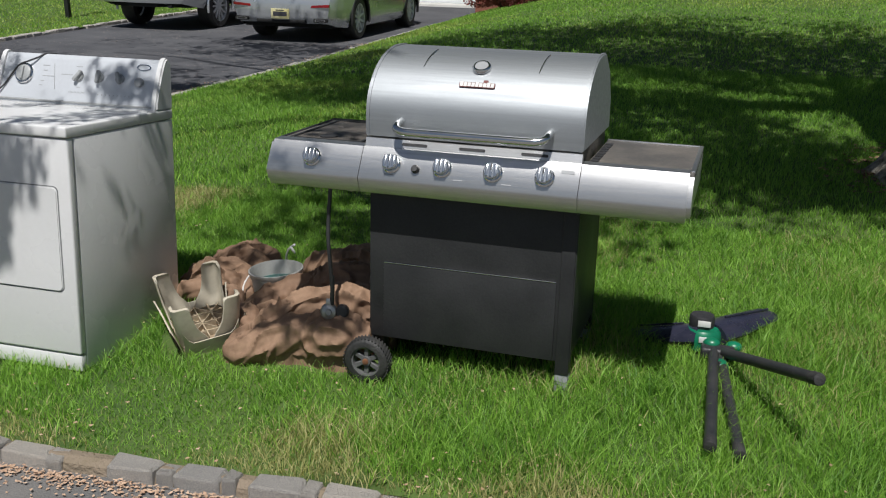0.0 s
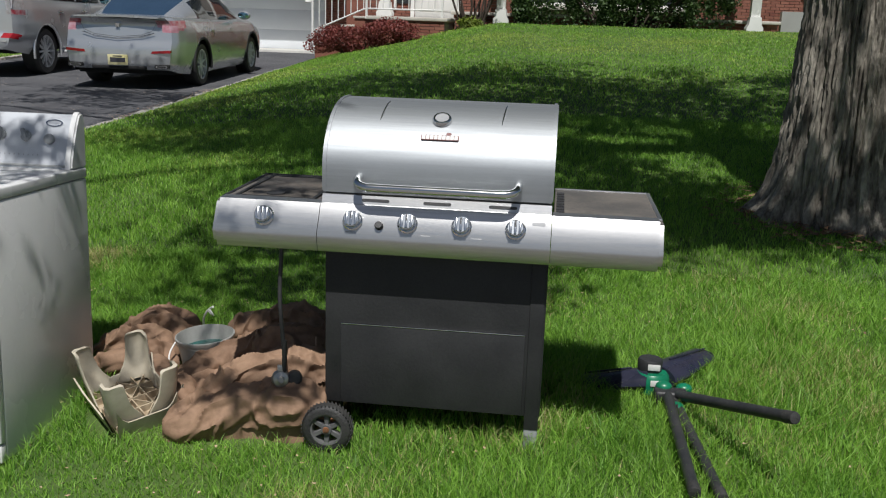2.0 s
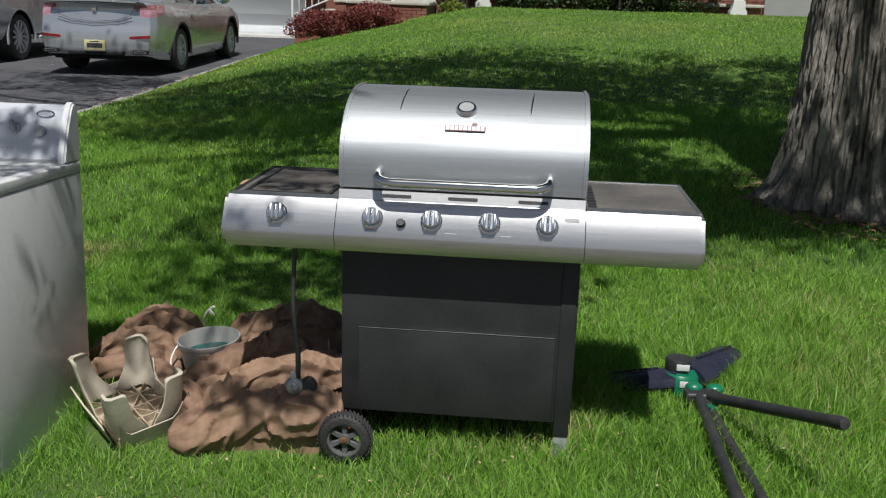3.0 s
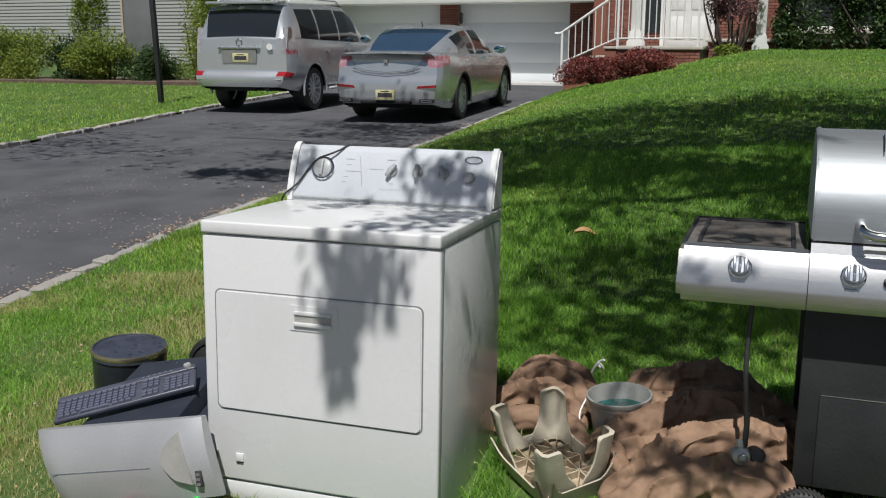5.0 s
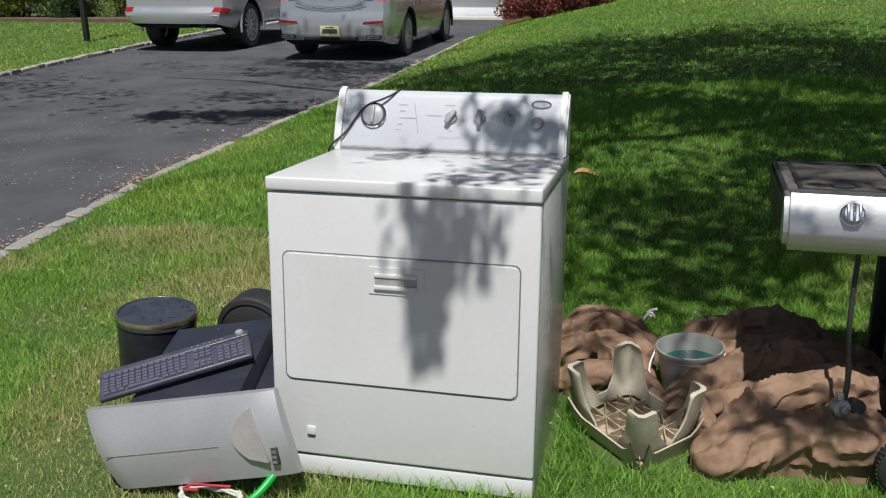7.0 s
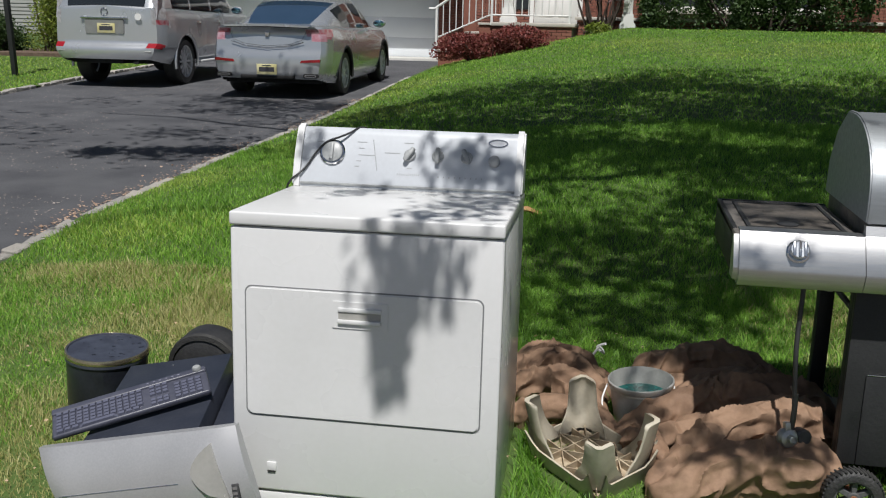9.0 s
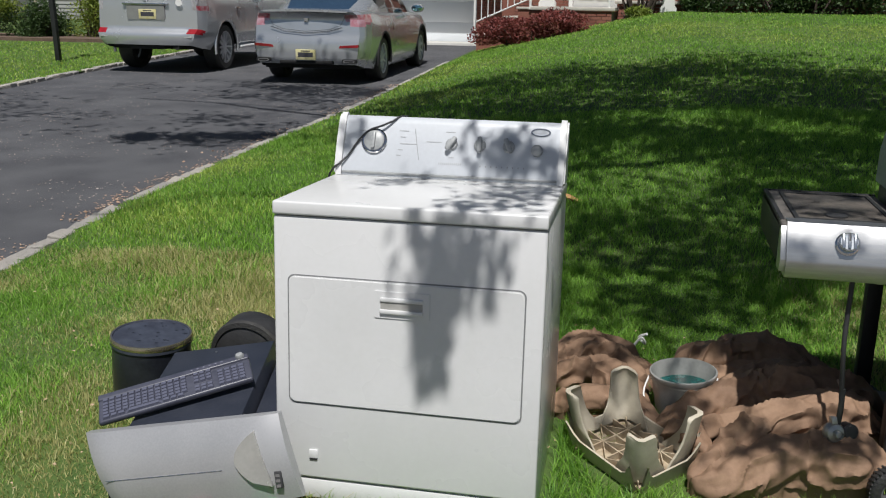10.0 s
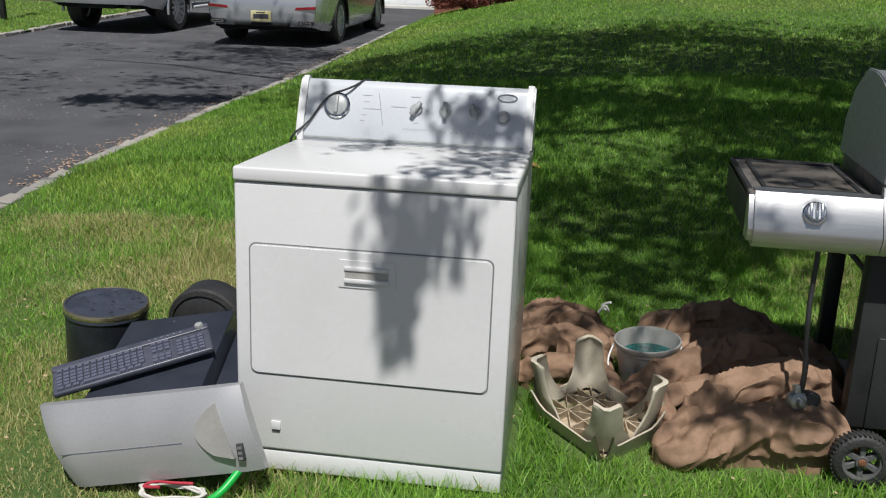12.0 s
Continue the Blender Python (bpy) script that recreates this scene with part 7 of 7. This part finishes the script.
ma, mr = lr.uniform(0, 2 * math.pi, 900), 0.35 + 0.42 * lr.random(900) ** 1.6
mulch = [(1.30 + r * math.cos(a), 5.90 + r * math.sin(a)) for a, r in zip(ma, mr)]
M_MULCH = mat("brown_leaf_mould", (0.13, 0.075, 0.04), 0.9, second=(0.28, 0.17, 0.10), island=0.7)
flat_bits("leaf_mould", [(x, y, lawn_z(x, y) + 0.012 + 0.05 * max(0.0, 0.75 - math.hypot(x - 1.38, y - 5.92)) + 0.01 * lr.random()) for x, y in mulch], 0.05, M_MULCH, "brown leaf mould heaped round the roots", lr, "litter")

# ---- grass ----
GX0, GX1, GY0, GY1, GS = -6.0, 14.2, 1.5, 22.0, 0.1
GNX, GNY = int((GX1 - GX0) / GS) + 2, int((GY1 - GY0) / GS) + 2
GRID = np.array([[lawn_z(GX0 + i * GS, GY0 + j * GS) for i in range(GNX)] for j in range(GNY)])


def grid_z(x, y):
    u, v = (x - GX0) / GS, (y - GY0) / GS
    i, j = np.clip(u.astype(int), 0, GNX - 2), np.clip(v.astype(int), 0, GNY - 2)
    a, b = u - i, v - j
    return (GRID[j, i] * (1 - a) + GRID[j, i + 1] * a) * (1 - b) + (GRID[j + 1, i] * (1 - a) + GRID[j + 1, i + 1] * a) * b


NOISE_TILE = np.array([[noise.noise((i * 0.13, j * 0.13, 5.0)) for i in range(256)] for j in range(256)])


def patch(x, y, f):
    return NOISE_TILE[(np.abs(y * f * 7.7).astype(int)) % 256, (np.abs(x * f * 7.7).astype(int)) % 256]


def blades(name, x, y, z, h, w, material, label, rng, lean=0.55):
    n = len(x)
    a = rng.uniform(0, 2 * math.pi, n)
    b = rng.uniform(0, 2 * math.pi, n)
    l = h * lean * rng.uniform(0.2, 1.6, n)
    sx, sy = np.cos(a) * w / 2, np.sin(a) * w / 2
    dx, dy = np.cos(b) * l, np.sin(b) * l
    base = np.stack([x, y, z - 0.008], 1)
    side = np.stack([sx, sy, np.zeros(n)], 1)
    mid = base + np.stack([dx * 0.35, dy * 0.35, h * 0.62], 1)
    tip = base + np.stack([dx, dy, h], 1)
    v = np.stack([base - side, base + side, mid + side * 0.75, mid - side * 0.75, tip], 1).reshape(-1, 3)
    i = np.arange(n) * 5
    loops = np.stack([i, i + 1, i + 2, i + 3, i + 3, i + 2, i + 4], 1).ravel()
    starts = np.stack([np.arange(n) * 7, np.arange(n) * 7 + 4], 1).ravel()
    me = bpy.data.meshes.new(name)
    me.vertices.add(len(v))
    me.vertices.foreach_set("co", v.ravel())
    me.loops.add(len(loops))
    me.loops.foreach_set("vertex_index", loops)
    me.polygons.add(2 * n)
    me.polygons.foreach_set("loop_start", starts)
    me.update(calc_edges=True)
    me.materials.append(material)
    return tagged(new(name, me), label, "grass", "", "stuff")


def sow(rng, x0, x1, y0, y1, per):
    n = int((x1 - x0) * (y1 - y0) * per)
    x, y = rng.uniform(x0, x1, n), rng.uniform(y0, y1, n)
    edge = np.interp(y, (2, 4.5, 5.9, 7.9, 11.1, 18.3, 30), (-4.85, -5.03, -5.22, -5.29, -5.33, -5.78, -6.4)) + 0.08
    ok = (x > edge) & (y > 2.085 + 0.09 * (x + 1.4) + rng.normal(0, 0.012, n))
    for a, b, c, d in ((-2.74, -1.97, 2.47, 3.12), (-3.12, -2.70, 2.34, 2.82), (-3.52, -3.26, 2.84, 3.09)):
        ok &= ~((x > a) & (x < b) & (y > c) & (y < d))
    ok &= (x + 1.745) ** 2 + (y - 2.812) ** 2 > 0.125 ** 2
    thin = (x > -2.15) & (x < -0.95) & (y > 2.72) & (y < 3.7)
    idx = np.nonzero(ok & thin)[0]
    for q in idx:
        hh = tarp_height(x[q], y[q])
        if hh is not None and hh > 0.035:
            ok[q] = False
    under = (x > -1.05) & (x < -0.36) & (y > 2.86) & (y < 3.3) & (rng.random(n) < 0.6)
    ok &= ~under
    return x[ok], y[ok]


gr = np.random.default_rng(31)
xa, ya = sow(gr, -5.0, 2.7, 1.75, 4.6, 16000)
tall = 1 + 0.8 * patch(xa, ya, 1.1) + 0.6 * patch(xa + 5, ya, 3.3)
dryness = patch(xa, ya, 0.8) + 0.5 * patch(xa, ya + 9, 2.4) - 0.13 * np.clip(xa + 2.3, -3, 3) + 0.32 * np.clip(ya - 2.7, 0, 1.6) * (xa < -2.7) + gr.normal(0, 0.22, len(xa)) + 0.85 * np.exp(-(ya - 2.075 - 0.09 * (xa + 1.4)) / 0.26)
ha = gr.uniform(0.024, 0.058, len(xa)) * np.clip(tall, 0.5, 1.7)
ha *= np.clip(1.0 + 0.06 * (xa + 3.5), 0.95, 1.15) * np.clip(0.6 + (ya - 2.075 - 0.09 * (xa + 1.4)) / 0.5, 0.6, 1.0)
wa = gr.uniform(0.0022, 0.0042, len(xa))
za = grid_z(xa, ya)
dry = dryness > 0.40
blades("grass", xa[~dry], ya[~dry], za[~dry], ha[~dry], wa[~dry], M_BLADE, "fresh green grass blades of the near lawn", gr, 0.75)
blades("dry_grass", xa[dry], ya[dry], za[dry], ha[dry] * 0.92, wa[dry], M_DRY, "straw-coloured blades among the lawn grass", gr, 0.65)
xb, yb = sow(gr, -5.4, 4.2, 3.6, 9.0, 5000)
ramp = gr.random(len(xb)) < np.clip((yb - 3.6) / 1.3, 0.0, 1.0)
xb, yb = xb[ramp], yb[ramp]
hb = gr.uniform(0.028, 0.055, len(xb)) * np.clip(1 + 0.5 * patch(xb, yb, 1.0), 0.5, 1.6)
db = (patch(xb, yb, 0.8) - 0.24 * np.clip(xb + 2.8, -3, 3) + gr.normal(0, 0.25, len(xb))) > 0.66
zb = grid_z(xb, yb)
wb = gr.uniform(0.0038, 0.0068, len(xb))
blades("grass", xb[~db], yb[~db], zb[~db], hb[~db], wb[~db], M_BLADE, "green grass blades of the middle lawn", gr)
blades("dry_grass", xb[db], yb[db], zb[db], hb[db] * 0.8, wb[db], M_PALE_SUNLIT, "pale dry blades of the middle lawn", gr, 0.8)
xc, yc = sow(gr, -5.6, 6.5, 9.0, 20.2, 800)
hc = gr.uniform(0.025, 0.045, len(xc)) * np.clip(1 + 0.4 * patch(xc, yc, 0.7), 0.6, 1.5)
dc = (patch(xc, yc, 0.5) + 0.03 * (yc - 12) + gr.normal(0, 0.25, len(xc))) > 0.42
zc = grid_z(xc, yc)
wc = gr.uniform(0.009, 0.015, len(xc))
blades("grass", xc[~dc], yc[~dc], zc[~dc], hc[~dc], wc[~dc], M_BLADE, "green grass blades of the upper lawn", gr)
blades("dry_grass", xc[dc], yc[dc], zc[dc], hc[dc], wc[dc], M_PALE_SUNLIT, "pale dry blades of the upper lawn", gr, 0.8)
nl = 50000
yl = gr.uniform(6, 19.6, nl)
xl = np.interp(yl, (2, 9, 11.6, 15, 30), (-9.6, -10.2, -10.6, -11.1, -12.9)) - 0.08 - 11 * gr.random(nl) ** 1.3
zl = np.array([lawn_z(a, b) for a, b in zip(xl, yl)])
hl, wl, dl = gr.uniform(0.025, 0.05, nl), gr.uniform(0.010, 0.016, nl), gr.random(nl) < 0.40 + 0.5 * patch(xl, yl, 0.6)
blades("grass", xl[~dl], yl[~dl], zl[~dl], hl[~dl], wl[~dl], M_BLADE, "green grass blades across the driveway", gr)
blades("dry_grass", xl[dl], yl[dl], zl[dl], hl[dl], wl[dl], M_PALE_SUNLIT, "pale dry blades across the driveway", gr, 0.8)
